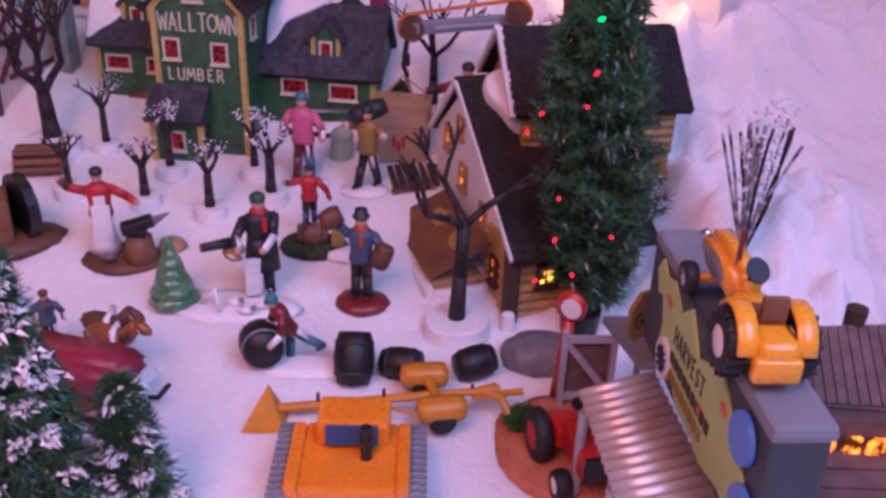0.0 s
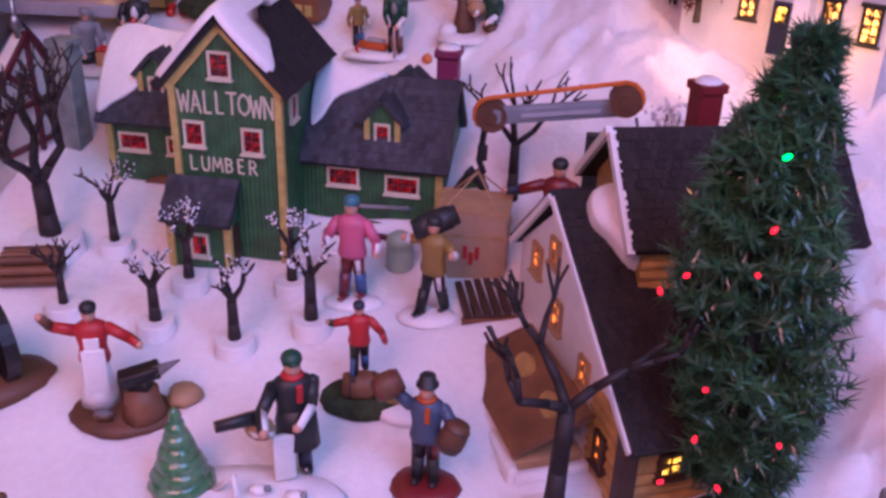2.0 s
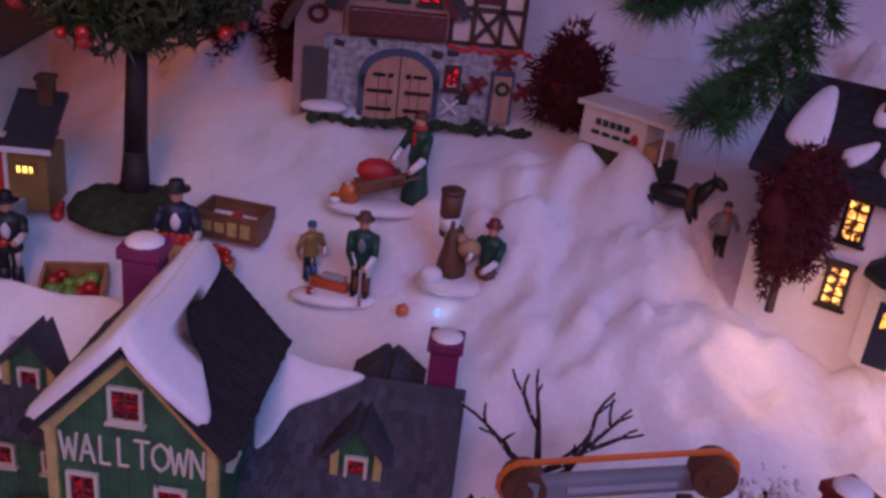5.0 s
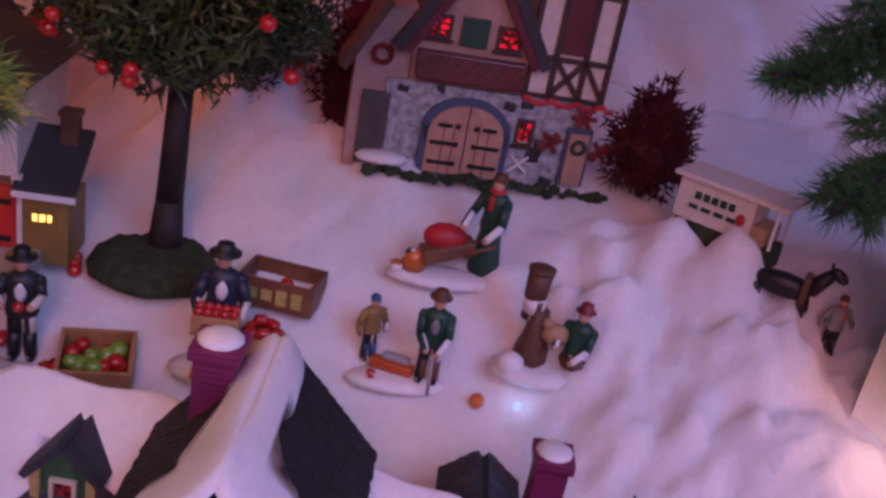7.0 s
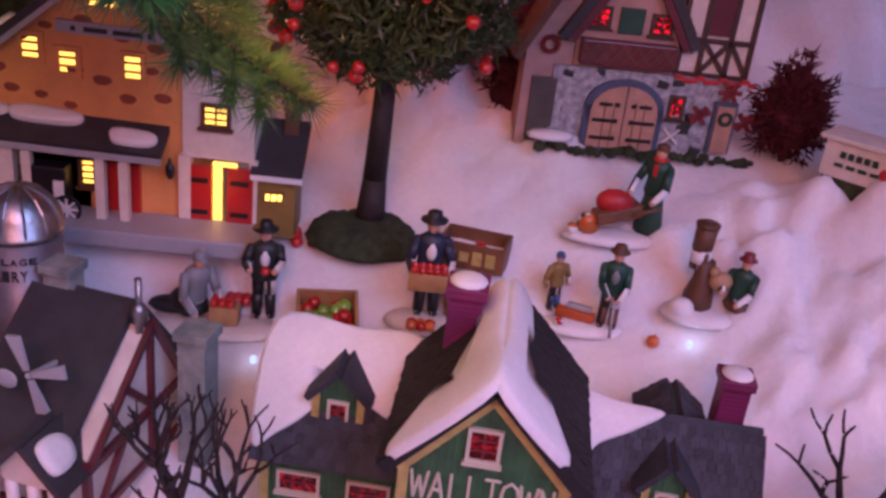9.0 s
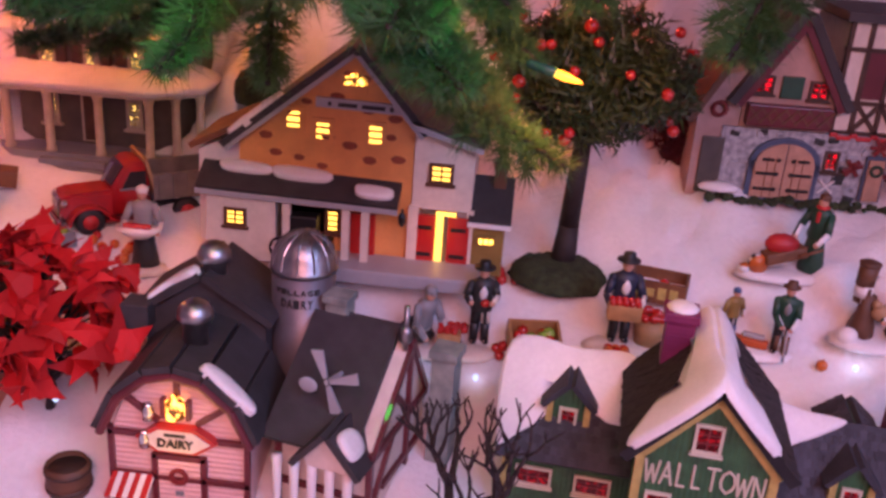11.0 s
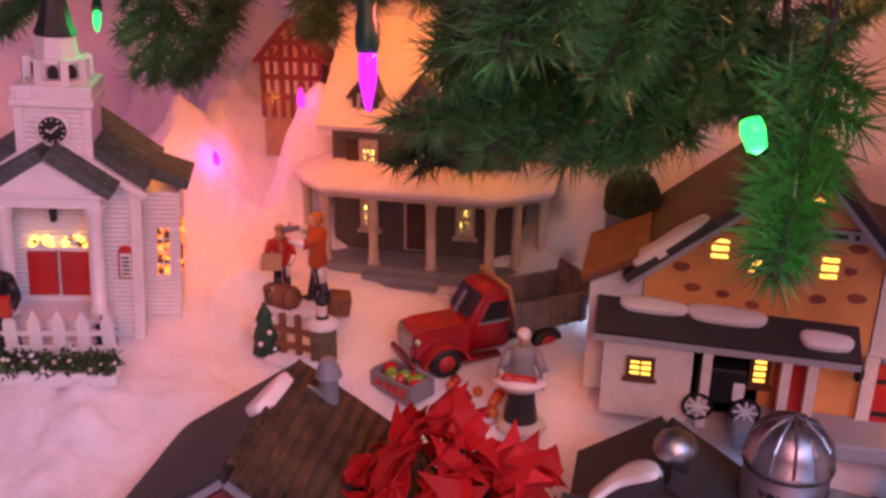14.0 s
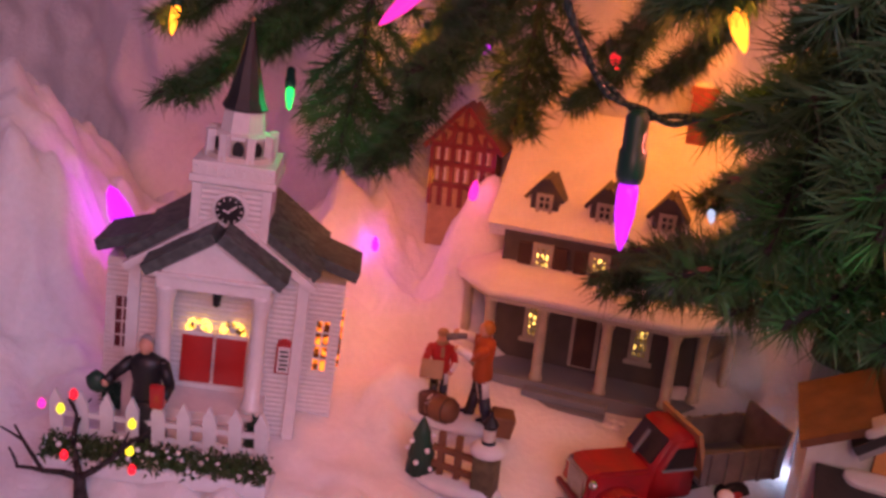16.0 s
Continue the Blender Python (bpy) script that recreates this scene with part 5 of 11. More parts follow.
    for i in range(8):
        a = math.radians(45 * i)
        bm = bmnew()
        box(bm, (0.002 + 0.0162 * math.cos(a + 0.39), 0.029 + 0.0162 * math.sin(a + 0.39), 0.150), (0.0042, 0.0042, 0.014), pose(0, 0, 0, 0, 0, math.degrees(a + 0.39)))
        part("belfry_post", bm, WHITEP, t)
        bm = bmnew()
        lathe(bm, (0.002 + 0.0122 * math.cos(a), 0.029 + 0.0122 * math.sin(a), 0.149), [(0.0030, 0), (0.0028, 0.001)], 12, m=pose(0, 0, 0, 0, 90, math.degrees(a)), sx=1.5)
        part("louvre", bm, BLACKPAINT, t)
    bm = bmnew()
    lathe(bm, (0.002, 0.029, 0.154), [(0.0150, 0), (0.0152, 0.002), (0.0115, 0.003), (0.0100, 0.0165)], 8, m=pose(0, 0, 0, 0, 0, 22.5))
    part("lantern_stage", bm, WHITEP, t)
    bm = bmnew()
    lathe(bm, (0.002, 0.029, 0.1680), [(0.0112, 0), (0.0116, 0.001), (0.0092, 0.006), (0.0066, 0.018), (0.0034, 0.032), (0.0008, 0.0435)], 10)
    sp = part("spire", bm, CHARCOAL, t)
    bm = bmnew()
    ball(bm, (0.002, 0.029, 0.2125), 0.0013, sub=1)
    part("finial", bm, TAN, sp)
    for i in range(5):
        bm = bmnew()
        lathe(bm, (0.002, 0.029, 0.1725 + 0.0065 * i), [(0.0094 - 0.0014 * i, 0), (0.0090 - 0.0014 * i, 0.0008)], 10)
        part("spire_band", bm, BLACKPAINT, sp)


church()


def grain_bin():
    t = thing("grain_bin", "grey round bin with a dark domed cap behind the mill", "bin", (-0.354, 0.885, 0.150))
    bm = bmnew()
    lathe(bm, (0, 0, -0.004), [(0.0135, 0), (0.0135, 0.070), (0.0140, 0.071), (0.0140, 0.073)], 24)
    part("body", bm, GREYPAINT, t, smooth=True)
    bm = bmnew()
    lathe(bm, (0, 0, 0.066), [(0.0150, 0), (0.0156, 0.004), (0.0150, 0.012), (0.0115, 0.019), (0.005, 0.0225), (0.0006, 0.023)], 24, wob=0.03)
    part("cap", bm, MOSS, t, "dark mossy domed cap", smooth=True)


grain_bin()


# ---- feed store ----
def feed_store():
    t = thing("feed_store", "rose brick feed store with plank roof and grey-framed loft door", "shop", (-0.488, 0.652, 0.066), 2)
    bm = bmnew()
    gable_wall(bm, -0.053, 0.053, 0, 0.085, -0.004, 0.071, 0.110)
    part("wall", bm, PINKBRICK, t)
    # the left slope is darker and greyer than the right
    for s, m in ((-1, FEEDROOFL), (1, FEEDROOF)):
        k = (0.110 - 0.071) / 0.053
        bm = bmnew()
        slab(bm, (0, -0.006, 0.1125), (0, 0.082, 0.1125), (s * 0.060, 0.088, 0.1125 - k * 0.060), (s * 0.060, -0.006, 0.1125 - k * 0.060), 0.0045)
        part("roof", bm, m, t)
        bm = bmnew()
        slab(bm, (0, -0.0075, 0.1115), (0, -0.0055, 0.1115), (s * 0.060, -0.0055, 0.1115 - k * 0.060), (s * 0.060, -0.0075, 0.1115 - k * 0.060), 0.003)
        part("barge_board", bm, GREYPAINT, t)
        bm = bmnew()
        slab(bm, (0, -0.003, 0.1085), (0, 0.0, 0.1085), (s * 0.055, 0.0, 0.1085 - k * 0.055), (s * 0.055, -0.003, 0.1085 - k * 0.055), -0.004)
        part("red_trim", bm, DARKRED, t)
        window(t, s * 0.031, 0, 0.080, 0.0095, 0.0065, W_AMBER, DARKWOOD, 2, 2)
        bm = bmnew()
        box(bm, (s * 0.053, -0.001, 0.034), (0.006, 0.005, 0.074))
        part("corner_post", bm, DARKRED, t)
    for i in range(16):
        bm = bmnew()
        box(bm, (0.030, 0.0, 0.0), (0.062, 0.0042, 0.0022))
        for v in bm.verts:
            v.co = Vector((v.co.x, v.co.y + 0.002 + 0.0052 * i, v.co.z + 0.1165 - 0.736 * v.co.x))
        part("roof_plank", bm, FEEDROOF, t)
    bm = bmnew()
    for s in (-1, 1):
        box(bm, (s * 0.0165, -0.001, 0.084), (0.004, 0.004, 0.0215))
        box(bm, (0, -0.001, 0.084 + s * 0.0105), (0.037, 0.004, 0.004))
    lf = part("loft_frame", bm, GREYPAINT, t)
    for s in (-1, 1):
        bm = bmnew()
        box(bm, (s * 0.0085, -0.0008, 0.084), (0.0125, 0.003, 0.018))
        part("loft_door", bm, DARKRED, lf)
    bm = bmnew()
    box(bm, (0.0015, -0.0015, 0.084), (0.0045, 0.0025, 0.018))
    box(bm, (-0.002, -0.0014, 0.0915), (0.010, 0.0025, 0.0035), pose(0, 0, 0, 0, 20, 0))
    part("lit_gap", bm, W_HOT, lf)
    bm = bmnew()
    lathe(bm, (-0.0005, 0.0, 0.063), [(0.0168, 0), (0.0168, 0.003)], 28, m=pose(0, 0, 0, 90, 0, 0), sy=0.5)
    sg = part("oval_sign", bm, BLACKPAINT, t)
    bm = bmnew()
    lathe(bm, (-0.0005, -0.0006, 0.063), [(0.0150, 0), (0.0150, 0.003)], 28, m=pose(0, 0, 0, 90, 0, 0), sy=0.47)
    part("oval_face", bm, CREAMWALL, sg)
    words("lettering", "FEED", 0.0075, GREYPAINT, t, (-0.0005, -0.0038, 0.0632), width=0.018)
    for s, tx in ((-1, "GRAIN"), (1, "SEED")):
        bm = bmnew()
        wave = [(s * (0.0190 + 0.0030 * i), 0.0635 + 0.0012 * math.sin(i * 0.9)) for i in range(9)]
        prism(bm, [(x_, -0.0026, z_ + 0.0034) for x_, z_ in wave] + [(x_, -0.0026, z_ - 0.0034) for x_, z_ in reversed(wave)], (0, 0.0025, 0))
        part("banner", bm, LIGHTGREY, t)
        words("lettering", tx, 0.0058, BLACKPAINT, t, (s * 0.0305, -0.0032, 0.0635), width=0.019)
    for z, w_ in ((0.0505, 0.030), (0.0445, 0.040)):
        bm = bmnew()
        box(bm, (-0.022, -0.0014, z), (w_, 0.002, 0.0042))
        s_ = part("sign_board", bm, LIGHTGREY, t)
        for i in range(int(w_ / 0.005)):
            bm = bmnew()
            box(bm, (-0.022 - w_ / 2 + 0.003 + 0.005 * i, -0.0027, z), (0.0036, 0.0006, 0.0022))
            part("lettering_bar", bm, BLACKPAINT, s_)
    bm = bmnew()
    prism(bm, [(-0.016, -0.020, 0.030), (0.026, -0.020, 0.030), (0.005, -0.020, 0.046)], (0, 0.02, 0))
    pr = part("porch_gable", bm, DARKRED, t)
    roof_pair(pr, MOSSROOF, -0.016, 0.026, -0.020, 0.0, 0.030, 0.046, over=0.003, th=0.003, name="porch_roof")
    bm = bmnew()
    box(bm, (0.005, -0.021, 0.0325), (0.022, 0.0015, 0.0035))
    part("porch_sign", bm, LIGHTGREY, pr)
    for x in (-0.013, 0.023):
        bm = bmnew()
        rod(bm, (x, -0.018, -0.004), (x, -0.018, 0.030), 0.002)
        part("porch_post", bm, WHITEP, t)
    # roof vent with snow
    bm = bmnew()
    lathe(bm, (0.016, 0.072, 0.098), [(0.0042, 0), (0.0042, 0.018), (0.0062, 0.019), (0.0036, 0.026), (0.0032, 0.027)], 12)
    vt = part("vent", bm, GREYPAINT, t)
    bm = bmnew()
    box(bm, (0.0105, 0.069, 0.110), (0.010, 0.002, 0.003), pose(0, 0, 0, 0, 20, 0))
    part("vent_arm", bm, GREYPAINT, vt)
    snow_patch(t, (0, 0.040, 0.117), (0, 1, 0), (-0.80, 0, -0.58), [(0.0, 0.0), (0.022, -0.003), (0.026, 0.002), (0.016, 0.008), (0.004, 0.012), (-0.002, 0.006)], th=0.004)


feed_store()


# ---- dairy ----
def dairy():
    t = thing("dairy", "half-timbered white dairy, pink light in its wall colour, with gambrel front and silo", "shop", (-0.325, 0.645, 0.060))
    g = [(-0.036, 0.056), (-0.027, 0.075), (-0.013, 0.087), (0, 0.090), (0.013, 0.087), (0.027, 0.075), (0.036, 0.056)]
    bm = bmnew()
    prism(bm, [(-0.033, 0, -0.004), (0.033, 0, -0.004)] + [(x * 0.92, 0, z - 0.002) for x, z in reversed(g)], (0, 0.085, 0))
    part("wall", bm, PINKLITBOARD, t)
    for (x0, z0), (x1, z1) in zip(g, g[1:]):
        bm = bmnew()
        slab(bm, (x0, -0.007, z0), (x1, -0.007, z1), (x1, 0.05, z1), (x0, 0.05, z0), 0.0045)
        part("roof", bm, BLACKROOF, t)
    for (x0, z0), (x1, z1) in zip(g, g[1:]):
        bm = bmnew()
        rod(bm, (x0, -0.0065, z0 - 0.001), (x1, -0.0065, z1 - 0.001), 0.0022, seg=8)
        part("barge_board", bm, MAROON, t)
    for a, b_ in (((-0.033, 0.030), (0.033, 0.030)), ((-0.033, 0.053), (0.033, 0.053)), ((0, 0.064), (0, 0.086)), ((-0.010, 0.062), (-0.026, 0.074)), ((0.010, 0.062), (0.026, 0.074)),
                  ((-0.033, 0.0), (-0.033, 0.055)), ((0.033, 0.0), (0.033, 0.055)), ((-0.012, 0.0), (-0.012, 0.042)), ((0.012, 0.0), (0.012, 0.042)), ((-0.012, 0.042), (0.012, 0.042))):
        bm = bmnew()
        d = Vector((b_[0] - a[0], 0, b_[1] - a[1]))
        box(bm, ((a[0] + b_[0]) / 2, -0.0008, (a[1] + b_[1]) / 2), (d.length + 0.002, 0.003, 0.0026), pose(0, 0, 0, 0, -math.degrees(math.atan2(d.z, d.x)), 0))
        part("timber", bm, MAROON, t)
    bm = bmnew()
    box(bm, (0, -0.0006, 0.019), (0.0205, 0.0025, 0.042))
    part("door", bm, PINKLITBOARD, t)
    bm = bmnew()
    for i in range(14):
        a = i * math.pi / 7
        ball(bm, (0.0036 * math.cos(a), -0.003, 0.032 + 0.0036 * math.sin(a)), 0.0015, sub=1)
    part("wreath", bm, DARKRED, t, "red berry wreath")
    bm = bmnew()
    box(bm, (0, -0.0022, 0.022), (0.004, 0.0008, 0.0024))
    part("number_bar", bm, GREYPAINT, t)
    bm = bmnew()
    lathe(bm, (0, 0.0, 0.0535), [(0.0195, 0), (0.0195, 0.005)], 6, m=pose(0, 0, 0, 90, 0, 0), sy=0.40)
    sg = part("sign_board", bm, REDPAINT, t)
    bm = bmnew()
    lathe(bm, (0, -0.0008, 0.0535), [(0.0165, 0), (0.0165, 0.005)], 6, m=pose(0, 0, 0, 90, 0, 0), sy=0.38)
    part("sign_face", bm, CREAMWALL, sg)
    words("lettering", "DAIRY", 0.0062, CHARCOAL, t, (0, -0.0062, 0.0525), width=0.017)
    bm = bmnew()
    box(bm, (0, -0.0062, 0.0572), (0.010, 0.0006, 0.0014))
    part("lettering_bar", bm, CHARCOAL, t)
    bm = bmnew()
    lathe(bm, (0, -0.004, 0.066), [(0.0042, 0), (0.0044, 0.008), (0.002, 0.011)], 12)
    part("lit_lantern", bm, W_HOT, t, "glowing yellow lantern")
    for x in (-0.006, 0.006):
        bm = bmnew()
        box(bm, (x, -0.003, 0.070), (0.002, 0.004, 0.010))
        part("lantern_bracket", bm, MAROON, t)
    for x, z in ((-0.0125, 0.064), (-0.0150, 0.049)):
        bm = bmnew()
        lathe(bm, (x, -0.005, z), [(0.0028, 0), (0.0028, 0.005), (0.0018, 0.007), (0.002, 0.0085)], 10)
        part("milk_can", bm, SILVER, t, smooth=True)
    # striped stall with cheese sign
    aw = part("awning", box(bmnew(), (-0.0221, -0.009, 0.0275), (0.0200, 0.0125, 0.0018), pose(0, 0, 0, 28, 0, 0)), WHITEP, t, "red and white striped awning")
    for i in range(7):
        bm = bmnew()
        box(bm, (-0.0305 + 0.0028 * i, -0.009, 0.028), (0.0028, 0.013, 0.0025), pose(0, 0, 0, 28, 0, 0))
        part("stripe", bm, WHITEP if i % 2 else REDPAINT, aw)
    bm = bmnew()
    box(bm, (-0.022, -0.016, 0.0165), (0.021, 0.0016, 0.0062))
    part("stall_sign", bm, WHITEP, t)
    words("lettering", "CHEESE", 0.0042, CHARCOAL, t, (-0.022, -0.0174, 0.0165), width=0.016)
    bm = bmnew()
    box(bm, (-0.022, -0.010, 0.002), (0.021, 0.010, 0.012))
    part("stall", bm, WOOD, t)
    bm = bmnew()
    for k, rr in ((0, 0.006), (0.0042, 0.0055), (0.008, 0.0045)):
        lathe(bm, (0.0215, -0.012, k), [(rr * .8, 0), (rr, 0.002), (rr * .8, 0.004)], 14)
    part("tyre_stack", bm, BLACKPAINT, t, smooth=True)
    bm = bmnew()
    box(bm, (0, -0.022, -0.002), (0.10, 0.05, 0.006), bev=0.001)
    part("brick_step", bm, BRICKRED, t)
    # back roof, vents
    bm = bmnew()
    prism(bm, [(-0.034, 0.05, 0.0), (0.028, 0.05, 0.0), (0.028, 0.05, 0.088), (-0.004, 0.05, 0.112), (-0.034, 0.05, 0.090)], (0, 0.038, 0))
    part("back_wall", bm, BLACKROOF, t)
    for s, xe in ((-1, -0.038), (1, 0.031)):
        bm = bmnew()
        slab(bm, (-0.004, 0.046, 0.113), (-0.004, 0.092, 0.113), (xe, 0.092, 0.090), (xe, 0.046, 0.090), 0.004)
        part("back_roof", bm, BLACKROOF, t)
    bm = bmnew()
    box(bm, (-0.036, 0.046, 0.092), (0.014, 0.014, 0.014), bev=0.0008)
    part("roof_hatch", bm, BLACKROOF, t)
    snow_patch(t, (-0.004, 0.046, 0.1175), (-0.81, 0, -0.58), (0, 1, 0), [(0.004, 0.0), (0.02, 0.004), (0.032, 0.0), (0.032, 0.008), (0.016, 0.016), (0.004, 0.01)], th=0.003)
    snow_patch(t, (0.013, -0.004, 0.0915), (0.76, 0, -0.65), (0, 1, 0), [(0.0, 0.0), (0.016, -0.002), (0.03, 0.0), (0.028, 0.005), (0.012, 0.008), (0.0, 0.006)], th=0.003)
    for x, y, z in ((-0.001, 0.060, 0.1125), (0.002, 0.021, 0.0985)):
        bm = bmnew()
        lathe(bm, (x, y, z), [(0.0060, -0.012), (0.0060, 0.006), (0.0076, 0.0062), (0.0086, 0.0078), (0.0084, 0.0105), (0.0068, 0.0138), (0.0038, 0.0160), (0.0004, 0.0170)], 28)
        part("roof_vent", bm, GALVANISED, t, "silver domed roof vent", smooth=True)
    # silo
    bm = bmnew()
    lathe(bm, (0.0425, 0.071, -0.004), [(0.0165, 0), (0.0165, 0.119)], 28)
    si = part("silo", bm, SILOGREY, t, smooth=True)
    bm = bmnew()
    prof = [(0.0175, 0), (0.0175, 0.002)] + [(0.0168 * math.cos(a), 0.002 + 0.018 * math.sin(a)) for a in (0.05, 0.4, 0.75, 1.05, 1.3, 1.5)]
    lathe(bm, (0.0425, 0.071, 0.115), prof, 28)
    part("silo_dome", bm, GALVANISED, si, "ribbed silver dome", smooth=True)
    for i in range(12):
        a = i * math.pi / 6
        bm = bmnew()
        tube(bm, [(0.0425 + 0.0172 * math.cos(b_) * math.cos(a), 0.071 + 0.0172 * math.cos(b_) * math.sin(a), 0.117 + 0.0182 * math.sin(b_)) for b_ in (0.05, 0.5, 0.9, 1.3, 1.52)], 0.0006, 5)
        part("dome_rib", bm, GALVANISED, si)
    for tx, z, sz, rad in (("VILLAGE", 0.1075, 0.0040, 0.0164), ("DAIRY", 0.1010, 0.0066, 0.0164)):
        for i, ch in enumerate(tx):
            a = (i - (len(tx) - 1) / 2) * (0.21 if sz < 0.007 else 0.30)
            words("letter", ch, sz, CHARCOAL, t, (0.0425 + rad * math.sin(a), 0.071 - rad * math.cos(a), z), rz=math.degrees(a), width=0.0028 if sz < 0.007 else 0.0042)
    # half-timbered side range
    w = thing("dairy_cottage", "half-timbered cottage with black roof beside the dairy", "house", (-0.252, 0.655, 0.058), -14)
    bm = bmnew()
    gable_wall_x(bm, -0.028, 0.020, -0.004, 0.066, -0.004, 0.058, 0.096, ym=0.042)
    part("wall", bm, CREAMWALL, w)
    bm = bmnew()
    slab(bm, (-0.032, 0.043, 0.098), (0.014, 0.043, 0.098), (0.014, -0.012, 0.0555), (-0.032, -0.012, 0.0555), 0.004)
    part("roof", bm, BLACKROOF, w)
    bm = bmnew()
    slab(bm, (-0.032, 0.043, 0.098), (0.014, 0.043, 0.098), (0.014, 0.074, 0.060), (-0.032, 0.074, 0.060), 0.004)
    part("roof", bm, BLACKROOF, w)
    for a, b_ in (((-0.028, 0.03), (0.020, 0.03)), ((-0.028, 0.0), (-0.028, 0.056)), ((0.0, 0.0), (0.0, 0.056)), ((0.010, 0.0), (0.010, 0.056)), ((0.020, 0.0), (0.020, 0.056))):
        bm = bmnew()
        d = Vector((b_[0] - a[0], 0, b_[1] - a[1]))
        box(bm, ((a[0] + b_[0]) / 2, -0.0048, (a[1] + b_[1]) / 2), (d.length + 0.002, 0.003, 0.003), pose(0, 0, 0, 0, -math.degrees(math.atan2(d.z, d.x)), 0))
        part("timber", bm, MAROON, w)
    for a, b_ in (((-0.004, 0.054), (0.066, 0.054)), ((0.04, 0.0), (0.04, 0.094)), ((0.01, 0.03), (0.064, 0.03)), ((-0.004, 0.054), (0.042, 0.094)), ((0.066, 0.056), (0.042, 0.094)), ((0.04, 0.056), (0.02, 0.076)), ((0.0, 0.03), (0.02, 0.054))):
        bm = bmnew()
        d = Vector((0, b_[0] - a[0], b_[1] - a[1]))
        box(bm, (0.0208, (a[0] + b_[0]) / 2, (a[1] + b_[1]) / 2), (0.003, d.length + 0.002, 0.003), pose(0, 0, 0, math.degrees(math.atan2(d.z, d.y)), 0, 0))
        part("timber", bm, MAROON, w)
    for i in range(5):
        bm = bmnew()
        lathe(bm, (-0.024 + 0.0092 * i, -0.014, -0.002), [(0.0022, 0), (0.0016, 0.004), (0.0024, 0.012), (0.0014, 0.02), (0.0022, 0.034), (0.0026, 0.052)], 10)
        part("white_post", bm, WHITEP, w, smooth=True)
    bm = bmnew()
    gable_wall(bm, -0.008, 0.016, -0.016, 0.02, 0.050, 0.056, 0.070)
    dm = part("dormer", bm, CREAMWALL, w)
    roof_pair(dm, BLACKROOF, -0.008, 0.016, -0.018, 0.02, 0.056, 0.070, over=0.004, th=0.003, name="dormer_roof")
    snow_patch(w, (0.004, -0.018, 0.0735), (0.65, 0, -0.76), (0, 1, 0), [(0.006, 0.0), (0.018, -0.001), (0.019, 0.010), (0.012, 0.014), (0.006, 0.010)], th=0.003)
    chimney(w, -0.021, 0.046, 0.08, 0.110, 0.0115, STACKSTONE, cap=None)
    chimney(w, 0.036, 0.052, 0.020, 0.090, 0.0125, STACKSTONE, cap=None, name="stone_chimney")
    # small metal windmill on the roof
    bm = bmnew()
    rod(bm, (0.019, 0.036, 0.092), (0.019, 0.036, 0.116), 0.0014)
    lathe(bm, (0.019, 0.036, 0.097), [(0.0035, 0), (0.0035, 0.006), (0.001, 0.009)], 10)
    part("roof_vent", bm, GALVANISED, w, smooth=True)
    bm = bmnew()
    rod(bm, (-0.006, 0.000, 0.086), (-0.006, 0.018, 0.082), 0.0012)
    vane = part("wind_vane", bm, LIGHTGREY, w, "pale four-armed wind vane")
    for a in (20, 110, 200, 290):
        r = math.radians(a)
        bm = bmnew()
        if a == 200:
            ball(bm, (-0.006 + 0.0100 * math.cos(r), 0.0, 0.086 + 0.0100 * math.sin(r)), (0.0050, 0.0010, 0.0042), sub=2)
        else:
            prism(bm, [(-0.006 + q * math.cos(r) - k * math.sin(r), 0.0, 0.086 + q * math.sin(r) + k * math.cos(r)) for q, k in ((0.002, -0.001), (0.016, -0.0032), (0.017, 0.0026), (0.002, 0.001))], (0, 0.0014, 0))
        part("blade", bm, LIGHTGREY, vane)


dairy()


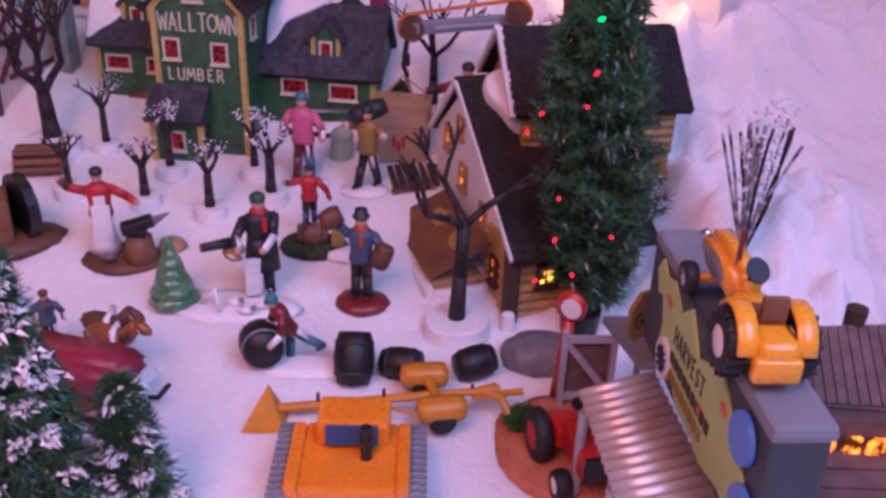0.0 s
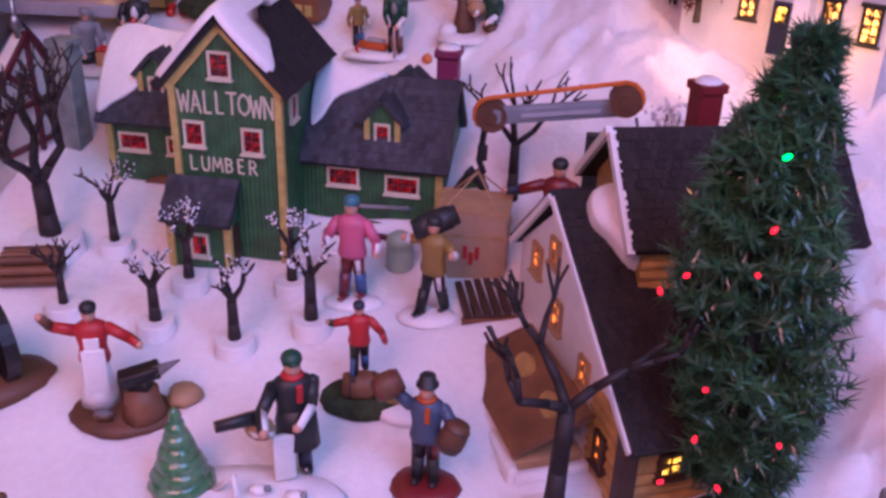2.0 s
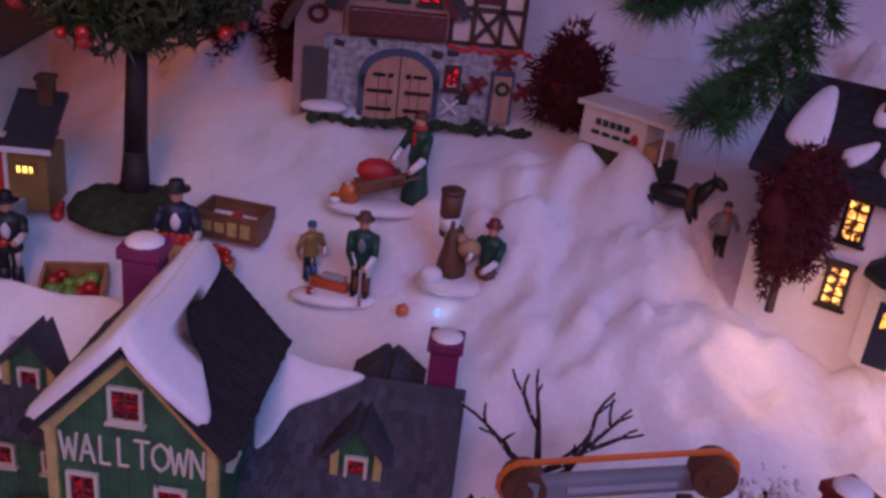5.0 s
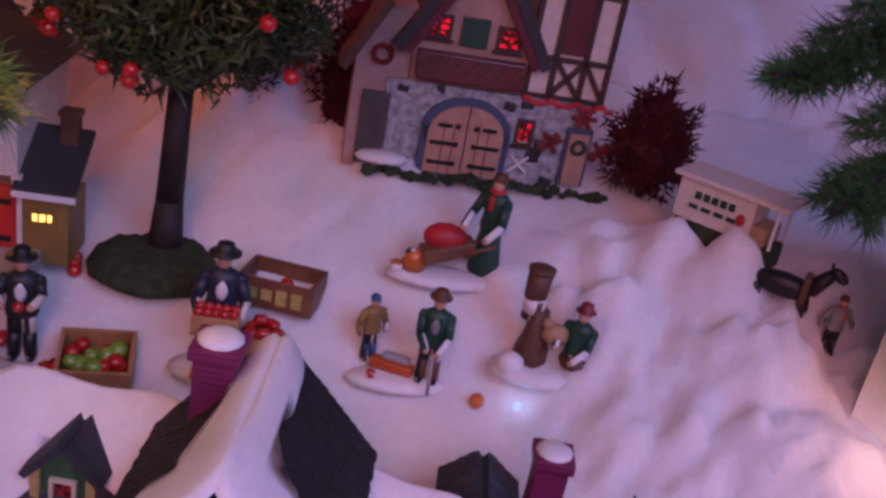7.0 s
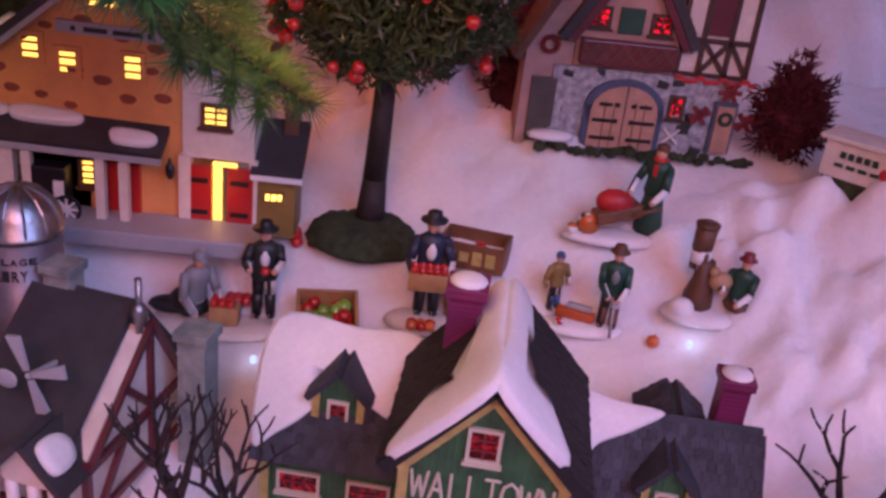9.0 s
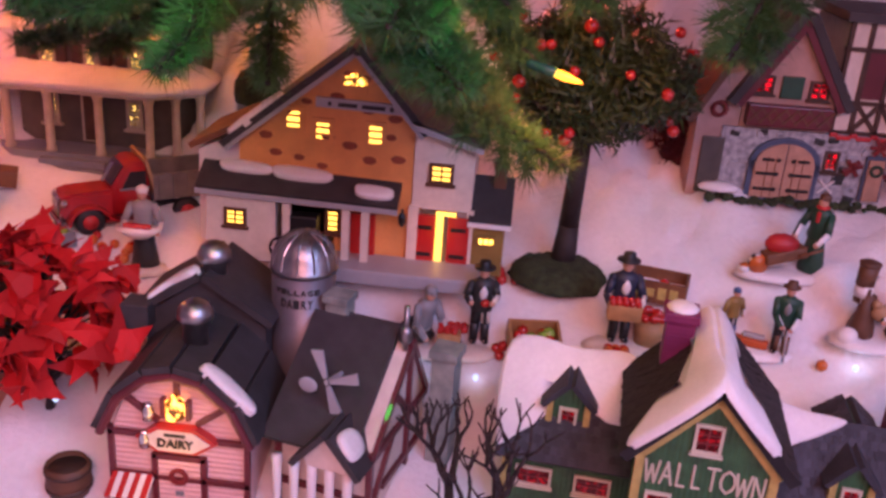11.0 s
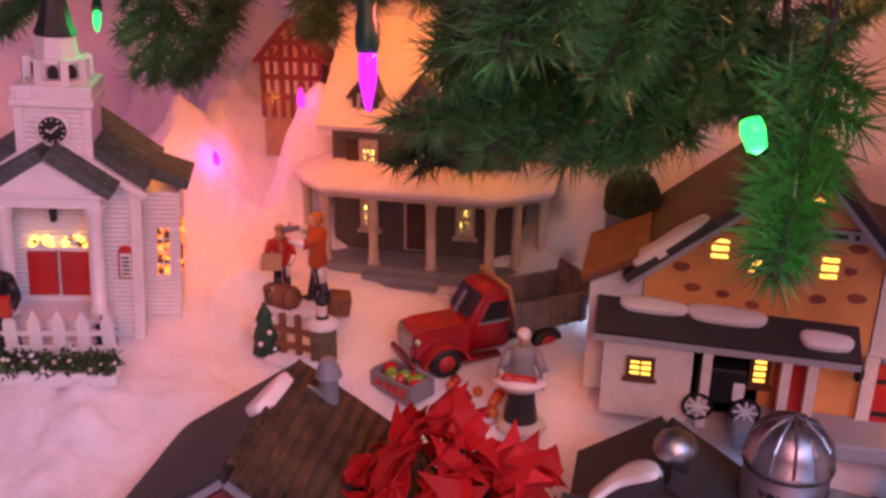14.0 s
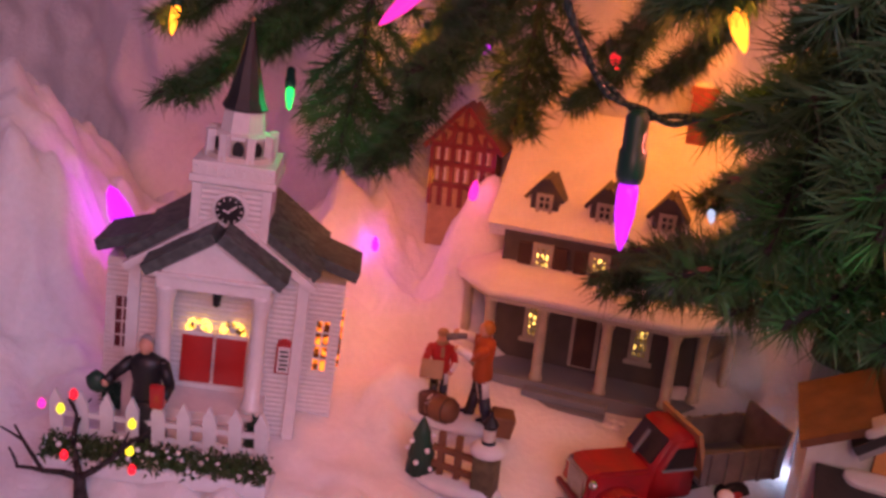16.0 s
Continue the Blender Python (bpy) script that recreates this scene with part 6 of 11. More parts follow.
# ---- stone and timber coach house ----
def coach_house():
    t = thing("coach_house", "stone coach house with plank gate, red-lit windows and half-timbering", "house", (0.008, 0.868, 0.1905), 3)
    t.matrix_basis = pose(0.008, 0.868, 0.1905, 0, 0, 3) @ Matrix.Diagonal((1, 1, 0.95, 1))
    bm = bmnew()
    box(bm, (-0.012, 0.03, 0.0215), (0.100, 0.06, 0.047))
    part("stone_wall", bm, PALESTONE, t)
    rng = random.Random(8)
    for i in range(46):
        x, z = rng.uniform(-0.060, 0.036), rng.uniform(0.0, 0.043)
        bm = bmnew()
        box(bm, (x, 0.0, z), (rng.uniform(0.004, 0.007), 0.0022, rng.uniform(0.003, 0.0045)), pose(0, 0, 0, 0, rng.uniform(-12, 12), 0), bev=0.0007)
        part("stone", bm, LIGHTGREY if i % 3 == 0 else CHARCOAL if i % 3 == 1 else PALESTONE, t)
    bm = bmnew()
    gable_wall(bm, -0.052, 0.004, 0.002, 0.06, 0.045, 0.070, 0.118)
    part("plaster_gable", bm, ROSEPLASTER, t)
    # lower annex with its own sloping roof, dark door and wreath
    bm = bmnew()
    prism(bm, [(-0.078, 0.002, -0.004), (-0.0525, 0.002, -0.004), (-0.0525, 0.002, 0.082), (-0.066, 0.002, 0.078), (-0.078, 0.002, 0.052)], (0, 0.05, 0))
    an = part("annex_wall", bm, ROSEPLASTER, t)
    bm = bmnew()
    slab(bm, (-0.064, -0.003, 0.081), (-0.064, 0.055, 0.081), (-0.082, 0.055, 0.046), (-0.082, -0.003, 0.046), 0.004)
    part("annex_roof", bm, BROWN, an)
    bm = bmnew()
    box(bm, (-0.066, 0.0012, 0.018), (0.014, 0.003, 0.038), bev=0.0006)
    part("annex_door", bm, PORCHWALL, an)
    bm = bmnew()
    for i in range(12):
        a = i * math.pi / 6
        ball(bm, (-0.066 + 0.0042 * math.cos(a), 0.0, 0.056 + 0.0042 * math.sin(a)), 0.0017, sub=1)
    part("annex_wreath", bm, DARKRED, an)
    bm = bmnew()
    box(bm, (0.024, 0.034, 0.080), (0.040, 0.06, 0.075))
    part("timber_wing", bm, CREAMWALL, t)
    for a, b_ in (((0.004, 0.046), (0.044, 0.046)), ((0.004, 0.066), (0.044, 0.066)), ((0.005, 0.045), (0.005, 0.117)), ((0.017, 0.045), (0.017, 0.117)), ((0.032, 0.045), (0.032, 0.117)), ((0.044, 0.045), (0.044, 0.117)),
                  ((0.017, 0.047), (0.032, 0.066)), ((0.032, 0.047), (0.017, 0.066)), ((0.032, 0.066), (0.044, 0.047)), ((0.004, 0.1), (0.044, 0.1))):
        bm = bmnew()
        d = Vector((b_[0] - a[0], 0, b_[1] - a[1]))
        box(bm, ((a[0] + b_[0]) / 2, 0.0035, (a[1] + b_[1]) / 2), (d.length + 0.002, 0.003, 0.0026), pose(0, 0, 0, 0, -math.degrees(math.atan2(d.z, d.x)), 0))
        part("timber", bm, DARKWOOD, t)
    bm = bmnew()
    box(bm, (0.0245, 0.0034, 0.084), (0.012, 0.002, 0.030))
    part("dark_window", bm, MAROON, t)
    roof_pair(t, BLACKROOF, -0.052, 0.004, 0.002, 0.07, 0.070, 0.118, over=0.006, th=0.005)
    for s in (-1, 1):
        bm = bmnew()
        slab(bm, (-0.024, -0.0035, 0.117), (-0.024, -0.001, 0.117), (-0.024 + s * 0.033, -0.001, 0.061), (-0.024 + s * 0.033, -0.0035, 0.061), -0.004)
        part("barge_board", bm, MAROON, t)
    bm = bmnew()
    box(bm, (0.024, 0.034, 0.120), (0.048, 0.068, 0.006))
    part("roof", bm, BLACKROOF, t)
    window(t, -0.0415, 0.002, 0.0735, 0.0105, 0.0105, W_RED, DARKWOOD, 2, 3)
    window(t, -0.0075, 0.002, 0.0720, 0.0105, 0.0105, W_RED, DARKWOOD, 2, 3)
    bm = bmnew()
    box(bm, (-0.0245, 0.001, 0.073), (0.013, 0.003, 0.014))
    part("shutter_door", bm, FIRGREEN, t)
    bm = bmnew()
    box(bm, (-0.024, -0.002, 0.055), (0.052, 0.008, 0.014), bev=0.001)
    part("balcony", bm, MAROON, t)
    for i in range(7):
        for a in (40, -40):
            bm = bmnew()
            box(bm, (-0.0455 + 0.0072 * i, -0.0064, 0.0555), (0.0010, 0.0010, 0.0135), pose(0, 0, 0, 0, a, 0))
            part("lattice_bar", bm, BROWN, t)
    for i in range(11):
        bm = bmnew()
        box(bm, (0.006 + 0.0042 * i, -0.0005, 0.0450 - 0.0022 * math.sin(i * 1.05) ** 2), (0.0046, 0.0026, 0.0028), bev=0.0008)
        part("red_swag", bm, RED, t)
    for a in (45, -45):
        bm = bmnew()
        box(bm, (0.0085, -0.0012, 0.0095), (0.0012, 0.0012, 0.0125), pose(0, 0, 0, 0, a, 0))
        part("cross_brace", bm, WHITEP, t)
    # arched gate with two leaves
    bm = bmnew()
    lathe(bm, (-0.0205, 0.0, 0.0235), [(0.0220, 0), (0.0220, 0.003)], 28, m=pose(0, 0, 0, 90, 0, 0), sy=0.78)
    box(bm, (-0.0205, -0.0015, 0.011), (0.044, 0.003, 0.027))
    part("gate_arch", bm, SLATEBLUE, t)
    for s in (-1, 1):
        bm = bmnew()
        pts = [(-0.0205 + s * 0.0004, -0.004, 0.0)] + [(-0.0205 + s * (0.0004 + 0.0182 * math.sin(a)), -0.004, 0.0220 + 0.0150 * math.cos(a)) for a in (0, 0.3, 0.6, 0.9, 1.2, 1.57)] + [(-0.0205 + s * 0.0186, -0.004, 0.0)]
        prism(bm, pts, (0, 0.003, 0))
        lf = part("gate_leaf", bm, ROSEWOOD, t, "tan plank gate leaf with black hinges")
        for z in (0.006, 0.0165, 0.026):
            bm = bmnew()
            box(bm, (-0.0205 + s * 0.0110, -0.0048, z), (0.0125 if z < 0.02 else 0.007, 0.0012, 0.0017))
            ball(bm, (-0.0205 + s * 0.0045, -0.0048, z), (0.0016, 0.0008, 0.0016), sub=1)
            part("hinge", bm, BLACKPAINT, lf)
        for k in (0.006, 0.011):
            bm = bmnew()
            box(bm, (-0.0205 + s * k, -0.0042, 0.014), (0.0005, 0.0008, 0.028))
            part("plank_joint", bm, WOOD, lf)
    window(t, 0.0085, 0.0, 0.0265, 0.0075, 0.0125, W_RED, DARKWOOD, 2, 3)
    bm = bmnew()
    box(bm, (0.0360, -0.001, 0.0175), (0.0130, 0.003, 0.031))
    part("door_frame", bm, SLATEBLUE, t)
    bm = bmnew()
    box(bm, (0.0360, -0.0028, 0.0165), (0.0098, 0.002, 0.028))
    part("door", bm, ROSEWOOD, t)
    bm = bmnew()
    for i in range(12):
        a = i * math.pi / 6
        ball(bm, (0.0360 + 0.0032 * math.cos(a), -0.0048, 0.0235 + 0.0032 * math.sin(a)), 0.0013, sub=1)
    part("wreath", bm, FIRGREEN, t)
    for x, z in ((0.0215, 0.024), (0.0475, 0.022), (0.036, 0.039)):
        bm = bmnew()
        for a in (35, -35, 90 if z > 0.03 else 70):
            box(bm, (x, -0.003, z), (0.0028, 0.0016, 0.013), pose(0, 0, 0, 0, a, 0), bev=0.0005)
        ball(bm, (x, -0.004, z + 0.003), 0.0016, sub=1)
        part("red_bow", bm, DARKRED, t)
    bm = bmnew()
    lathe(bm, (-0.0600, -0.008, 0.004), [(0.010, 0), (0.011, 0.002), (0.009, 0.004), (0.002, 0.005)], 16, sx=1.2, sy=0.6)
    part("trough", bm, SNOWP, t, "snow-filled trough", smooth=True)
    bm = bmnew()
    for i in range(34):
        ball(bm, (-0.066 + 0.0036 * i, -0.010 + rng.uniform(-0.003, 0.003), -0.002 + rng.uniform(0, 0.003)), rng.uniform(0.002, 0.004), sub=1)
    part("hedge", bm, MOSS, t)


coach_house()


# ---- white house with tall lit windows ----
def white_house():
    t = thing("white_house", "white house with tall glowing windows and black snowy roof", "house", (0.169, 0.7205, 0.144), -36)
    t.matrix_basis = pose(0.169, 0.7205, 0.144, 0, 0, -36) @ Matrix.Diagonal((0.93, 0.93, 0.93, 1))
    bm = bmnew()
    gable_wall_x(bm, -0.028, 0.095, 0.0, 0.065, -0.006, 0.092, 0.122)
    part("wall", bm, WHITEP, t)
    roof_pair(t, NIGHTROOF, -0.028, 0.095, 0.0, 0.065, 0.092, 0.122, over=0.007, th=0.005, axis="x")
    bm = bmnew()
    box(bm, (0.0335, -0.006, 0.0885), (0.136, 0.003, 0.004))
    part("eave_board", bm, LIGHTGREY, t)
    for x, z in ((0.014, 0.0745), (0.037, 0.0745), (0.060, 0.0745), (0.083, 0.0745), (0.014, 0.0425), (0.063, 0.0405), (0.085, 0.0405)):
        window(t, x, 0.0, z, 0.0095, 0.0195, W_HOT, BLACKPAINT, 2, 4)
        bm = bmnew()
        box(bm, (x, -0.002, z + 0.0112), (0.0135, 0.003, 0.0022))
        part("lintel", bm, BLACKPAINT, t)
    # hexagonal porch
    bm = bmnew()
    prism(bm, [(0.026, 0, -0.004), (0.026, -0.010, -0.004), (0.033, -0.017, -0.004), (0.043, -0.017, -0.004), (0.050, -0.010, -0.004), (0.050, 0, -0.004)], (0, 0, 0.040))
    pc = part("porch", bm, WHITEP, t)
    bm = bmnew()
    box(bm, (0.038, -0.0175, 0.014), (0.0105, 0.002, 0.030))
    dr = part("door", bm, NAVY, pc)
    bm = bmnew()
    box(bm, (0.038, -0.0188, 0.022), (0.005, 0.0012, 0.008))
    part("door_light", bm, W_AMBER, dr)
    bm = bmnew()
    lo = [(0.022, 0.002), (0.022, -0.012), (0.031, -0.021), (0.045, -0.021), (0.054, -0.012), (0.054, 0.002)]
    a = [bm.verts.new((x, y, 0.036)) for x, y in lo]
    b_ = [bm.verts.new((x, y, 0.039)) for x, y in lo]
    top = bm.verts.new((0.038, -0.002, 0.050))
    bm.faces.new(list(reversed(a)))
    for i in range(6):
        j = (i + 1) % 6
        bm.faces.new((a[i], a[j], b_[j], b_[i]))
        bm.faces.new((b_[i], b_[j], top))
    part("porch_roof", bm, NIGHTROOF, pc)
    pc.matrix_basis = pose(0.003, 0, 0.020)
    n = (0, -0.735, -0.678)
    for pts in ([(-0.026, 0.030), (-0.020, 0.010), (-0.013, 0.008), (-0.008, 0.034), (-0.010, 0.042), (-0.024, 0.040)],
                [(0.006, 0.012), (0.010, 0.008), (0.017, 0.009), (0.014, 0.020), (0.007, 0.021)],
                [(0.000, 0.040), (0.006, 0.034), (0.013, 0.030), (0.012, 0.038), (0.006, 0.045)],
                [(0.018, 0.034), (0.024, 0.018), (0.034, 0.012), (0.046, 0.016), (0.050, 0.034), (0.046, 0.047), (0.028, 0.047), (0.018, 0.044)]):
        snow_patch(t, (0.0, 0.0325, 0.1265), (1, 0, 0), n, pts, th=0.004)
    chimney(t, 0.013, 0.022, 0.10, 0.138, 0.0080, DARKWOOD)
    chimney(t, 0.062, 0.030, 0.11, 0.150, 0.0090, DARKWOOD)


white_house()


# ---- figurines: each one plain painted mesh ----
class Paint:
    """Collects the paints of a figurine and gives each its slot."""

    def __init__(self):
        self.mats = []

    def __call__(self, m):
        if m not in self.mats:
            self.mats.append(m)
        return self.mats.index(m)


def doll_body(bm, P, h, at=(0, 0, 0), rz=0.0, coat=NAVY, legs=CHARCOAL, shoes=BLACKPAINT, hat=None, brim=0.0, hair=BROWN, apron=None, scarf=None, skirt=None,
              arm_l=(-0.26, -0.05, 0.50), arm_r=(0.26, -0.05, 0.50), stride=0.0, lean=0.0, sleeve=None, shirt=None, kneel=False, slim=1.0):
    out, bm = bm, bmnew()
    k = 0.25 if kneel else 0.0
    if skirt:
        lathe(bm, (0, 0, 0), [(0.19, 0.0), (0.17, 0.12), (0.13, 0.36), (0.10, 0.50)], 14, P(skirt), sy=0.85)
    elif kneel:
        ball(bm, (0, 0.06, 0.10), (0.20, 0.24, 0.10), P(legs))
        rod(bm, (0.1, -0.1, 0.08), (0.1, 0.25, 0.06), 0.07, 0.05, 8, P(legs))
    else:
        for s in (-1, 1):
            y = s * stride
            rod(bm, (s * 0.075, y, 0.03), (s * 0.065, y * 0.4, 0.26), 0.055, 0.062, 9, P(legs))
            rod(bm, (s * 0.065, y * 0.4, 0.26), (s * 0.055, 0, 0.50), 0.062, 0.078, 9, P(legs))
            ball(bm, (s * 0.08, y - 0.035, 0.028), (0.045, 0.085, 0.03), P(shoes), 2)
    lathe(bm, (0, 0, -k), [(0.135, 0.42), (0.150, 0.46), (0.125, 0.58), (0.155, 0.72), (0.145, 0.78), (0.06, 0.83)], 14, P(coat), sx=slim, sy=0.72 * slim)
    if shirt:
        ball(bm, (0, -0.085, 0.67 - k), (0.055, 0.04, 0.10), P(shirt))
    if apron:
        box(bm, (0, -0.115, 0.36 - k), (0.22, 0.04, 0.46), mi=P(apron), bev=0.012)
        box(bm, (0, -0.108, 0.62 - k), (0.14, 0.03, 0.16), mi=P(apron), bev=0.01)
    for s, a in ((-1, arm_l), (1, arm_r)):
        sh = Vector((s * 0.15 * slim, 0, 0.74 - k))
        hd = Vector(a) - Vector((0, 0, k))
        el = (sh + hd) / 2 + Vector((s * 0.05, 0.03, -0.04))
        rod(bm, sh, el, 0.058, 0.050, 8, P(sleeve or coat))
        rod(bm, el, hd, 0.050, 0.040, 8, P(sleeve or coat))
        ball(bm, el, 0.050, P(sleeve or coat), 1)
        ball(bm, sh, 0.060, P(sleeve or coat), 1)
        ball(bm, hd, 0.042, P(SKIN), 1)
    ball(bm, (0, -0.012, 0.895 - k), (0.066, 0.070, 0.080), P(SKIN))
    ball(bm, (0, 0.014, 0.915 - k), (0.070, 0.072, 0.075), P(hair))
    if scarf:
        lathe(bm, (0, -0.005, 0.80 - k), [(0.075, 0), (0.092, 0.02), (0.075, 0.045)], 12, P(scarf))
        box(bm, (0.03, -0.11, 0.72 - k), (0.05, 0.03, 0.14), mi=P(scarf), bev=0.008)
    if hat:
        if brim:
            lathe(bm, (0, 0, 0.945 - k), [(brim, 0), (brim, 0.012), (0.078, 0.020), (0.072, 0.085), (0.03, 0.10)], 14, P(hat))
        else:
            ball(bm, (0, 0.004, 0.945 - k), (0.082, 0.086, 0.062), P(hat))
            ball(bm, (0, -0.065, 0.935 - k), (0.055, 0.045, 0.014), P(hat), 1)
    m = Matrix.Translation(at) @ pose(0, 0, 0, lean, 0, rz) @ Matrix.Diagonal((h * 0.86, h * 0.86, h * 0.95, 1))
    for v in bm.verts:
        v.co = m @ v.co
    join(out, bm)


def pad(bm, P, m, rx, ry, h=0.004, at=(0, 0), wob=0.03):
    lathe(bm, (at[0], at[1], -0.002), [(1.0, 0), (1.02, h * 0.6), (0.92, h + 0.001), (0.5, h + 0.002)], 22, P(m), sx=rx, sy=ry, wob=wob)


def stand(name, label, x, y, build, rz=0.0, dz=0.0, category="figurine", size=1.0):
    bm, P = bmnew(), Paint()
    build(bm, P)
    bmesh.ops.scale(bm, vec=(size, size, size), verts=bm.verts)
    return solid(name, bm, P.mats, label, category, (x, y, surface_z(x, y) + dz), rz, smooth=True)


def barrel(bm, P, c, r, l, m, axis, hoop=None):
    q = Vector(axis).to_track_quat("Z", "Y").to_matrix().to_4x4()
    lathe(bm, c, [(r * 0.78, -l / 2), (r * 0.94, -l / 4), (r, 0), (r * 0.94, l / 4), (r * 0.78, l / 2)], 16, P(m), m=q)
    for z in (-0.3, 0.3):
        lathe(bm, c, [(r * 0.95, z * l - l * 0.03), (r * 0.96, z * l + l * 0.03)], 16, P(hoop or m), m=q)


def smith(bm, P):
    pad(bm, P, BROWN, 0.027, 0.019, 0.004)
    doll_body(bm, P, 0.060, (-0.012, 0.003, 0.004), 18, coat=RED, legs=WHITEP, apron=WHITEP, hat=CHARCOAL, hair=CHARCOAL, arm_l=(-0.42, -0.05, 0.92), arm_r=(0.42, -0.12, 0.60), skirt=WHITEP)
    lathe(bm, (0.012, -0.004, 0.003), [(0.011, 0), (0.009, 0.008), (0.008, 0.016)], 12, P(WOOD), wob=0.04)
    box(bm, (0.012, -0.004, 0.021), (0.010, 0.008, 0.006), mi=P(BLACKPAINT), bev=0.001)
    box(bm, (0.012, -0.004, 0.0265), (0.020, 0.010, 0.006), pose(0, 0, 0, 0, -12, 20), mi=P(BLACKPAINT), bev=0.001)
    rod(bm, (0.020, -0.003, 0.028), (0.031, 0.001, 0.033), 0.0035, 0.0006, 8, P(BLACKPAINT))
    ball(bm, (-0.005, -0.012, 0.007), (0.006, 0.004, 0.003), P(GREYSTONE), 1)


def fiddler(bm, P):
    pad(bm, P, SNOWP, 0.036, 0.016, 0.004, (-0.014, -0.012))
    doll_body(bm, P, 0.062, (0, 0, 0.004), 24, coat=CHARCOAL, legs=NAVY, hat=FIRGREEN, hair=CHARCOAL, scarf=RED, arm_l=(-0.30, -0.42, 0.66), arm_r=(-0.02, -0.22, 0.52))
    lathe(bm, (0.001, 0, 0.019), [(0.0096, 0), (0.0088, 0.010), (0.0080, 0.018)], 14, P(CHARCOAL), sy=0.8)
    box(bm, (-0.003, -0.0076, 0.017), (0.009, 0.003, 0.022), pose(0, 0, 0, 0, 0, 24), mi=P(WHITEP), bev=0.001)
    rod(bm, (-0.012, -0.013, 0.040), (-0.026, -0.021, 0.040), 0.0030, 0.0024, 8, P(CHARCOAL))
    ball(bm, (-0.011, -0.012, 0.034), (0.0065, 0.0035, 0.0060), P(TAN))
    rod(bm, (-0.030, -0.016, 0.005), (-0.020, -0.020, 0.016), 0.0013, 0.0009, 6, P(SNOWP))
    rod(bm, (-0.018, -0.024, 0.005), (-0.021, -0.020, 0.016), 0.0013, 0.0009, 6, P(SNOWP))
    for x, y in ((-0.012, -0.016), (-0.004, -0.024), (0.003, -0.018)):
        ball(bm, (x, y, 0.006), (0.0048, 0.003, 0.0026), P(SNOWP), 1)
        ball(bm, (x + 0.004, y - 0.001, 0.008), 0.0018, P(GREYCLOTH), 1)


def barrel_man(bm, P):
    pad(bm, P, DARKRED, 0.0165, 0.0135, 0.004)
    doll_body(bm, P, 0.060, (0, 0, 0.004), -8, coat=SLATEBLUE, legs=CHARCOAL, hat=CHARCOAL, brim=0.10, scarf=ORANGECLOTH, hair=ORANGECLOTH, arm_l=(-0.30, -0.02, 0.98), arm_r=(0.24, -0.14, 0.58))
    barrel(bm, P, (-0.0175, 0.0, 0.056), 0.0065, 0.013, BROWN, (1, 0.3, 0.5), DARKRED)
    barrel(bm, P, (0.0125, -0.007, 0.036), 0.0065, 0.014, BROWN, (0.4, 0.2, 1), DARKWOOD)


def jumper(bm, P):
    pad(bm, P, MOSS, 0.022, 0.014, 0.006)
    pad(bm, P, SNOWP, 0.014, 0.008, 0.004, (0.022, -0.008))
    barrel(bm, P, (0.0, -0.002, 0.011), 0.0075, 0.019, WOOD, (1, 0.1, 0), DARKWOOD)
    doll_body(bm, P, 0.043, (-0.002, 0.002, 0.015), 10, coat=RED, legs=BLUE, hat=NAVY, arm_l=(-0.40, 0.02, 0.72), arm_r=(0.34, 0.02, 0.42), stride=0.14)
    box(bm, (0.016, -0.004, 0.010), (0.008, 0.008, 0.010), mi=P(OCHRE), bev=0.001)


def roller(bm, P):
    pad(bm, P, SNOWP, 0.030, 0.011, 0.003, (0.004, -0.004))
    doll_body(bm, P, 0.050, (0.006, 0.004, 0.003), -62, coat=DARKRED, legs=CAPBLUE, shoes=FIRGREEN, hat=CAPBLUE, hair=CAPBLUE, arm_l=(-0.20, -0.34, 0.46), arm_r=(0.16, -0.34, 0.50), stride=0.22, lean=26)
    barrel(bm, P, (-0.018, -0.003, 0.0135), 0.0125, 0.022, BARRELBLACK, (0.35, -1, 0.12), GREYPAINT)


def pink_man(bm, P):
    pad(bm, P, SNOWP, 0.016, 0.009, 0.003)
    doll_body(bm, P, 0.062, (0, 0, 0.003), -12, coat=PINK, legs=BLUE, shoes=DARKRED, hat=CAPBLUE, arm_l=(-0.24, -0.10, 0.52), arm_r=(0.26, -0.06, 0.50), stride=0.05)


def carrier(bm, P):
    pad(bm, P, SNOWP, 0.015, 0.009, 0.003)
    doll_body(bm, P, 0.054, (0.002, 0, 0.003), -30, coat=OCHRE, legs=CHARCOAL, hat=CHARCOAL, hair=CHARCOAL, arm_l=(-0.30, -0.10, 0.74), arm_r=(0.28, -0.10, 0.70), stride=0.12)
    barrel(bm, P, (0.002, 0.004, 0.049), 0.006, 0.022, CHARCOAL, (1, 0.3, 0.35))


def worker(bm, P):
    doll_body(bm, P, 0.060, (0, 0, 0), -10, coat=DARKRED, legs=NAVY, hat=CHARCOAL, arm_l=(-0.50, -0.05, 0.66), arm_r=(0.2, -0.1, 0.5))


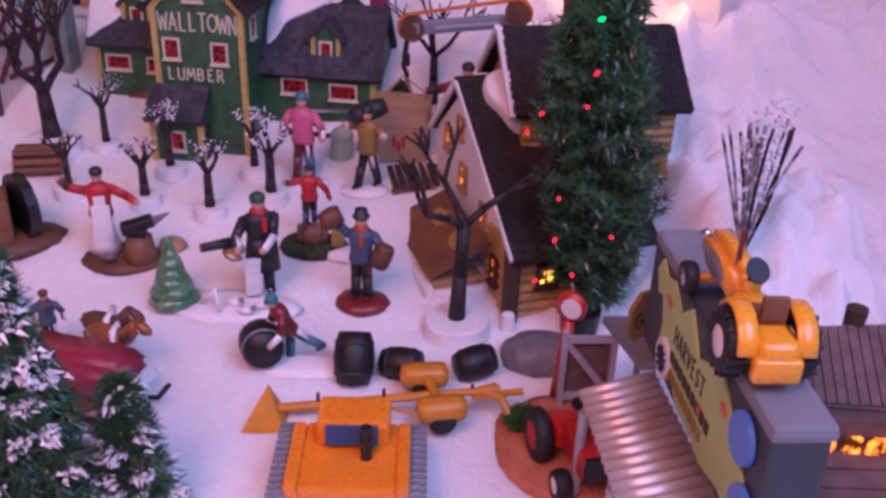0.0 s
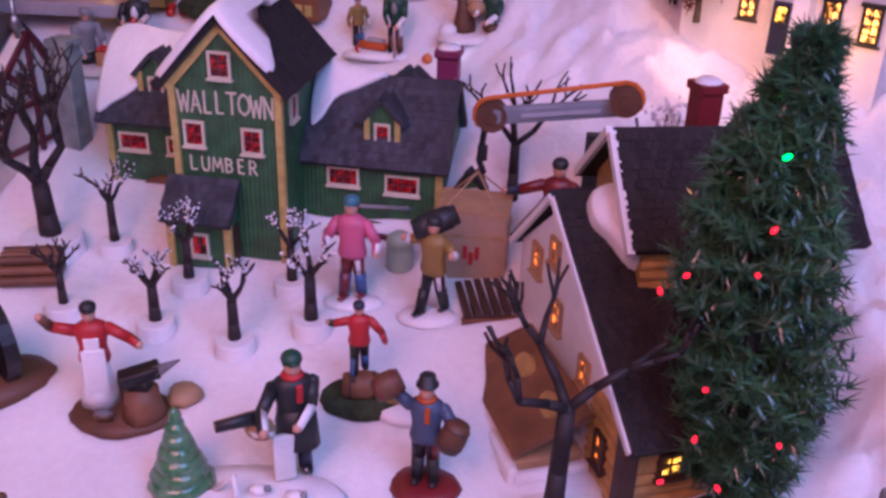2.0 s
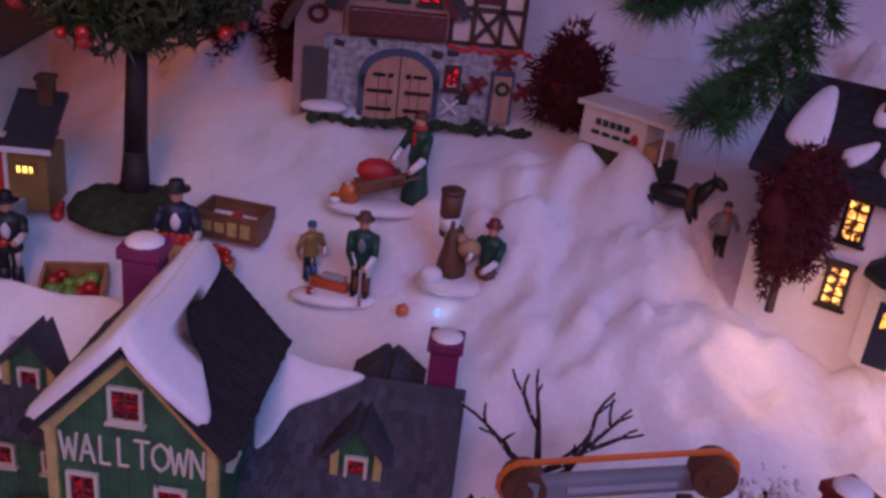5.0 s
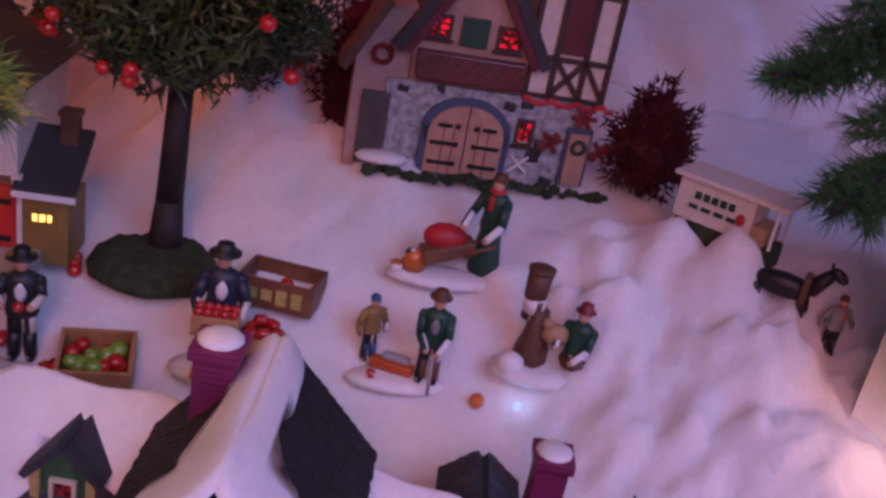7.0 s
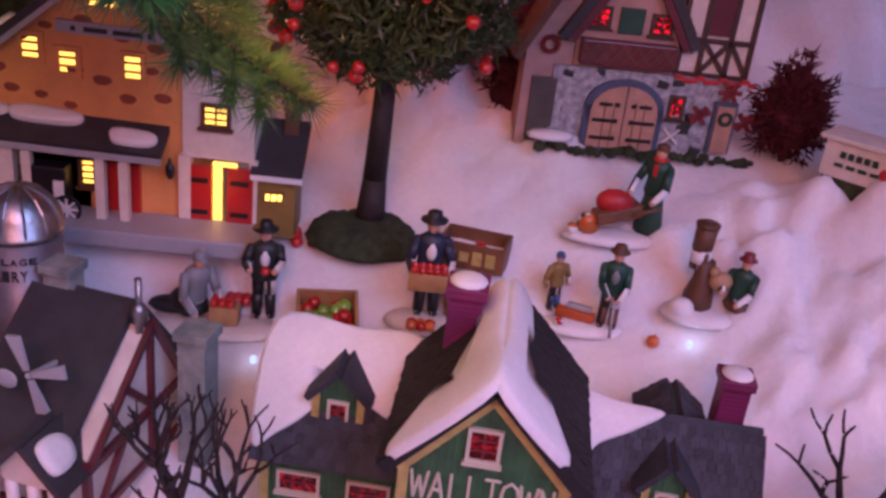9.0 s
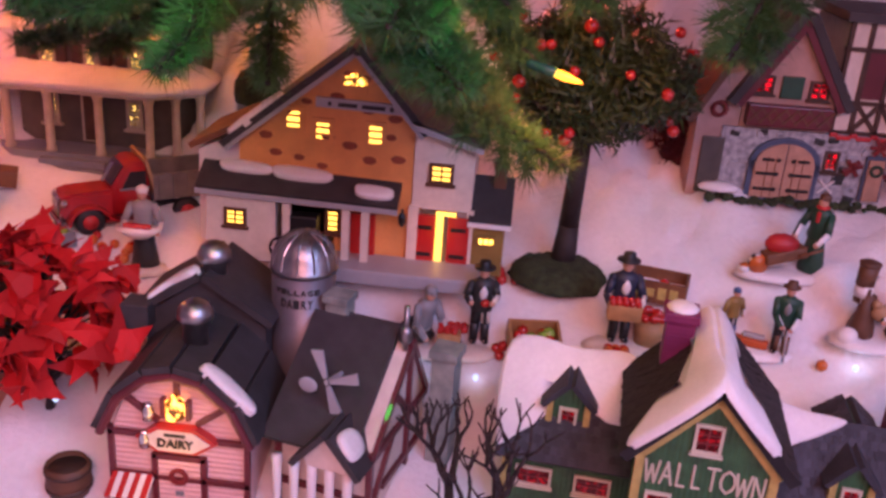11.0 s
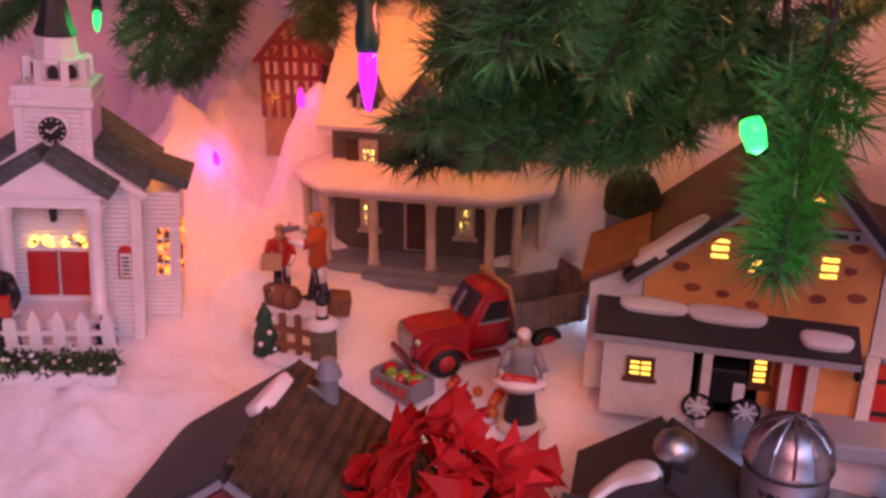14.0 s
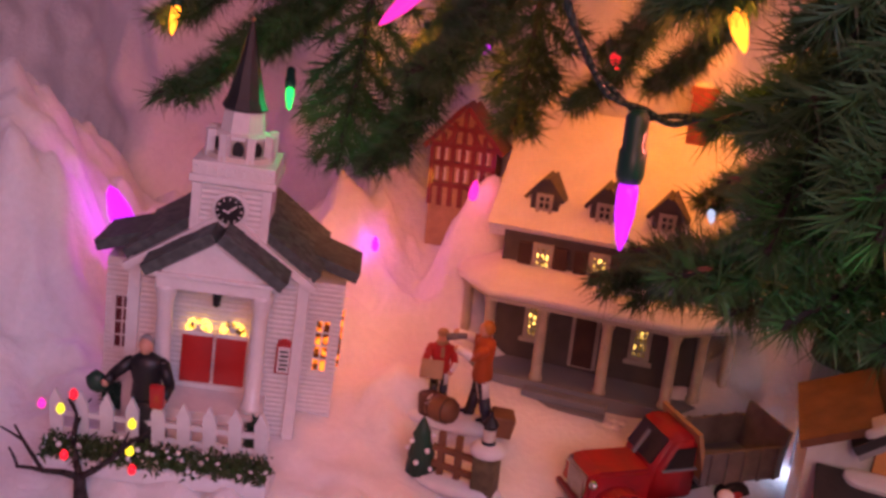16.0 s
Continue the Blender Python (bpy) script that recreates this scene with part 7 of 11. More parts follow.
def picker(bm, P):
    pad(bm, P, CREAMWALL, 0.034, 0.013, 0.003, (0.008, -0.004))
    doll_body(bm, P, 0.054, (-0.004, 0, 0.003), 45, coat=GREYCLOTH, legs=CHARCOAL, hat=GREYCLOTH, hair=GREYCLOTH, arm_l=(-0.14, -0.26, 0.46), arm_r=(0.16, -0.26, 0.44), kneel=True, lean=14)
    ball(bm, (-0.012, 0.002, 0.006), (0.014, 0.007, 0.004), P(CHARCOAL))
    box(bm, (0.014, -0.006, 0.008), (0.014, 0.009, 0.009), mi=P(CRATE), bev=0.0006)
    for i in range(7):
        ball(bm, (0.009 + 0.004 * (i % 3), -0.008 + 0.003 * (i // 3), 0.0140), 0.0024, P(APPLE), 1)
    for i in range(6):
        ball(bm, (0.014 + 0.004 * (i % 3), 0.004 + 0.004 * (i // 3), 0.010), 0.003, P(APPLE), 1)
    doll_body(bm, P, 0.053, (0.031, 0.004, 0.003), 10, coat=CHARCOAL, legs=BLACKPAINT, hat=BLACKPAINT, brim=0.14, shirt=WHITEP, arm_l=(-0.16, -0.14, 0.56), arm_r=(0.10, -0.20, 0.58))
    ball(bm, (0.033, -0.006, 0.033), 0.0028, P(APPLE), 1)


def peddler(bm, P):
    pad(bm, P, CREAMWALL, 0.024, 0.012, 0.003, (0.004, -0.003))
    doll_body(bm, P, 0.056, (0, 0, 0.003), 4, coat=NAVY, legs=CHARCOAL, hat=BLACKPAINT, brim=0.14, shirt=WHITEP, arm_l=(-0.17, -0.20, 0.48), arm_r=(0.17, -0.20, 0.48))
    box(bm, (0, -0.0115, 0.027), (0.019, 0.009, 0.009), mi=P(CRATE), bev=0.0006)
    for i in range(10):
        ball(bm, (-0.007 + 0.0035 * (i % 5), -0.014 + 0.005 * (i // 5), 0.0328), 0.0023, P(APPLE), 1)
    lathe(bm, (0.018, 0.002, 0.002), [(0.008, 0), (0.010, 0.015)], 14, P(CRATE))
    for i in range(12):
        ball(bm, (0.018 + 0.006 * math.cos(i), 0.002 + 0.006 * math.sin(i), 0.0185 + 0.001 * (i % 3)), 0.003, P(APPLE), 1)
    for i in range(6):
        ball(bm, (-0.006 + 0.0045 * (i % 3), -0.013 - 0.003 * (i // 3), 0.004), 0.003, P(PUMPKIN if i % 2 else APPLE), 1)


def boy_and_gent(bm, P):
    pad(bm, P, SNOWP, 0.026, 0.010, 0.003, (0.010, -0.006))
    doll_body(bm, P, 0.038, (-0.006, 0.006, 0.003), 25, coat=OCHRE, legs=BLUE, hat=BLUE, slim=1.0, arm_l=(-0.2, -0.05, 0.42), arm_r=(0.2, -0.05, 0.45))
    box(bm, (0.006, -0.003, 0.006), (0.022, 0.006, 0.005), pose(0, 0, 0, 0, 0, -20), mi=P(ORANGECLOTH), bev=0.001)
    box(bm, (0.008, -0.001, 0.0095), (0.014, 0.005, 0.003), pose(0, 0, 0, 0, 0, -20), mi=P(LIGHTGREY), bev=0.001)
    doll_body(bm, P, 0.051, (0.023, -0.008, 0.003), -10, coat=FIRGREEN, legs=BROWN, hat=BROWN, brim=0.125, shirt=GREYCLOTH, arm_l=(-0.05, -0.20, 0.44), arm_r=(0.08, -0.20, 0.42))
    rod(bm, (0.0235, -0.019, 0.002), (0.023, -0.018, 0.024), 0.0009, 0.0009, 6, P(LIGHTGREY))
    ball(bm, (-0.004, -0.011, 0.005), 0.0028, P(APPLE), 1)


def sculptors(bm, P):
    pad(bm, P, SNOWP, 0.026, 0.015, 0.004)
    lathe(bm, (-0.006, 0.004, 0.002), [(0.009, 0), (0.008, 0.008), (0.0055, 0.018), (0.005, 0.03)], 12, P(BROWN), wob=0.05)
    rod(bm, (-0.010, 0.006, 0.026), (-0.009, 0.006, 0.052), 0.0045, 0.0062, 10, P(BROWN))
    lathe(bm, (-0.009, 0.006, 0.030), [(0.0056, 0), (0.0058, 0.007)], 12, P(WHITEP))
    lathe(bm, (-0.009, 0.006, 0.051), [(0.0066, 0), (0.0070, 0.002), (0.005, 0.003)], 12, P(BROWN))
    ball(bm, (0.003, -0.001, 0.022), (0.007, 0.005, 0.006), P(TAN))
    ball(bm, (-0.002, -0.002, 0.028), 0.0035, P(TAN), 1)
    doll_body(bm, P, 0.050, (0.015, -0.002, 0.004), -35, coat=FIRGREEN, legs=BROWN, hat=DARKRED, brim=0.12, arm_l=(-0.16, -0.30, 0.56), arm_r=(0.06, -0.28, 0.46), kneel=True)
    ball(bm, (0.022, 0.0, 0.008), (0.011, 0.009, 0.007), P(DARKWOOD))
    ball(bm, (-0.017, -0.006, 0.006), (0.007, 0.006, 0.006), P(SNOWP))
    rod(bm, (-0.0095, 0.006, 0.038), (-0.009, 0.006, 0.051), 0.0058, 0.0064, 10, P(BROWN))


def barrow(bm, P):
    pad(bm, P, SNOWP, 0.028, 0.010, 0.003, (-0.006, -0.004))
    doll_body(bm, P, 0.054, (0.014, 0.004, 0.003), -50, coat=FIRGREEN, legs=FIRGREEN, hat=BROWN, hair=BROWN, scarf=RED, arm_l=(-0.16, -0.26, 0.44), arm_r=(0.18, -0.26, 0.42), skirt=FIRGREEN)
    box(bm, (-0.006, -0.004, 0.015), (0.026, 0.011, 0.007), pose(0, 0, 0, 0, -14, 12), mi=P(WOOD), bev=0.001)
    ball(bm, (-0.008, -0.003, 0.021), (0.011, 0.007, 0.007), P(RED))
    for s in (-1, 1):
        rod(bm, (0.002, -0.004 + s * 0.005, 0.016), (0.016, -0.003 + s * 0.006, 0.022), 0.0011, 0.0011, 6, P(WOOD))
    rod(bm, (-0.021, -0.0085, 0.008), (-0.021, -0.0035, 0.008), 0.006, 0.006, 14, P(BLACKPAINT))
    ball(bm, (-0.029, -0.006, 0.004), 0.004, P(PUMPKIN), 1)


def apple_woman(bm, P):
    pad(bm, P, CREAMWALL, 0.013, 0.010, 0.003)
    doll_body(bm, P, 0.053, (0, 0, 0.003), 5, coat=GREYCLOTH, skirt=CHARCOAL, hat=WHITEP, hair=WHITEP, apron=None, arm_l=(-0.22, -0.16, 0.46), arm_r=(0.22, -0.16, 0.46))
    lathe(bm, (0, -0.009, 0.024), [(0.007, 0), (0.0125, 0.004), (0.0135, 0.006)], 14, P(WHITEP), sy=0.6)
    for i in range(9):
        ball(bm, (-0.007 + 0.0017 * i, -0.0095, 0.0305), 0.0024, P(APPLE), 1)


def couple(bm, P):
    pad(bm, P, SNOWP, 0.030, 0.013, 0.003, (-0.012, -0.002))
    doll_body(bm, P, 0.060, (0.004, -0.003, 0.003), -78, coat=ORANGECLOTH, legs=NAVY, hat=None, hair=HAIR, arm_l=(-0.10, -0.30, 0.80), arm_r=(0.16, -0.26, 0.74), stride=0.10)
    doll_body(bm, P, 0.045, (-0.022, 0.006, 0.003), 12, coat=RED, legs=NAVY, hat=TAN, hair=GREYCLOTH, apron=None, scarf=TAN, arm_l=(-0.16, -0.2, 0.5), arm_r=(0.16, -0.2, 0.5))
    box(bm, (-0.022, -0.008, 0.028), (0.012, 0.002, 0.010), pose(0, 0, 0, -25, 0, 12), mi=P(TAN), bev=0.0006)
    rod(bm, (-0.006, -0.004, 0.049), (-0.016, -0.006, 0.047), 0.0016, 0.0022, 8, P(GREYSTONE))
    barrel(bm, P, (-0.014, -0.010, 0.008), 0.0075, 0.015, WOOD, (1, -0.4, 0.1), DARKWOOD)
    lathe(bm, (-0.022, -0.006, 0.002), [(0.006, 0), (0.0066, 0.010)], 12, P(BROWN))
    box(bm, (0.018, -0.008, 0.007), (0.012, 0.011, 0.012), pose(0, 0, 0, 8, 10, 25), mi=P(WOOD), bev=0.001)


def vicar(bm, P):
    doll_body(bm, P, 0.058, (0, 0, 0), 8, coat=BLACKPAINT, legs=BLACKPAINT, hair=GREYCLOTH, skirt=BLACKPAINT, arm_l=(-0.34, -0.10, 0.58), arm_r=(0.20, -0.18, 0.50), shirt=None, hat=None)
    box(bm, (0.010, -0.011, 0.031), (0.006, 0.003, 0.011), mi=P(REDPAINT), bev=0.0006)
    ball(bm, (-0.022, -0.004, 0.030), (0.0055, 0.004, 0.006), P(FIRGREEN), 1)


for nm, lb, x, y, fn, rz, *size in (
        ("blacksmith_figurine", "painted blacksmith figurine in red with white apron at an anvil", -0.106, 0.497, smith, 0, 0.86),
        ("fiddler_figurine", "painted street musician figurine in charcoal coat and red scarf", -0.025, 0.468, fiddler, 0, 0.95),
        ("barrel_seller_figurine", "painted barrel seller figurine on a dark red base", 0.026, 0.470, barrel_man, 0, 0.86),
        ("boy_on_barrels_figurine", "painted boy figurine in red above a barrel", -0.005, 0.513, jumper, 0, 0.88),
        ("barrel_roller_figurine", "painted figurine in dark red rolling a black barrel", 0.001, 0.412, roller, 0, 0.84),
        ("lumber_worker_figurine", "painted worker figurine in pink shirt and blue jeans", -0.020, 0.580, pink_man, 0, 0.93),
        ("load_carrier_figurine", "painted figurine in ochre carrying a dark bundle", 0.018, 0.570, carrier, 0),
        ("crane_worker_figurine", "painted worker figurine in dark red beside the crane", 0.078, 0.612, worker, 0),
        ("apple_pickers_figurine", "painted pair of apple pickers on a cream base", -0.222, 0.771, picker, 0),
        ("apple_peddler_figurine", "painted peddler figurine in navy holding a crate of apples", -0.111, 0.775, peddler, 0),
        ("boy_and_gentleman_figurine", "painted boy and gentleman figurine with a sledge", -0.042, 0.775, boy_and_gent, 0, 0.88),
        ("sculptors_figurine", "painted pair in green and brown on a snowy base", 0.026, 0.768, sculptors, 0, 0.86),
        ("wheelbarrow_figurine", "painted figurine in green pushing a red-loaded wheelbarrow", -0.012, 0.813, barrow, 0, 0.94),
        ("apple_woman_figurine", "painted woman figurine with white bonnet and tray of apples", -0.398, 0.792, apple_woman, 0),
        ("piper_couple_figurine", "painted piper in rust shirt with a singing child and barrels", -0.529, 0.853, couple, 0),
        ("vicar_figurine", "painted vicar figurine in black holding a red book", -0.651, 0.741, vicar, 10)):
    stand(nm, lb, x, y, fn, rz, size=size[0] if size else 1.0)


def wagon_man(bm, P):
    doll_body(bm, P, 0.045, (0, 0, 0), 0, coat=GREYCLOTH, legs=CHARCOAL, hat=BROWN, scarf=ORANGECLOTH)


stand("passer_by_figurine", "small painted figurine in grey beside the red shrub", 0.147, 0.768, wagon_man, size=0.66)


# ---- loose things on the snow ----
def crate_box(name, label, x, y, rz, l, w, h, fruit, mats=CRATE, marks=None, dz=0.0, tilt=0.0):
    t = thing(name, label, "crate", (x, y, surface_z(x, y) + dz), rz)
    if tilt:
        t.matrix_basis = pose(x, y, surface_z(x, y) + dz, tilt, 0, rz)
    bm = bmnew()
    box(bm, (0, 0, 0.001), (l, w, 0.002))
    part("bottom", bm, mats, t)
    for s in (-1, 1):
        bm = bmnew()
        box(bm, (0, s * (w / 2 - 0.0006), h / 2), (l, 0.0016, h), bev=0.0003)
        part("side", bm, mats, t)
        bm = bmnew()
        box(bm, (s * (l / 2 - 0.0008), 0, h / 2 + 0.0004), (0.0018, w - 0.003, h), bev=0.0003)
        part("end", bm, mats, t)
    if marks:
        for i in range(4):
            bm = bmnew()
            box(bm, (-l * 0.3 + l * 0.2 * i, -w / 2 - 0.0006, h * 0.5), (l * 0.14, 0.0008, h * (0.5 if i > 1 else 0.35)))
            part("lettering_bar", bm, marks, t)
    rng = random.Random(int(1000 * (x + 2)))
    for i in range(fruit):
        bm = bmnew()
        r = rng.uniform(0.0026, 0.0036) * (1.2 if l > 0.028 else 1)
        a = rng.random()
        ball(bm, (rng.uniform(-l * 0.36, l * 0.36), rng.uniform(-w * 0.3, w * 0.3), h * 0.7 + rng.uniform(0, 0.002)), (r, r, r * 0.92), sub=2)
        part("apple", bm, APPLE if a < 0.6 else GREENAPPLE, t, smooth=True)
    return t


crate_box("apple_crate", "wooden crate of red and green apples tipped forward", -0.159, 0.770, 8, 0.030, 0.024, 0.012, 16, tilt=18, dz=0.002)
crate_box("empty_crate", "empty wooden crate with printed side", -0.088, 0.801, -14, 0.034, 0.022, 0.014, 1, mats=WOOD, marks=YELLOWTRIM)
crate_box("fruit_box", "grey printed fruit box holding red apples", -0.462, 0.800, -30, 0.030, 0.017, 0.010, 9, mats=GREYPAINT, marks=REDPAINT)

rng = random.Random(3)
for cx, cy, n, rx, ry in ((-0.176, 0.819, 7, 0.012, 0.008), (-0.147, 0.806, 1, 0.001, 0.001), (-0.178, 0.766, 6, 0.010, 0.006), (-0.098, 0.762, 5, 0.010, 0.004), (-0.417, 0.802, 16, 0.020, 0.009), (-0.072, 0.742, 1, 0.001, 0.001), (0.0, 0.757, 1, 0.001, 0.001)):
    for i in range(n):
        x, y = cx + rng.uniform(-rx, rx), cy + rng.uniform(-ry, ry)
        r = rng.uniform(0.0026, 0.0034)
        bm = bmnew()
        lathe(bm, (0, 0, r), [(r * 0.4, -r), (r * 0.9, -r * 0.5), (r, 0), (r * 0.85, r * 0.6), (r * 0.35, r * 0.9)], 12)
        rod(bm, (0, 0, r * 1.7), (r * 0.2, 0, r * 2.3), r * 0.1, seg=5)
        o = rng.random() < 0.45
        solid("apple", bm, PUMPKIN if o else APPLE, "small orange toy apple on the snow" if o else "small red toy apple on the snow", "apple", (x, y, surface_z(x, y) - 0.0005), group="apples on the snow", smooth=True)


def black_barrel(x, y, axis, r, l):
    bm, P = bmnew(), Paint()
    barrel(bm, P, (0, 0, 0), r, l, BARRELBLACK, axis, CHARCOAL)
    solid("black_barrel", bm, P.mats, "small black painted barrel on the snow", "barrel", (x, y, surface_z(x, y) + (l * 0.46 if axis[2] > 0.8 else r * 0.92)), group="black barrels", smooth=True)


black_barrel(0.029, 0.404, (0.0, 0.5, 0.86), 0.0095, 0.0235)
black_barrel(0.0505, 0.408, (1, -0.25, 0.15), 0.0080, 0.0185)
black_barrel(0.0845, 0.413, (1, 0.45, 0.1), 0.0082, 0.0185)


def milk_churn():
    bm = bmnew()
    lathe(bm, (0, 0, 0), [(0.0065, 0), (0.0072, 0.002), (0.0072, 0.012), (0.0062, 0.014), (0.0075, 0.015), (0.0062, 0.019), (0.0035, 0.021), (0.001, 0.022)], 18)
    solid("green_bin", bm, CANGREEN, "pale green lidded bin beside the lumber works", "bin", (-0.0005, 0.612, surface_z(-0.0005, 0.612) - 0.001), smooth=True)
    bm = bmnew()
    lathe(bm, (0, 0, 0), [(0.007, 0), (0.008, 0.003), (0.006, 0.006), (0.002, 0.007)], 10, wob=0.08)
    solid("tan_stone", bm, TAN, "small tan stump on the snow", "stump", (-0.083, 0.508, surface_z(-0.083, 0.508) - 0.001), smooth=True)
    bm = bmnew()
    ball(bm, (0, 0, 0), (0.020, 0.015, 0.012), sub=3)
    for v in bm.verts:
        v.co *= 1 + 0.16 * noise.noise(v.co * 120)
    solid("grey_rock", bm, GREYSTONE, "rounded grey rock at the cabin corner", "rock", (0.117, 0.430, surface_z(0.117, 0.43) + 0.003), smooth=True)
    t = thing("log_pile", "pile of brown cut logs on the snow", "logs", (-0.186, 0.588, surface_z(-0.186, 0.588)), 12)
    for r_, n in ((0, 5), (1, 4), (2, 3)):
        for i in range(n):
            bm = bmnew()
            rod(bm, (-0.014, -0.010 + 0.0052 * i + 0.0026 * r_, 0.003 + 0.0046 * r_), (0.014, -0.010 + 0.0052 * i + 0.0026 * r_, 0.003 + 0.0046 * r_), 0.0026, 0.0027, 10)
            part("log", bm, WOOD if (i + r_) % 2 else BROWN, t)


milk_churn()


# ---- bare trees ----
def branches(bm, p, d, length, r, depth, rng, tips, spread=0.7, mi=0, up=0.25):
    q = p + d * length
    mid = p + d * length * 0.5 + Vector((rng.uniform(-1, 1), rng.uniform(-1, 1), 0)) * length * 0.08
    rod(bm, p, mid, r, r * 0.86, 7, mi)
    rod(bm, mid, q, r * 0.86, r * 0.7, 7, mi)
    ball(bm, mid, r * 0.87, mi, 1)
    if depth == 0:
        tips.append((q, d))
        return
    ball(bm, q, r * 0.72, mi, 1)
    for i in range(2 if rng.random() < 0.55 else 3):
        a = rng.uniform(0, 6.28)
        e = (d + Vector((math.cos(a), math.sin(a), rng.uniform(-0.1, 0.5) + up)) * spread).normalized()
        branches(bm, q, e, length * rng.uniform(0.6, 0.85), r * 0.62, depth - 1, rng, tips, spread, mi, up)
    if depth == 1:
        tips.append((q, d))


def bare_tree(x, y, h, r, seed, label, pot=0.011, poth=0.006, depth=3, frost=0.0, lean=(0, 0), trunk=0.42, spread=0.75, name="bare_tree", bark=BARK, group="bare trees"):
    rng = random.Random(seed)
    t = thing(name, label, "tree", (x, y, surface_z(x, y) - 0.0008))
    bm, tips = bmnew(), []
    d = Vector((lean[0], lean[1], 1)).normalized()
    base = Vector((0, 0, poth * 0.6))
    rod(bm, base, base + d * h * trunk * 0.5, r * 1.25, r, 9)
    rod(bm, base + d * h * trunk * 0.5, base + d * h * trunk, r, r * 0.9, 9)
    fork = base + d * h * trunk
    ball(bm, fork, r * 0.92, 0, 1)
    n = rng.choice((3, 4))
    for i in range(n):
        a = 6.28 * i / n + rng.uniform(-0.4, 0.4)
        branches(bm, fork, Vector((math.cos(a) * spread, math.sin(a) * spread, rng.uniform(0.6, 1.1))).normalized(), h * 0.24, r * 0.6, depth - 1, rng, tips, 0.7)
    part("trunk", bm, bark, t, smooth=True)
    if pot:
        bm = bmnew()
        lathe(bm, (0, 0, -0.001), [(pot * 1.03, 0), (pot, poth * 0.5), (pot * 0.99, poth * 0.92), (pot * 0.94, poth), (pot * 0.3, poth * 1.02)], 28, wob=0.01)
        part("base", bm, SNOWP, t, "white round base")
    if frost:
        bm = bmnew()
        for q, dd in tips:
            for i in range(3):
                ball(bm, q - dd * h * 0.05 * i + Vector((rng.uniform(-1, 1), rng.uniform(-1, 1), rng.uniform(-0.5, 1))) * r * 0.5, frost * rng.uniform(0.6, 1.2), 0, 1)
        part("frost", bm, ICE, t, "white frost on the twigs")
    return t


SMALLTREE = "small bare dark tree on a white round base"
for x, y, h, r, seed, frost in ((-0.154, 0.617, 0.044, 0.0022, 11, 0.0006), (-0.110, 0.552, 0.036, 0.0026, 12, 0.0007), (-0.104, 0.586, 0.039, 0.0024, 13, 0.0008), (-0.069, 0.541, 0.040, 0.0026, 14, 0.0007),
                                (-0.036, 0.556, 0.043, 0.0029, 15, 0.0009), (-0.052, 0.588, 0.037, 0.0023, 16, 0.0008), (-0.158, 0.560, 0.034, 0.0020, 17, 0.0)):
    bare_tree(x, y, h, r, seed, SMALLTREE, 0.0092, 0.0085, depth=3, frost=frost, trunk=0.55, spread=0.6)
bare_tree(-0.186, 0.612, 0.112, 0.0050, 21, "tall dark bare tree with dense limbs on a white base", 0.0165, 0.013, depth=5, lean=(-0.10, 0.1), trunk=0.28, spread=0.55)
bare_tree(0.0755, 0.452, 0.108, 0.0036, 33, "black bare tree with curling limbs on a white disc", 0.0165, 0.010, depth=3, lean=(0.03, 0.02), trunk=0.50, spread=1.15)
bare_tree(0.056, 0.648, 0.090, 0.0028, 24, "dark bare tree behind the crane", 0.0, 0.0, depth=3, trunk=0.35, frost=0.0005, spread=0.7)
bare_tree(-0.662, 0.708, 0.074, 0.0028, 28, "dark bare tree strung with tiny coloured lights", 0.0, 0.0, depth=3, trunk=0.18, spread=1.15)
for (dx, dy, dz), k in (((0.012, -0.008, 0.050), "red"), ((-0.012, 0.0, 0.036), "magenta"), ((0.004, -0.006, 0.018), "red"), ((-0.002, 0.0, 0.036), "yellow"), ((0.030, 0.006, 0.034), "yellow"), ((0.030, 0.004, 0.022), "yellow"), ((0.034, 0.0, 0.016), "red")):
    bm = bmnew()
    lathe(bm, (0, 0, 0), [(0.0008, 0), (0.0017, 0.001), (0.0017, 0.003), (0.0008, 0.0045)], 10)
    ob = solid("rice_light", bm, BULB[k], "tiny %s light bulb on the bare tree" % {"red": "red", "magenta": "pink", "yellow": "yellow"}[k], "light bulb", (-0.672 + dx, 0.712 + dy, surface_z(-0.672, 0.712) + dz), group="tiny lights", smooth=True)


TWIGBARK = mat("birch_twig_bark", (0.62, 0.60, 0.60), 0.6, tone=(0.030, 0.022, 0.022), scale=130, bump=0.4)


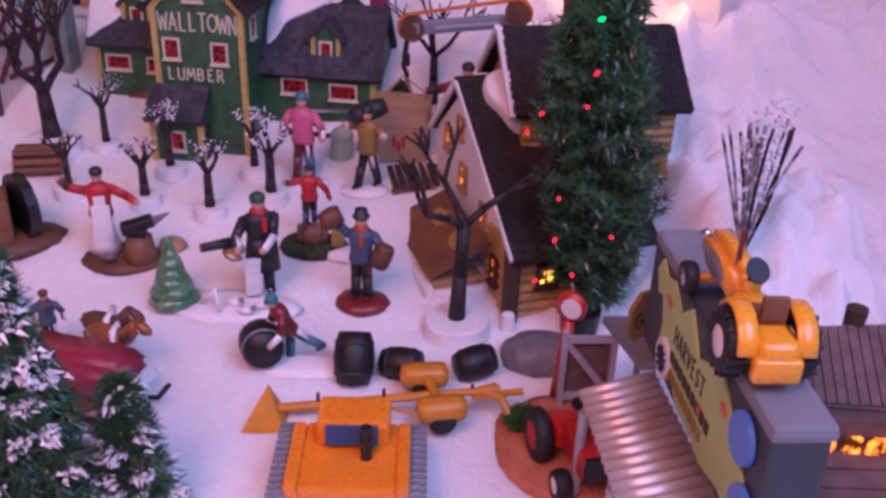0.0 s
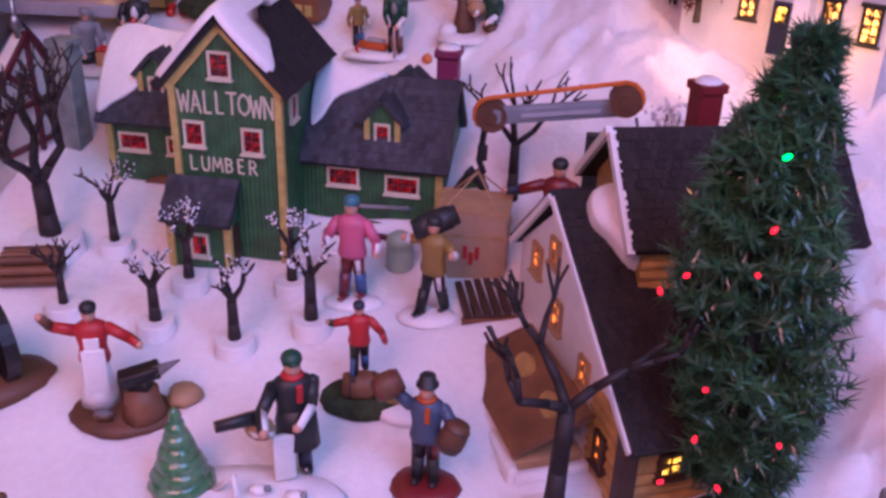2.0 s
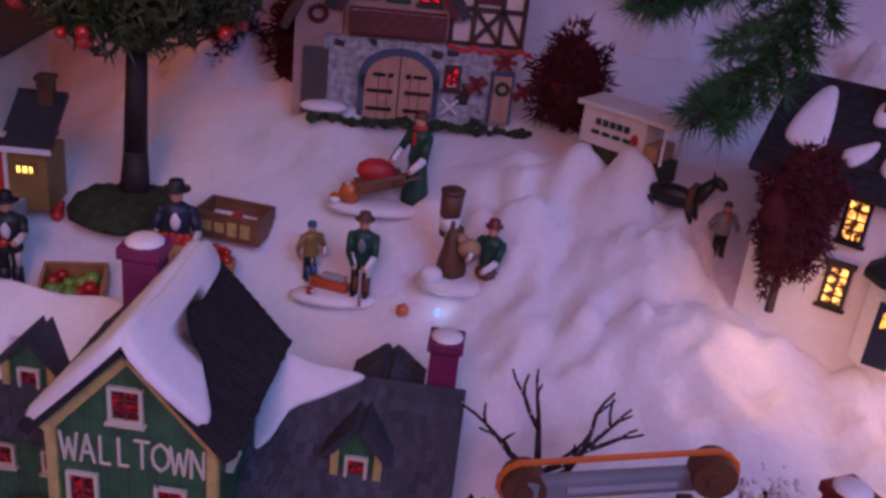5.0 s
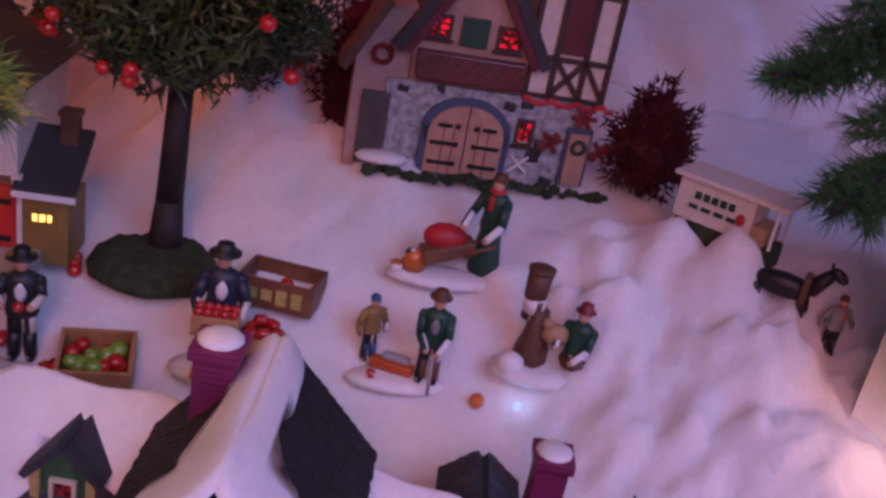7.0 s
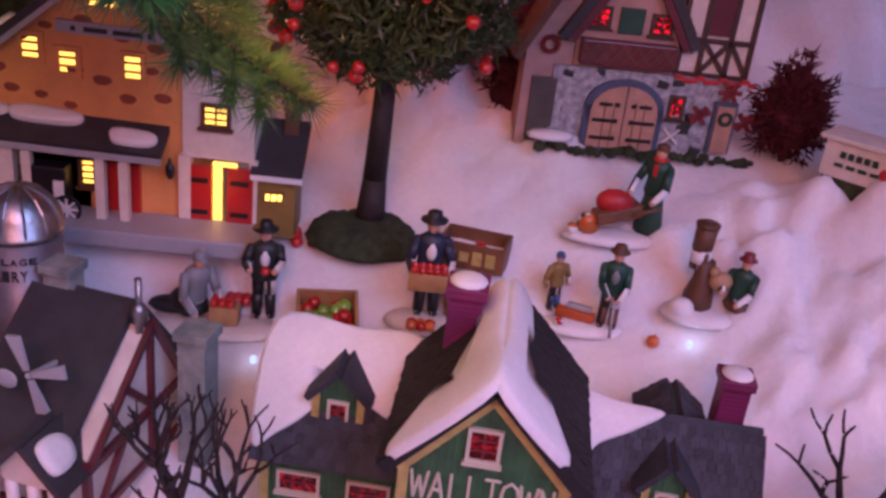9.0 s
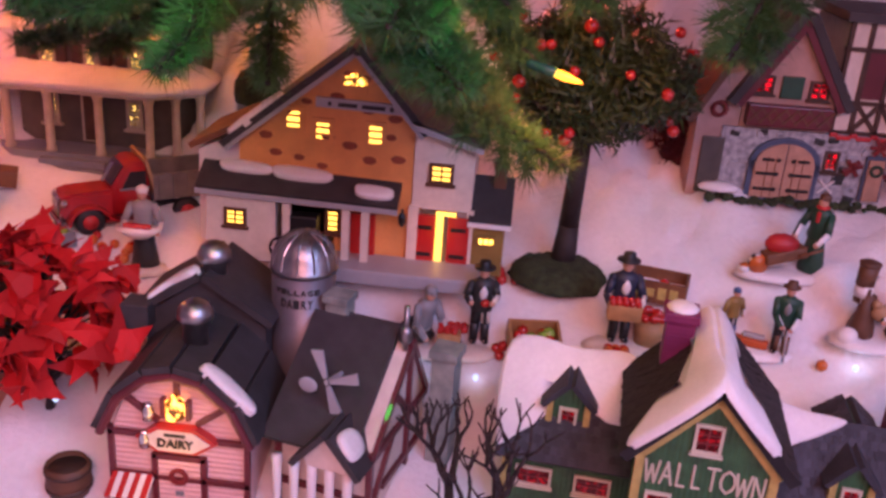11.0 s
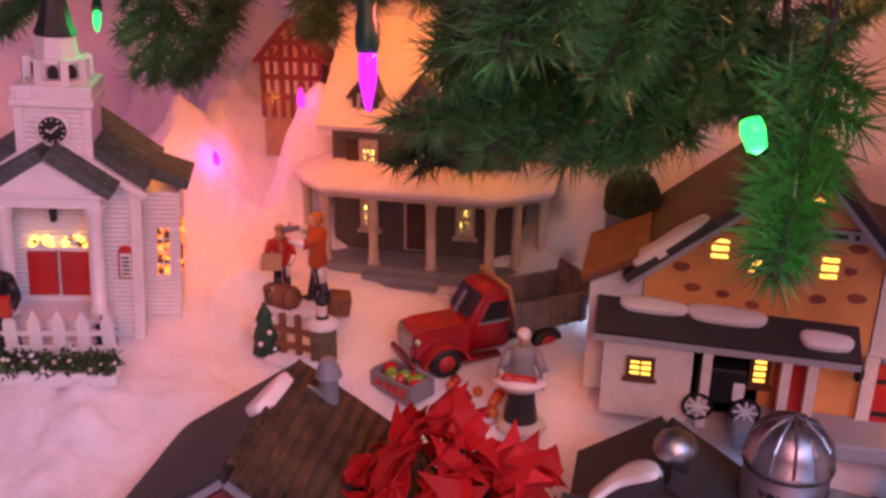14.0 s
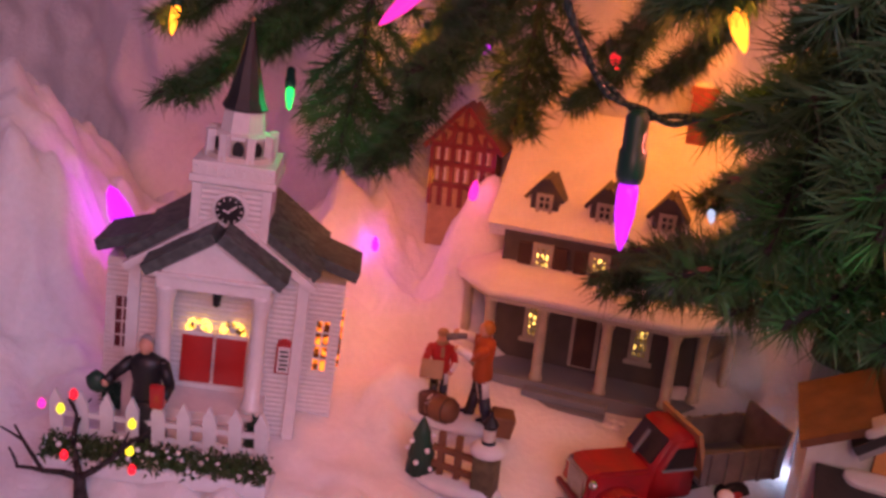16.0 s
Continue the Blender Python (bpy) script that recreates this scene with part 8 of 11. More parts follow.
def birch(x, y, h, seed, label):
    rng = random.Random(seed)
    t = thing("birch_twigs", label, "tree", (x, y, surface_z(x, y) - 0.001))
    for i in range(15):
        bm = bmnew()
        a = 6.28 * i / 9 + rng.uniform(-0.3, 0.3)
        s = rng.uniform(0.05, 0.26)
        p, d, pts = Vector((0, 0, 0)), Vector((math.cos(a) * s, math.sin(a) * s, 1)).normalized(), []
        for j in range(9):
            pts.append(tuple(p))
            p = p + d * h / 9 * rng.uniform(0.7, 1.05)
            d = (d + Vector((rng.uniform(-1, 1), rng.uniform(-1, 1), 0)) * 0.10).normalized()
        tube(bm, pts, 0.0008, 6)
        part("twig", bm, TWIGBARK if i % 3 else BARK, t, smooth=True)
    bm = bmnew()
    for i in range(260):
        a, r_, z = rng.uniform(0, 6.28), rng.uniform(0.0, 0.20), rng.uniform(0.35, 0.95) * h
        ball(bm, (r_ * z * math.cos(a), r_ * z * math.sin(a), z), rng.uniform(0.0006, 0.0013), 0, 1)
    part("frost", bm, ICE, t, "beads of white frost")["kind"] = "stuff"


birch(0.212, 0.455, 0.086, 5, "black and white frosted twig tree in the cotton")
birch(0.128, 0.612, 0.072, 6, "black and white frosted twig tree behind the cabin")


# ---- needle trees ----
def needle_mesh(name, pos, dirs, length, width, mats, rng):
    """Thin three-sided needles at pos along dirs, as one mesh."""
    n = len(pos)
    L = length * (0.7 + 0.6 * rng.random((n, 1)))
    ref = np.where(np.abs(dirs[:, 2:3]) < 0.9, np.array([[0, 0, 1.0]]), np.array([[1.0, 0, 0]]))
    a = np.cross(dirs, ref)
    a /= np.linalg.norm(a, axis=1, keepdims=True) + 1e-9
    b = np.cross(dirs, a)
    v = np.empty((n, 4, 3))
    for i, ang in enumerate((0, 2.094, 4.189)):
        v[:, i] = pos + width * (math.cos(ang) * a + math.sin(ang) * b)
    v[:, 3] = pos + dirs * L
    k = np.arange(n)[:, None] * 4
    f = np.concatenate([k + np.array([[0, 1, 3]]), k + np.array([[1, 2, 3]]), k + np.array([[2, 0, 3]])])
    me = bpy.data.meshes.new(name)
    me.from_pydata(v.reshape(-1, 3).tolist(), [], f.tolist())
    for m in mats if isinstance(mats, (list, tuple)) else [mats]:
        me.materials.append(m)
    return me


def unit(v):
    return v / (np.linalg.norm(v, axis=1, keepdims=True) + 1e-9)


def add_mesh(name, me, parent, label=""):
    ob = new(name, me)
    ob.parent = parent
    return tagged(ob, label)


def tinsel_tree():
    """The tall slim artificial tree with little lights: whorls of short needles round a leaning stem."""
    x0, y0 = 0.134, 0.468
    t = thing("slim_artificial_tree", "tall slim dark green artificial tree with tiny red lights", "tree", (x0, y0, surface_z(x0, y0) - 0.002))
    def axis(z):
        s = z / 0.185
        return np.array([0.004 + 0.004 * math.sin(s * 7.0), -0.012 + 0.010 * s, z])
    bm = bmnew()
    tube(bm, [tuple(axis(0.02 * i)) for i in range(10)], 0.003, 8)
    part("stem", bm, BARK, t)
    bm = bmnew()
    lathe(bm, (0.004, -0.012, -0.002), [(0.009, 0), (0.0105, 0.012), (0.0105, 0.014)], 14)
    part("pot", bm, BLACKPAINT, t)
    rng = np.random.default_rng(2)
    tw_p, tw_d = [], []
    for i in range(560):
        z = 0.018 + 0.172 * rng.random()
        s = (z - 0.018) / 0.172
        R = 0.036 * (0.62 + 0.38 * math.sin(math.pi * min(s * 1.25 + 0.12, 1))) * (1 if s < 0.75 else max(0.2, 1 - (s - 0.75) * 3.0))
        R *= (0.58 + 0.42 * min(s / 0.38, 1)) * (0.84 + 0.30 * noise.noise(Vector((s * 6, 1.7, math.cos(i)))))
        a = rng.random() * 6.283
        e = np.array([math.cos(a), math.sin(a), 0.15 + 0.5 * rng.random()])
        e /= np.linalg.norm(e)
        c = axis(z)
        for j in np.linspace(0.30, 1.0, 9):
            tw_p.append(c + e * R * j)
            tw_d.append(e)
    P, D = np.array(tw_p), np.array(tw_d)
    P, D = np.repeat(P, 5, 0), np.repeat(D, 5, 0)
    N = unit(D * 0.55 + 0.85 * rng.normal(size=D.shape))
    add_mesh("foliage", needle_mesh("foliage", P, N, 0.0066, 0.00065, NEEDLE, rng), t)["kind"] = "stuff"
    for i in range(11):
        z = 0.03 + 0.155 * ((i * 0.618) % 1)
        a = -1.8 + 2.9 * (((i * i * 0.3717 + 0.13) % 1) - 0.5)
        c = axis(z) + np.array([math.cos(a), math.sin(a), 0]) * 0.031
        bm = bmnew()
        lathe(bm, tuple(c), [(0.0004, 0), (0.0009, 0.0008), (0.0009, 0.0018), (0.0003, 0.0028)], 10, m=pose(0, 0, 0, 70 * math.sin(i), 60 * math.cos(i * 2), 0))
        part("bulb", bm, BULB["green" if i % 5 == 3 else "red"], t, "tiny green light" if i % 5 == 3 else "tiny red light", smooth=True)


tinsel_tree()


def snowy_pine(x, y, h, R, seed, label):
    t = thing("flocked_pine", label, "tree", (x, y, surface_z(x, y)), group="flocked pines")
    rng = np.random.default_rng(seed)
    bm = bmnew()
    rod(bm, (0, 0, 0), (0, 0, h * 0.92), 0.004, 0.001)
    part("trunk", bm, BARK, t)
    pos, dirs, tp = [], [], []
    for i in range(520):
        s = rng.random() ** 0.8
        z = h * (0.04 + 0.95 * s)
        rr = R * (1 - s) * (0.75 + 0.35 * rng.random()) + 0.001
        a = rng.random() * 6.283
        e = np.array([math.cos(a), math.sin(a), 0.10 - 0.35 * (1 - s)])
        e /= np.linalg.norm(e)
        for j in np.linspace(0.25, 1, 8):
            pos.append(np.array([0, 0, z]) + e * rr * j)
            dirs.append(e)
        tp.append(np.array([0, 0, z]) + e * rr)
    P, D = np.repeat(np.array(pos), 5, 0), np.repeat(np.array(dirs), 5, 0)
    add_mesh("foliage", needle_mesh("foliage", P, unit(D * 0.7 + 0.8 * rng.normal(size=D.shape)), 0.0068, 0.0005, NEEDLE, rng), t)["kind"] = "stuff"
    tips = np.array(tp)[::6]
    tips = tips[(tips[:, 0] * 9 + np.sin(tips[:, 2] * 90)) > -1.1]
    FP = np.repeat(tips, 18, 0) + rng.normal(size=(len(tips) * 18, 3)) * np.array([[0.0019, 0.0019, 0.0010]])
    FD = unit(np.repeat(unit(tips * np.array([[1, 1, 0]]) + 1e-6), 18, 0) + 0.5 * rng.normal(size=FP.shape))
    ob = add_mesh("flock", needle_mesh("flock", FP, FD, 0.0036, 0.0012, SNOWP, rng), t, "patches of white flocking")
    ob["kind"] = "stuff"


snowy_pine(-0.074, 0.300, 0.114, 0.029, 5, "dark green pine tree flocked with white snow")
snowy_pine(-0.0420, 0.310, 0.060, 0.0165, 6, "small pine tree thickly flocked with white snow")


def ceramic_tree():
    t = thing("ceramic_tree", "small glazed green ceramic fir with snowy tips", "tree", (-0.068, 0.457, surface_z(-0.068, 0.457) + 0.002))
    bm = bmnew()
    prof = []
    for i in range(7):
        r = 0.0130 * (1 - i / 7.4)
        prof += [(r * 0.86, 0.0048 * i), (r, 0.0048 * i + 0.0010), (r * 0.80, 0.0048 * i + 0.0047)]
    lathe(bm, (0, 0, 0), prof + [(0.0006, 0.0355)], 26, wob=0.035)
    part("body", bm, mat("glazed_green", (0.030, 0.16, 0.050), 0.3, tone=(0.16, 0.30, 0.16), scale=170, coat=0.5), t, smooth=True)


ceramic_tree()


def leaf_tree():
    """Red maple: limbs ending in sprays of large pointed leaves, with gaps between the sprays."""
    x, y = -0.411, 0.688
    t = thing("red_maple", "small maple tree with large bright red leaves", "tree", (x, y, surface_z(x, y) - 0.001))
    rng = random.Random(12)
    pts = [(0, 0), (0.16, 0.08), (0.34, 0.20), (0.36, 0.36), (0.48, 0.50), (0.38, 0.60), (0.36, 0.76), (0.24, 0.82), (0.14, 0.98), (0, 1.16), (-0.14, 0.98), (-0.24, 0.82), (-0.36, 0.74), (-0.38, 0.60), (-0.48, 0.48), (-0.36, 0.36), (-0.34, 0.20), (-0.16, 0.08)]
    kinds = []
    for bend in (0.30, 0.55, 0.85):
        bm = bmnew()
        prism(bm, [(u, w, 0) for u, w in pts], (0, 0, 0.022))
        bmesh.ops.triangulate(bm, faces=[f_ for f_ in bm.faces if len(f_.verts) > 4])
        for v in bm.verts:
            v.co.z += 0.55 * abs(v.co.x) - bend * v.co.y ** 2 + 0.05 * math.sin(9 * v.co.y)
        kinds.append(mesh_of("leaf", bm, LEAFRED))
    bm = bmnew()
    stem = [Vector((0, 0, 0)), Vector((0.002, 0.001, 0.014)), Vector((-0.001, 0, 0.028)), Vector((0.002, 0.002, 0.048))]
    for a, b_, r0 in zip(stem, stem[1:], (0.0026, 0.0022, 0.0018)):
        rod(bm, a, b_, r0, r0 * 0.85, 8)
    sprays = []
    for i in range(46):
        an, zz = 2.4 * i + rng.uniform(-0.4, 0.4), 1 - 1.72 * (i + 0.5) / 46
        k = math.sqrt(max(0, 1 - zz * zz))
        reach = 0.038 * rng.uniform(0.62, 1.18) * (1 - 0.30 * max(zz, 0))
        p = Vector((math.cos(an) * k * reach * 1.12, math.sin(an) * k * reach * 0.9, 0.049 + (0.042 if zz > 0 else 0.030) * zz * rng.uniform(0.8, 1.12)))
        root = stem[1].lerp(stem[3], min(max((p.z - 0.025) / 0.05, 0), 1))
        mid = root.lerp(p, 0.55) + Vector((rng.uniform(-1, 1), rng.uniform(-1, 1), 0.5)) * 0.003
        rod(bm, root, mid, 0.0012, 0.0010, 6)
        rod(bm, mid, p, 0.0010, 0.0006, 6)
        sprays.append((p, (p - Vector((0, 0, 0.045))).normalized()))
    part("trunk", bm, BARK, t, smooth=True)
    for p, out in sprays:
        turn = rng.uniform(0, 6.28)
        n = rng.choice((4, 5, 5, 6))
        tip = (out + Vector((rng.uniform(-1, 1), rng.uniform(-1, 1), rng.uniform(-0.4, 0.8))) * 0.5).normalized()
        q = tip.to_track_quat("Z", "Y").to_matrix()
        for j in range(n):
            side = q @ Vector((math.cos(turn + 6.283 * j / n), math.sin(turn + 6.283 * j / n), 0))
            # leaves splay outward from the twig's end, the tips standing off the crown
            along = (side * rng.uniform(0.35, 0.8) + tip * rng.uniform(0.6, 1.1) + Vector((0, 0, 0.35))).normalized()
            face = (tip - along * tip.dot(along) + side.cross(tip) * rng.uniform(-0.5, 0.5))
            face = (face - along * face.dot(along)).normalized()
            cross = along.cross(face)
            sz = rng.uniform(0.011, 0.019)
            m = Matrix((cross, along, face)).transposed().to_4x4()
            ob = new("leaf", kinds[j % 3])
            ob.parent = t
            ob.matrix_basis = Matrix.Translation(p - tip * 0.002) @ m @ pose(0, 0, 0, rng.uniform(-15, 15), rng.uniform(-35, 35), 0) @ Matrix.Diagonal((sz * rng.uniform(0.85, 1.15), sz, sz, 1))


leaf_tree()


def apple_tree():
    x, y = -0.1445, 0.824
    t = thing("apple_tree", "dark-trunked tree with glittering crown and red apples", "tree", (x, y, surface_z(x, y)))
    rng = random.Random(5)
    bm, tips = bmnew(), []
    rod(bm, (0, 0, 0), (0.001, 0, 0.03), 0.0085, 0.0062, 12)
    rod(bm, (0.001, 0, 0.03), (0.003, 0, 0.085), 0.0062, 0.0052, 12)
    for i in range(6):
        a = 1.047 * i
        branches(bm, Vector((0.003, 0, 0.080)), Vector((math.cos(a), math.sin(a), 0.8)).normalized(), 0.024, 0.0026, 2, rng, tips, 0.8)
    part("trunk", bm, BARK, t, smooth=True)
    g = np.random.default_rng(9)
    n = 8200
    u = unit(g.normal(size=(n, 3)))
    r = g.random((n, 1)) ** 0.4
    lump = np.array([0.85 + 0.3 * noise.noise(Vector(q) * 2.3) for q in u])[:, None]
    P = u * r * lump * np.array([[0.066, 0.058, 0.046]]) + np.array([[0.004, 0, 0.122]])
    P = P[P[:, 2] > 0.074 + 0.02 * g.random(len(P))]
    add_mesh("foliage", needle_mesh("foliage", P, unit(g.normal(size=P.shape)), 0.0085, 0.0010, [mat("olive_foliage", (0.060, 0.090, 0.028), 0.40, tone=(0.022, 0.040, 0.016), scale=60)], g), t)["kind"] = "stuff"
    for i in range(34):
        a, zz = rng.uniform(0, 6.28), rng.uniform(-0.75, 0.8)
        k = math.sqrt(1 - zz * zz)
        bm = bmnew()
        r_ = rng.uniform(0.0028, 0.0040)
        ball(bm, (0.004 + 0.062 * k * math.cos(a), 0.054 * k * math.sin(a), 0.122 + 0.043 * zz), r_, sub=2)
        part("apple", bm, APPLE, t, smooth=True)
    bm = bmnew()
    lathe(bm, (-0.002, -0.006, -0.004), [(0.0285, 0), (0.028, 0.002), (0.027, 0.005), (0.025, 0.0075), (0.021, 0.010), (0.017, 0.0115), (0.010, 0.012)], 64, sx=1.1, sy=0.85, wob=0.02)
    for v in bm.verts:
        v.co += Vector((0, 0, 1)) * (0.0022 * noise.noise(v.co * 130) + 0.0012 * noise.noise(v.co * 320))
    part("moss_base", bm, MOSS, t, "dark moss round the trunk", smooth=True)


apple_tree()


def brown_tub():
    t = thing("brown_tub", "dark brown wooden tub beside the maple", "tub", (-0.383, 0.648, surface_z(-0.383, 0.648) - 0.001))
    bm = bmnew()
    lathe(bm, (0, 0, 0), [(0.0095, 0), (0.0110, 0.008), (0.0105, 0.017), (0.0095, 0.0175), (0.0090, 0.012)], 20, wob=0.02)
    part("body", bm, BROWN, t, smooth=True)
    for z in (0.004, 0.013):
        bm = bmnew()
        lathe(bm, (0, 0, z), [(0.0112, 0), (0.0114, 0.0018)], 20)
        part("hoop", bm, DARKWOOD, t, smooth=True)


brown_tub()


def shrub(x, y, z, sx, sy, sz, m, label, seed, n=900, name="shrub", leaf=0.006):
    t = thing(name, label, "shrub", (x, y, z))
    g = np.random.default_rng(seed)
    u = unit(g.normal(size=(n * 3, 3)))
    lump = np.array([0.78 + 0.5 * noise.noise(Vector(q) * 1.9 + Vector((seed, 0, 0))) for q in u])[:, None]
    P = u * (0.55 + 0.45 * g.random((n * 3, 1))) * lump * np.array([[sx, sy, sz]]) + np.array([[0, 0, sz]])
    bm = bmnew()
    rod(bm, (0, 0, -0.008), (0, 0, sz), 0.002, 0.001)
    part("stem", bm, BARK, t)
    add_mesh("foliage", needle_mesh("foliage", P, unit(u + 0.9 * g.normal(size=P.shape)), leaf, leaf * 0.14, m, g), t)["kind"] = "stuff"
    bm = bmnew()
    ball(bm, (0, 0, sz), (sx * 0.6, sy * 0.6, sz * 0.72), sub=3)
    for v in bm.verts:
        v.co += (v.co - Vector((0, 0, sz))) * 0.4 * noise.noise(v.co * 70)
    part("core", bm, m, t, smooth=True)


shrub(0.151, 0.706, 0.180, 0.021, 0.017, 0.035, WINE, "dark wine-red shrub before the white house", 3, 1800, leaf=0.004)
shrub(0.081, 0.868, 0.186, 0.024, 0.020, 0.034, WINE, "dark wine-red shrub beside the coach house", 4)
shrub(-0.066, 0.902, 0.170, 0.028, 0.022, 0.052, WINE, "dark wine-red shrub behind the snow bank", 5)
shrub(-0.115, 0.925, 0.165, 0.020, 0.02, 0.045, WINE, "dark wine-red shrub beside the apple tree", 8)
shrub(-0.608, 0.763, 0.156, 0.0050, 0.005, 0.011, FIRGREEN, "small green potted bush by the church door", 6, 120, leaf=0.004)
shrub(-0.688, 0.765, 0.156, 0.0055, 0.005, 0.011, FIRGREEN, "small green bush beside the church steps", 7, 120, leaf=0.004)
shrub(-0.085, 0.890, 0.166, 0.016, 0.010, 0.008, MOSS, "low green clump in front of the red shrubs", 9, 300, leaf=0.004)


# ---- vehicles and larger loose pieces ----
def wheel(parent, x, y, z, r, w, tyre=RUBBER, hub=WHITEP, axis="x", name="wheel", hubr=0.55):
    d = Vector((1, 0, 0)) if axis == "x" else Vector((0, 1, 0))
    q = d.to_track_quat("Z", "Y").to_matrix().to_4x4()
    bm = bmnew()
    lathe(bm, (x, y, z), [(r * hubr, -w / 2), (r * 0.9, -w / 2), (r, -w * 0.28), (r, w * 0.28), (r * 0.9, w / 2), (r * hubr, w / 2)], 22, m=q)
    wh = part(name, bm, tyre, parent, smooth=True)
    for s in (-1, 1):
        bm = bmnew()
        lathe(bm, tuple(Vector((x, y, z)) + d * s * w * 0.42), [(r * hubr, -w * 0.12), (r * hubr * 0.96, w * 0.10), (r * 0.25, w * 0.14), (r * 0.2, w * 0.2)], 16, m=q if s > 0 else (-d).to_track_quat("Z", "Y").to_matrix().to_4x4())
        part("hub", bm, hub, wh, smooth=True)
    return wh


def truck():
    """Tipper truck, nose towards -x in its own axes."""
    t = thing("tipper_truck", "worn red toy tipper truck with grey steel bed", "truck", (-0.429, 0.849, surface_z(-0.429, 0.849) - 0.006), 18)
    t.matrix_basis = pose(-0.427, 0.846, surface_z(-0.429, 0.845) - 0.008, 0, 0, 37) @ Matrix.Diagonal((1.03, 1.03, 1.03, 1))
    bm = bmnew()
    box(bm, (0.0, 0, 0.0095), (0.088, 0.014, 0.006), bev=0.0008)
    part("chassis", bm, BLACKPAINT, t)
    bm = bmnew()
    prism(bm, [(-0.046, -0.011, 0.010), (-0.014, -0.0135, 0.010), (-0.014, -0.0135, 0.0265), (-0.040, -0.0095, 0.0245), (-0.0455, -0.0085, 0.0215)], (0, 0.0235, 0))
    bmesh.ops.bevel(bm, geom=list(bm.edges), offset=0.0016, segments=2, affect="EDGES")
    part("bonnet", bm, WORNRED, t)
    bm = bmnew()
    for i in range(9):
        box(bm, (-0.0462, -0.0068 + 0.0017 * i, 0.0165), (0.0016, 0.0008, 0.012))
    box(bm, (-0.0455, 0, 0.0165), (0.0014, 0.0165, 0.0135), bev=0.0006)
    part("grille", bm, SILVER, t)
    bm = bmnew()
    prism(bm, [(-0.017, -0.0145, 0.010), (0.008, -0.0145, 0.010), (0.008, -0.0145, 0.040), (0.003, -0.0145, 0.0425), (-0.006, -0.0145, 0.0420), (-0.0145, -0.0145, 0.028)], (0, 0.029, 0))
    bmesh.ops.bevel(bm, geom=list(bm.edges), offset=0.002, segments=3, affect="EDGES")
    cab = part("cab", bm, WORNRED, t, smooth=True)
    for s in (-1, 1):
        bm = bmnew()
        prism(bm, [(-0.0095, s * 0.0147, 0.0275), (0.005, s * 0.0147, 0.0275), (0.005, s * 0.0147, 0.0375), (-0.0045, s * 0.0147, 0.0375)], (0, s * 0.0006, 0))
        part("side_window", bm, BLACKPAINT, cab)
        bm = bmnew()
        box(bm, (-0.002, s * 0.0150, 0.0265), (0.018, 0.0008, 0.0012))
        part("door_trim", bm, GREYPAINT, cab)
        bm = bmnew()
        arc = [(-0.030 - 0.0130 * math.cos(k * 0.2618) + (0.004 if k == 12 else 0), 0.0075 + 0.0112 * math.sin(k * 0.2618)) for k in range(13)]
        under = [(-0.030 + (x_ + 0.030) * 0.88, 0.0075 + (z_ - 0.0075) * 0.88) for x_, z_ in arc]
        prism(bm, [(x_, s * 0.0095, z_) for x_, z_ in arc + under[::-1]], (0, s * 0.0095, 0))
        part("mudguard", bm, WORNRED, t)
        bm = bmnew()
        ball(bm, (-0.0435, s * 0.0115, 0.0205), (0.0022, 0.0026, 0.0026))
        part("headlight", bm, SILVER, t, smooth=True)
        bm = bmnew()
        box(bm, (-0.010, s * 0.0150, 0.008), (0.022, 0.006, 0.0016))
        part("running_board", bm, DARKRED, t)
    bm = bmnew()
    prism(bm, [(-0.0150, -0.011, 0.0285), (-0.0150, 0.011, 0.0285), (-0.0073, 0.011, 0.0405), (-0.0073, -0.011, 0.0405)], (-0.0008, 0, 0.0004))
    part("windscreen", bm, BLACKPAINT, cab)
    bm = bmnew()
    box(bm, (-0.0150, 0, 0.0345), (0.0012, 0.0016, 0.013), pose(0, 0, 0, 0, 32, 0))
    part("windscreen_post", bm, GREYPAINT, cab)
    bm = bmnew()
    box(bm, (-0.0475, 0, 0.0085), (0.0025, 0.030, 0.003), bev=0.0008)
    part("bumper", bm, DARKRED, t)
    # bed
    bed = part("bed", box(bmnew(), (0.031, 0, 0.0185), (0.044, 0.032, 0.002)), GREYPAINT, t, "scuffed grey steel tipper bed")
    for s in (-1, 1):
        bm = bmnew()
        box(bm, (0.031, s * 0.0165, 0.0265), (0.044, 0.0016, 0.0165))
        part("bed_side", bm, BEDGREY, bed)
        for i in range(5):
            bm = bmnew()
            box(bm, (0.013 + 0.009 * i, s * 0.0178, 0.0265), (0.0016, 0.0014, 0.0165))
            part("rib", bm, BEDGREY, bed)
    bm = bmnew()
    box(bm, (0.0085, 0, 0.0315), (0.0022, 0.034, 0.028), pose(0, 0, 0, 0, -14, 0), bev=0.0005)
    part("bed_front", bm, TAN, bed)
    bm = bmnew()
    box(bm, (0.0535, 0, 0.030), (0.0018, 0.033, 0.024), pose(0, 0, 0, 0, 10, 0))
    part("tailboard", bm, BEDGREY, bed)
    for x, s in ((-0.030, -1), (-0.030, 1), (0.030, -1), (0.030, 1)):
        wheel(t, x, s * 0.0145, 0.0085, 0.0088, 0.0065, RUBBER, RED, axis="y")


truck()


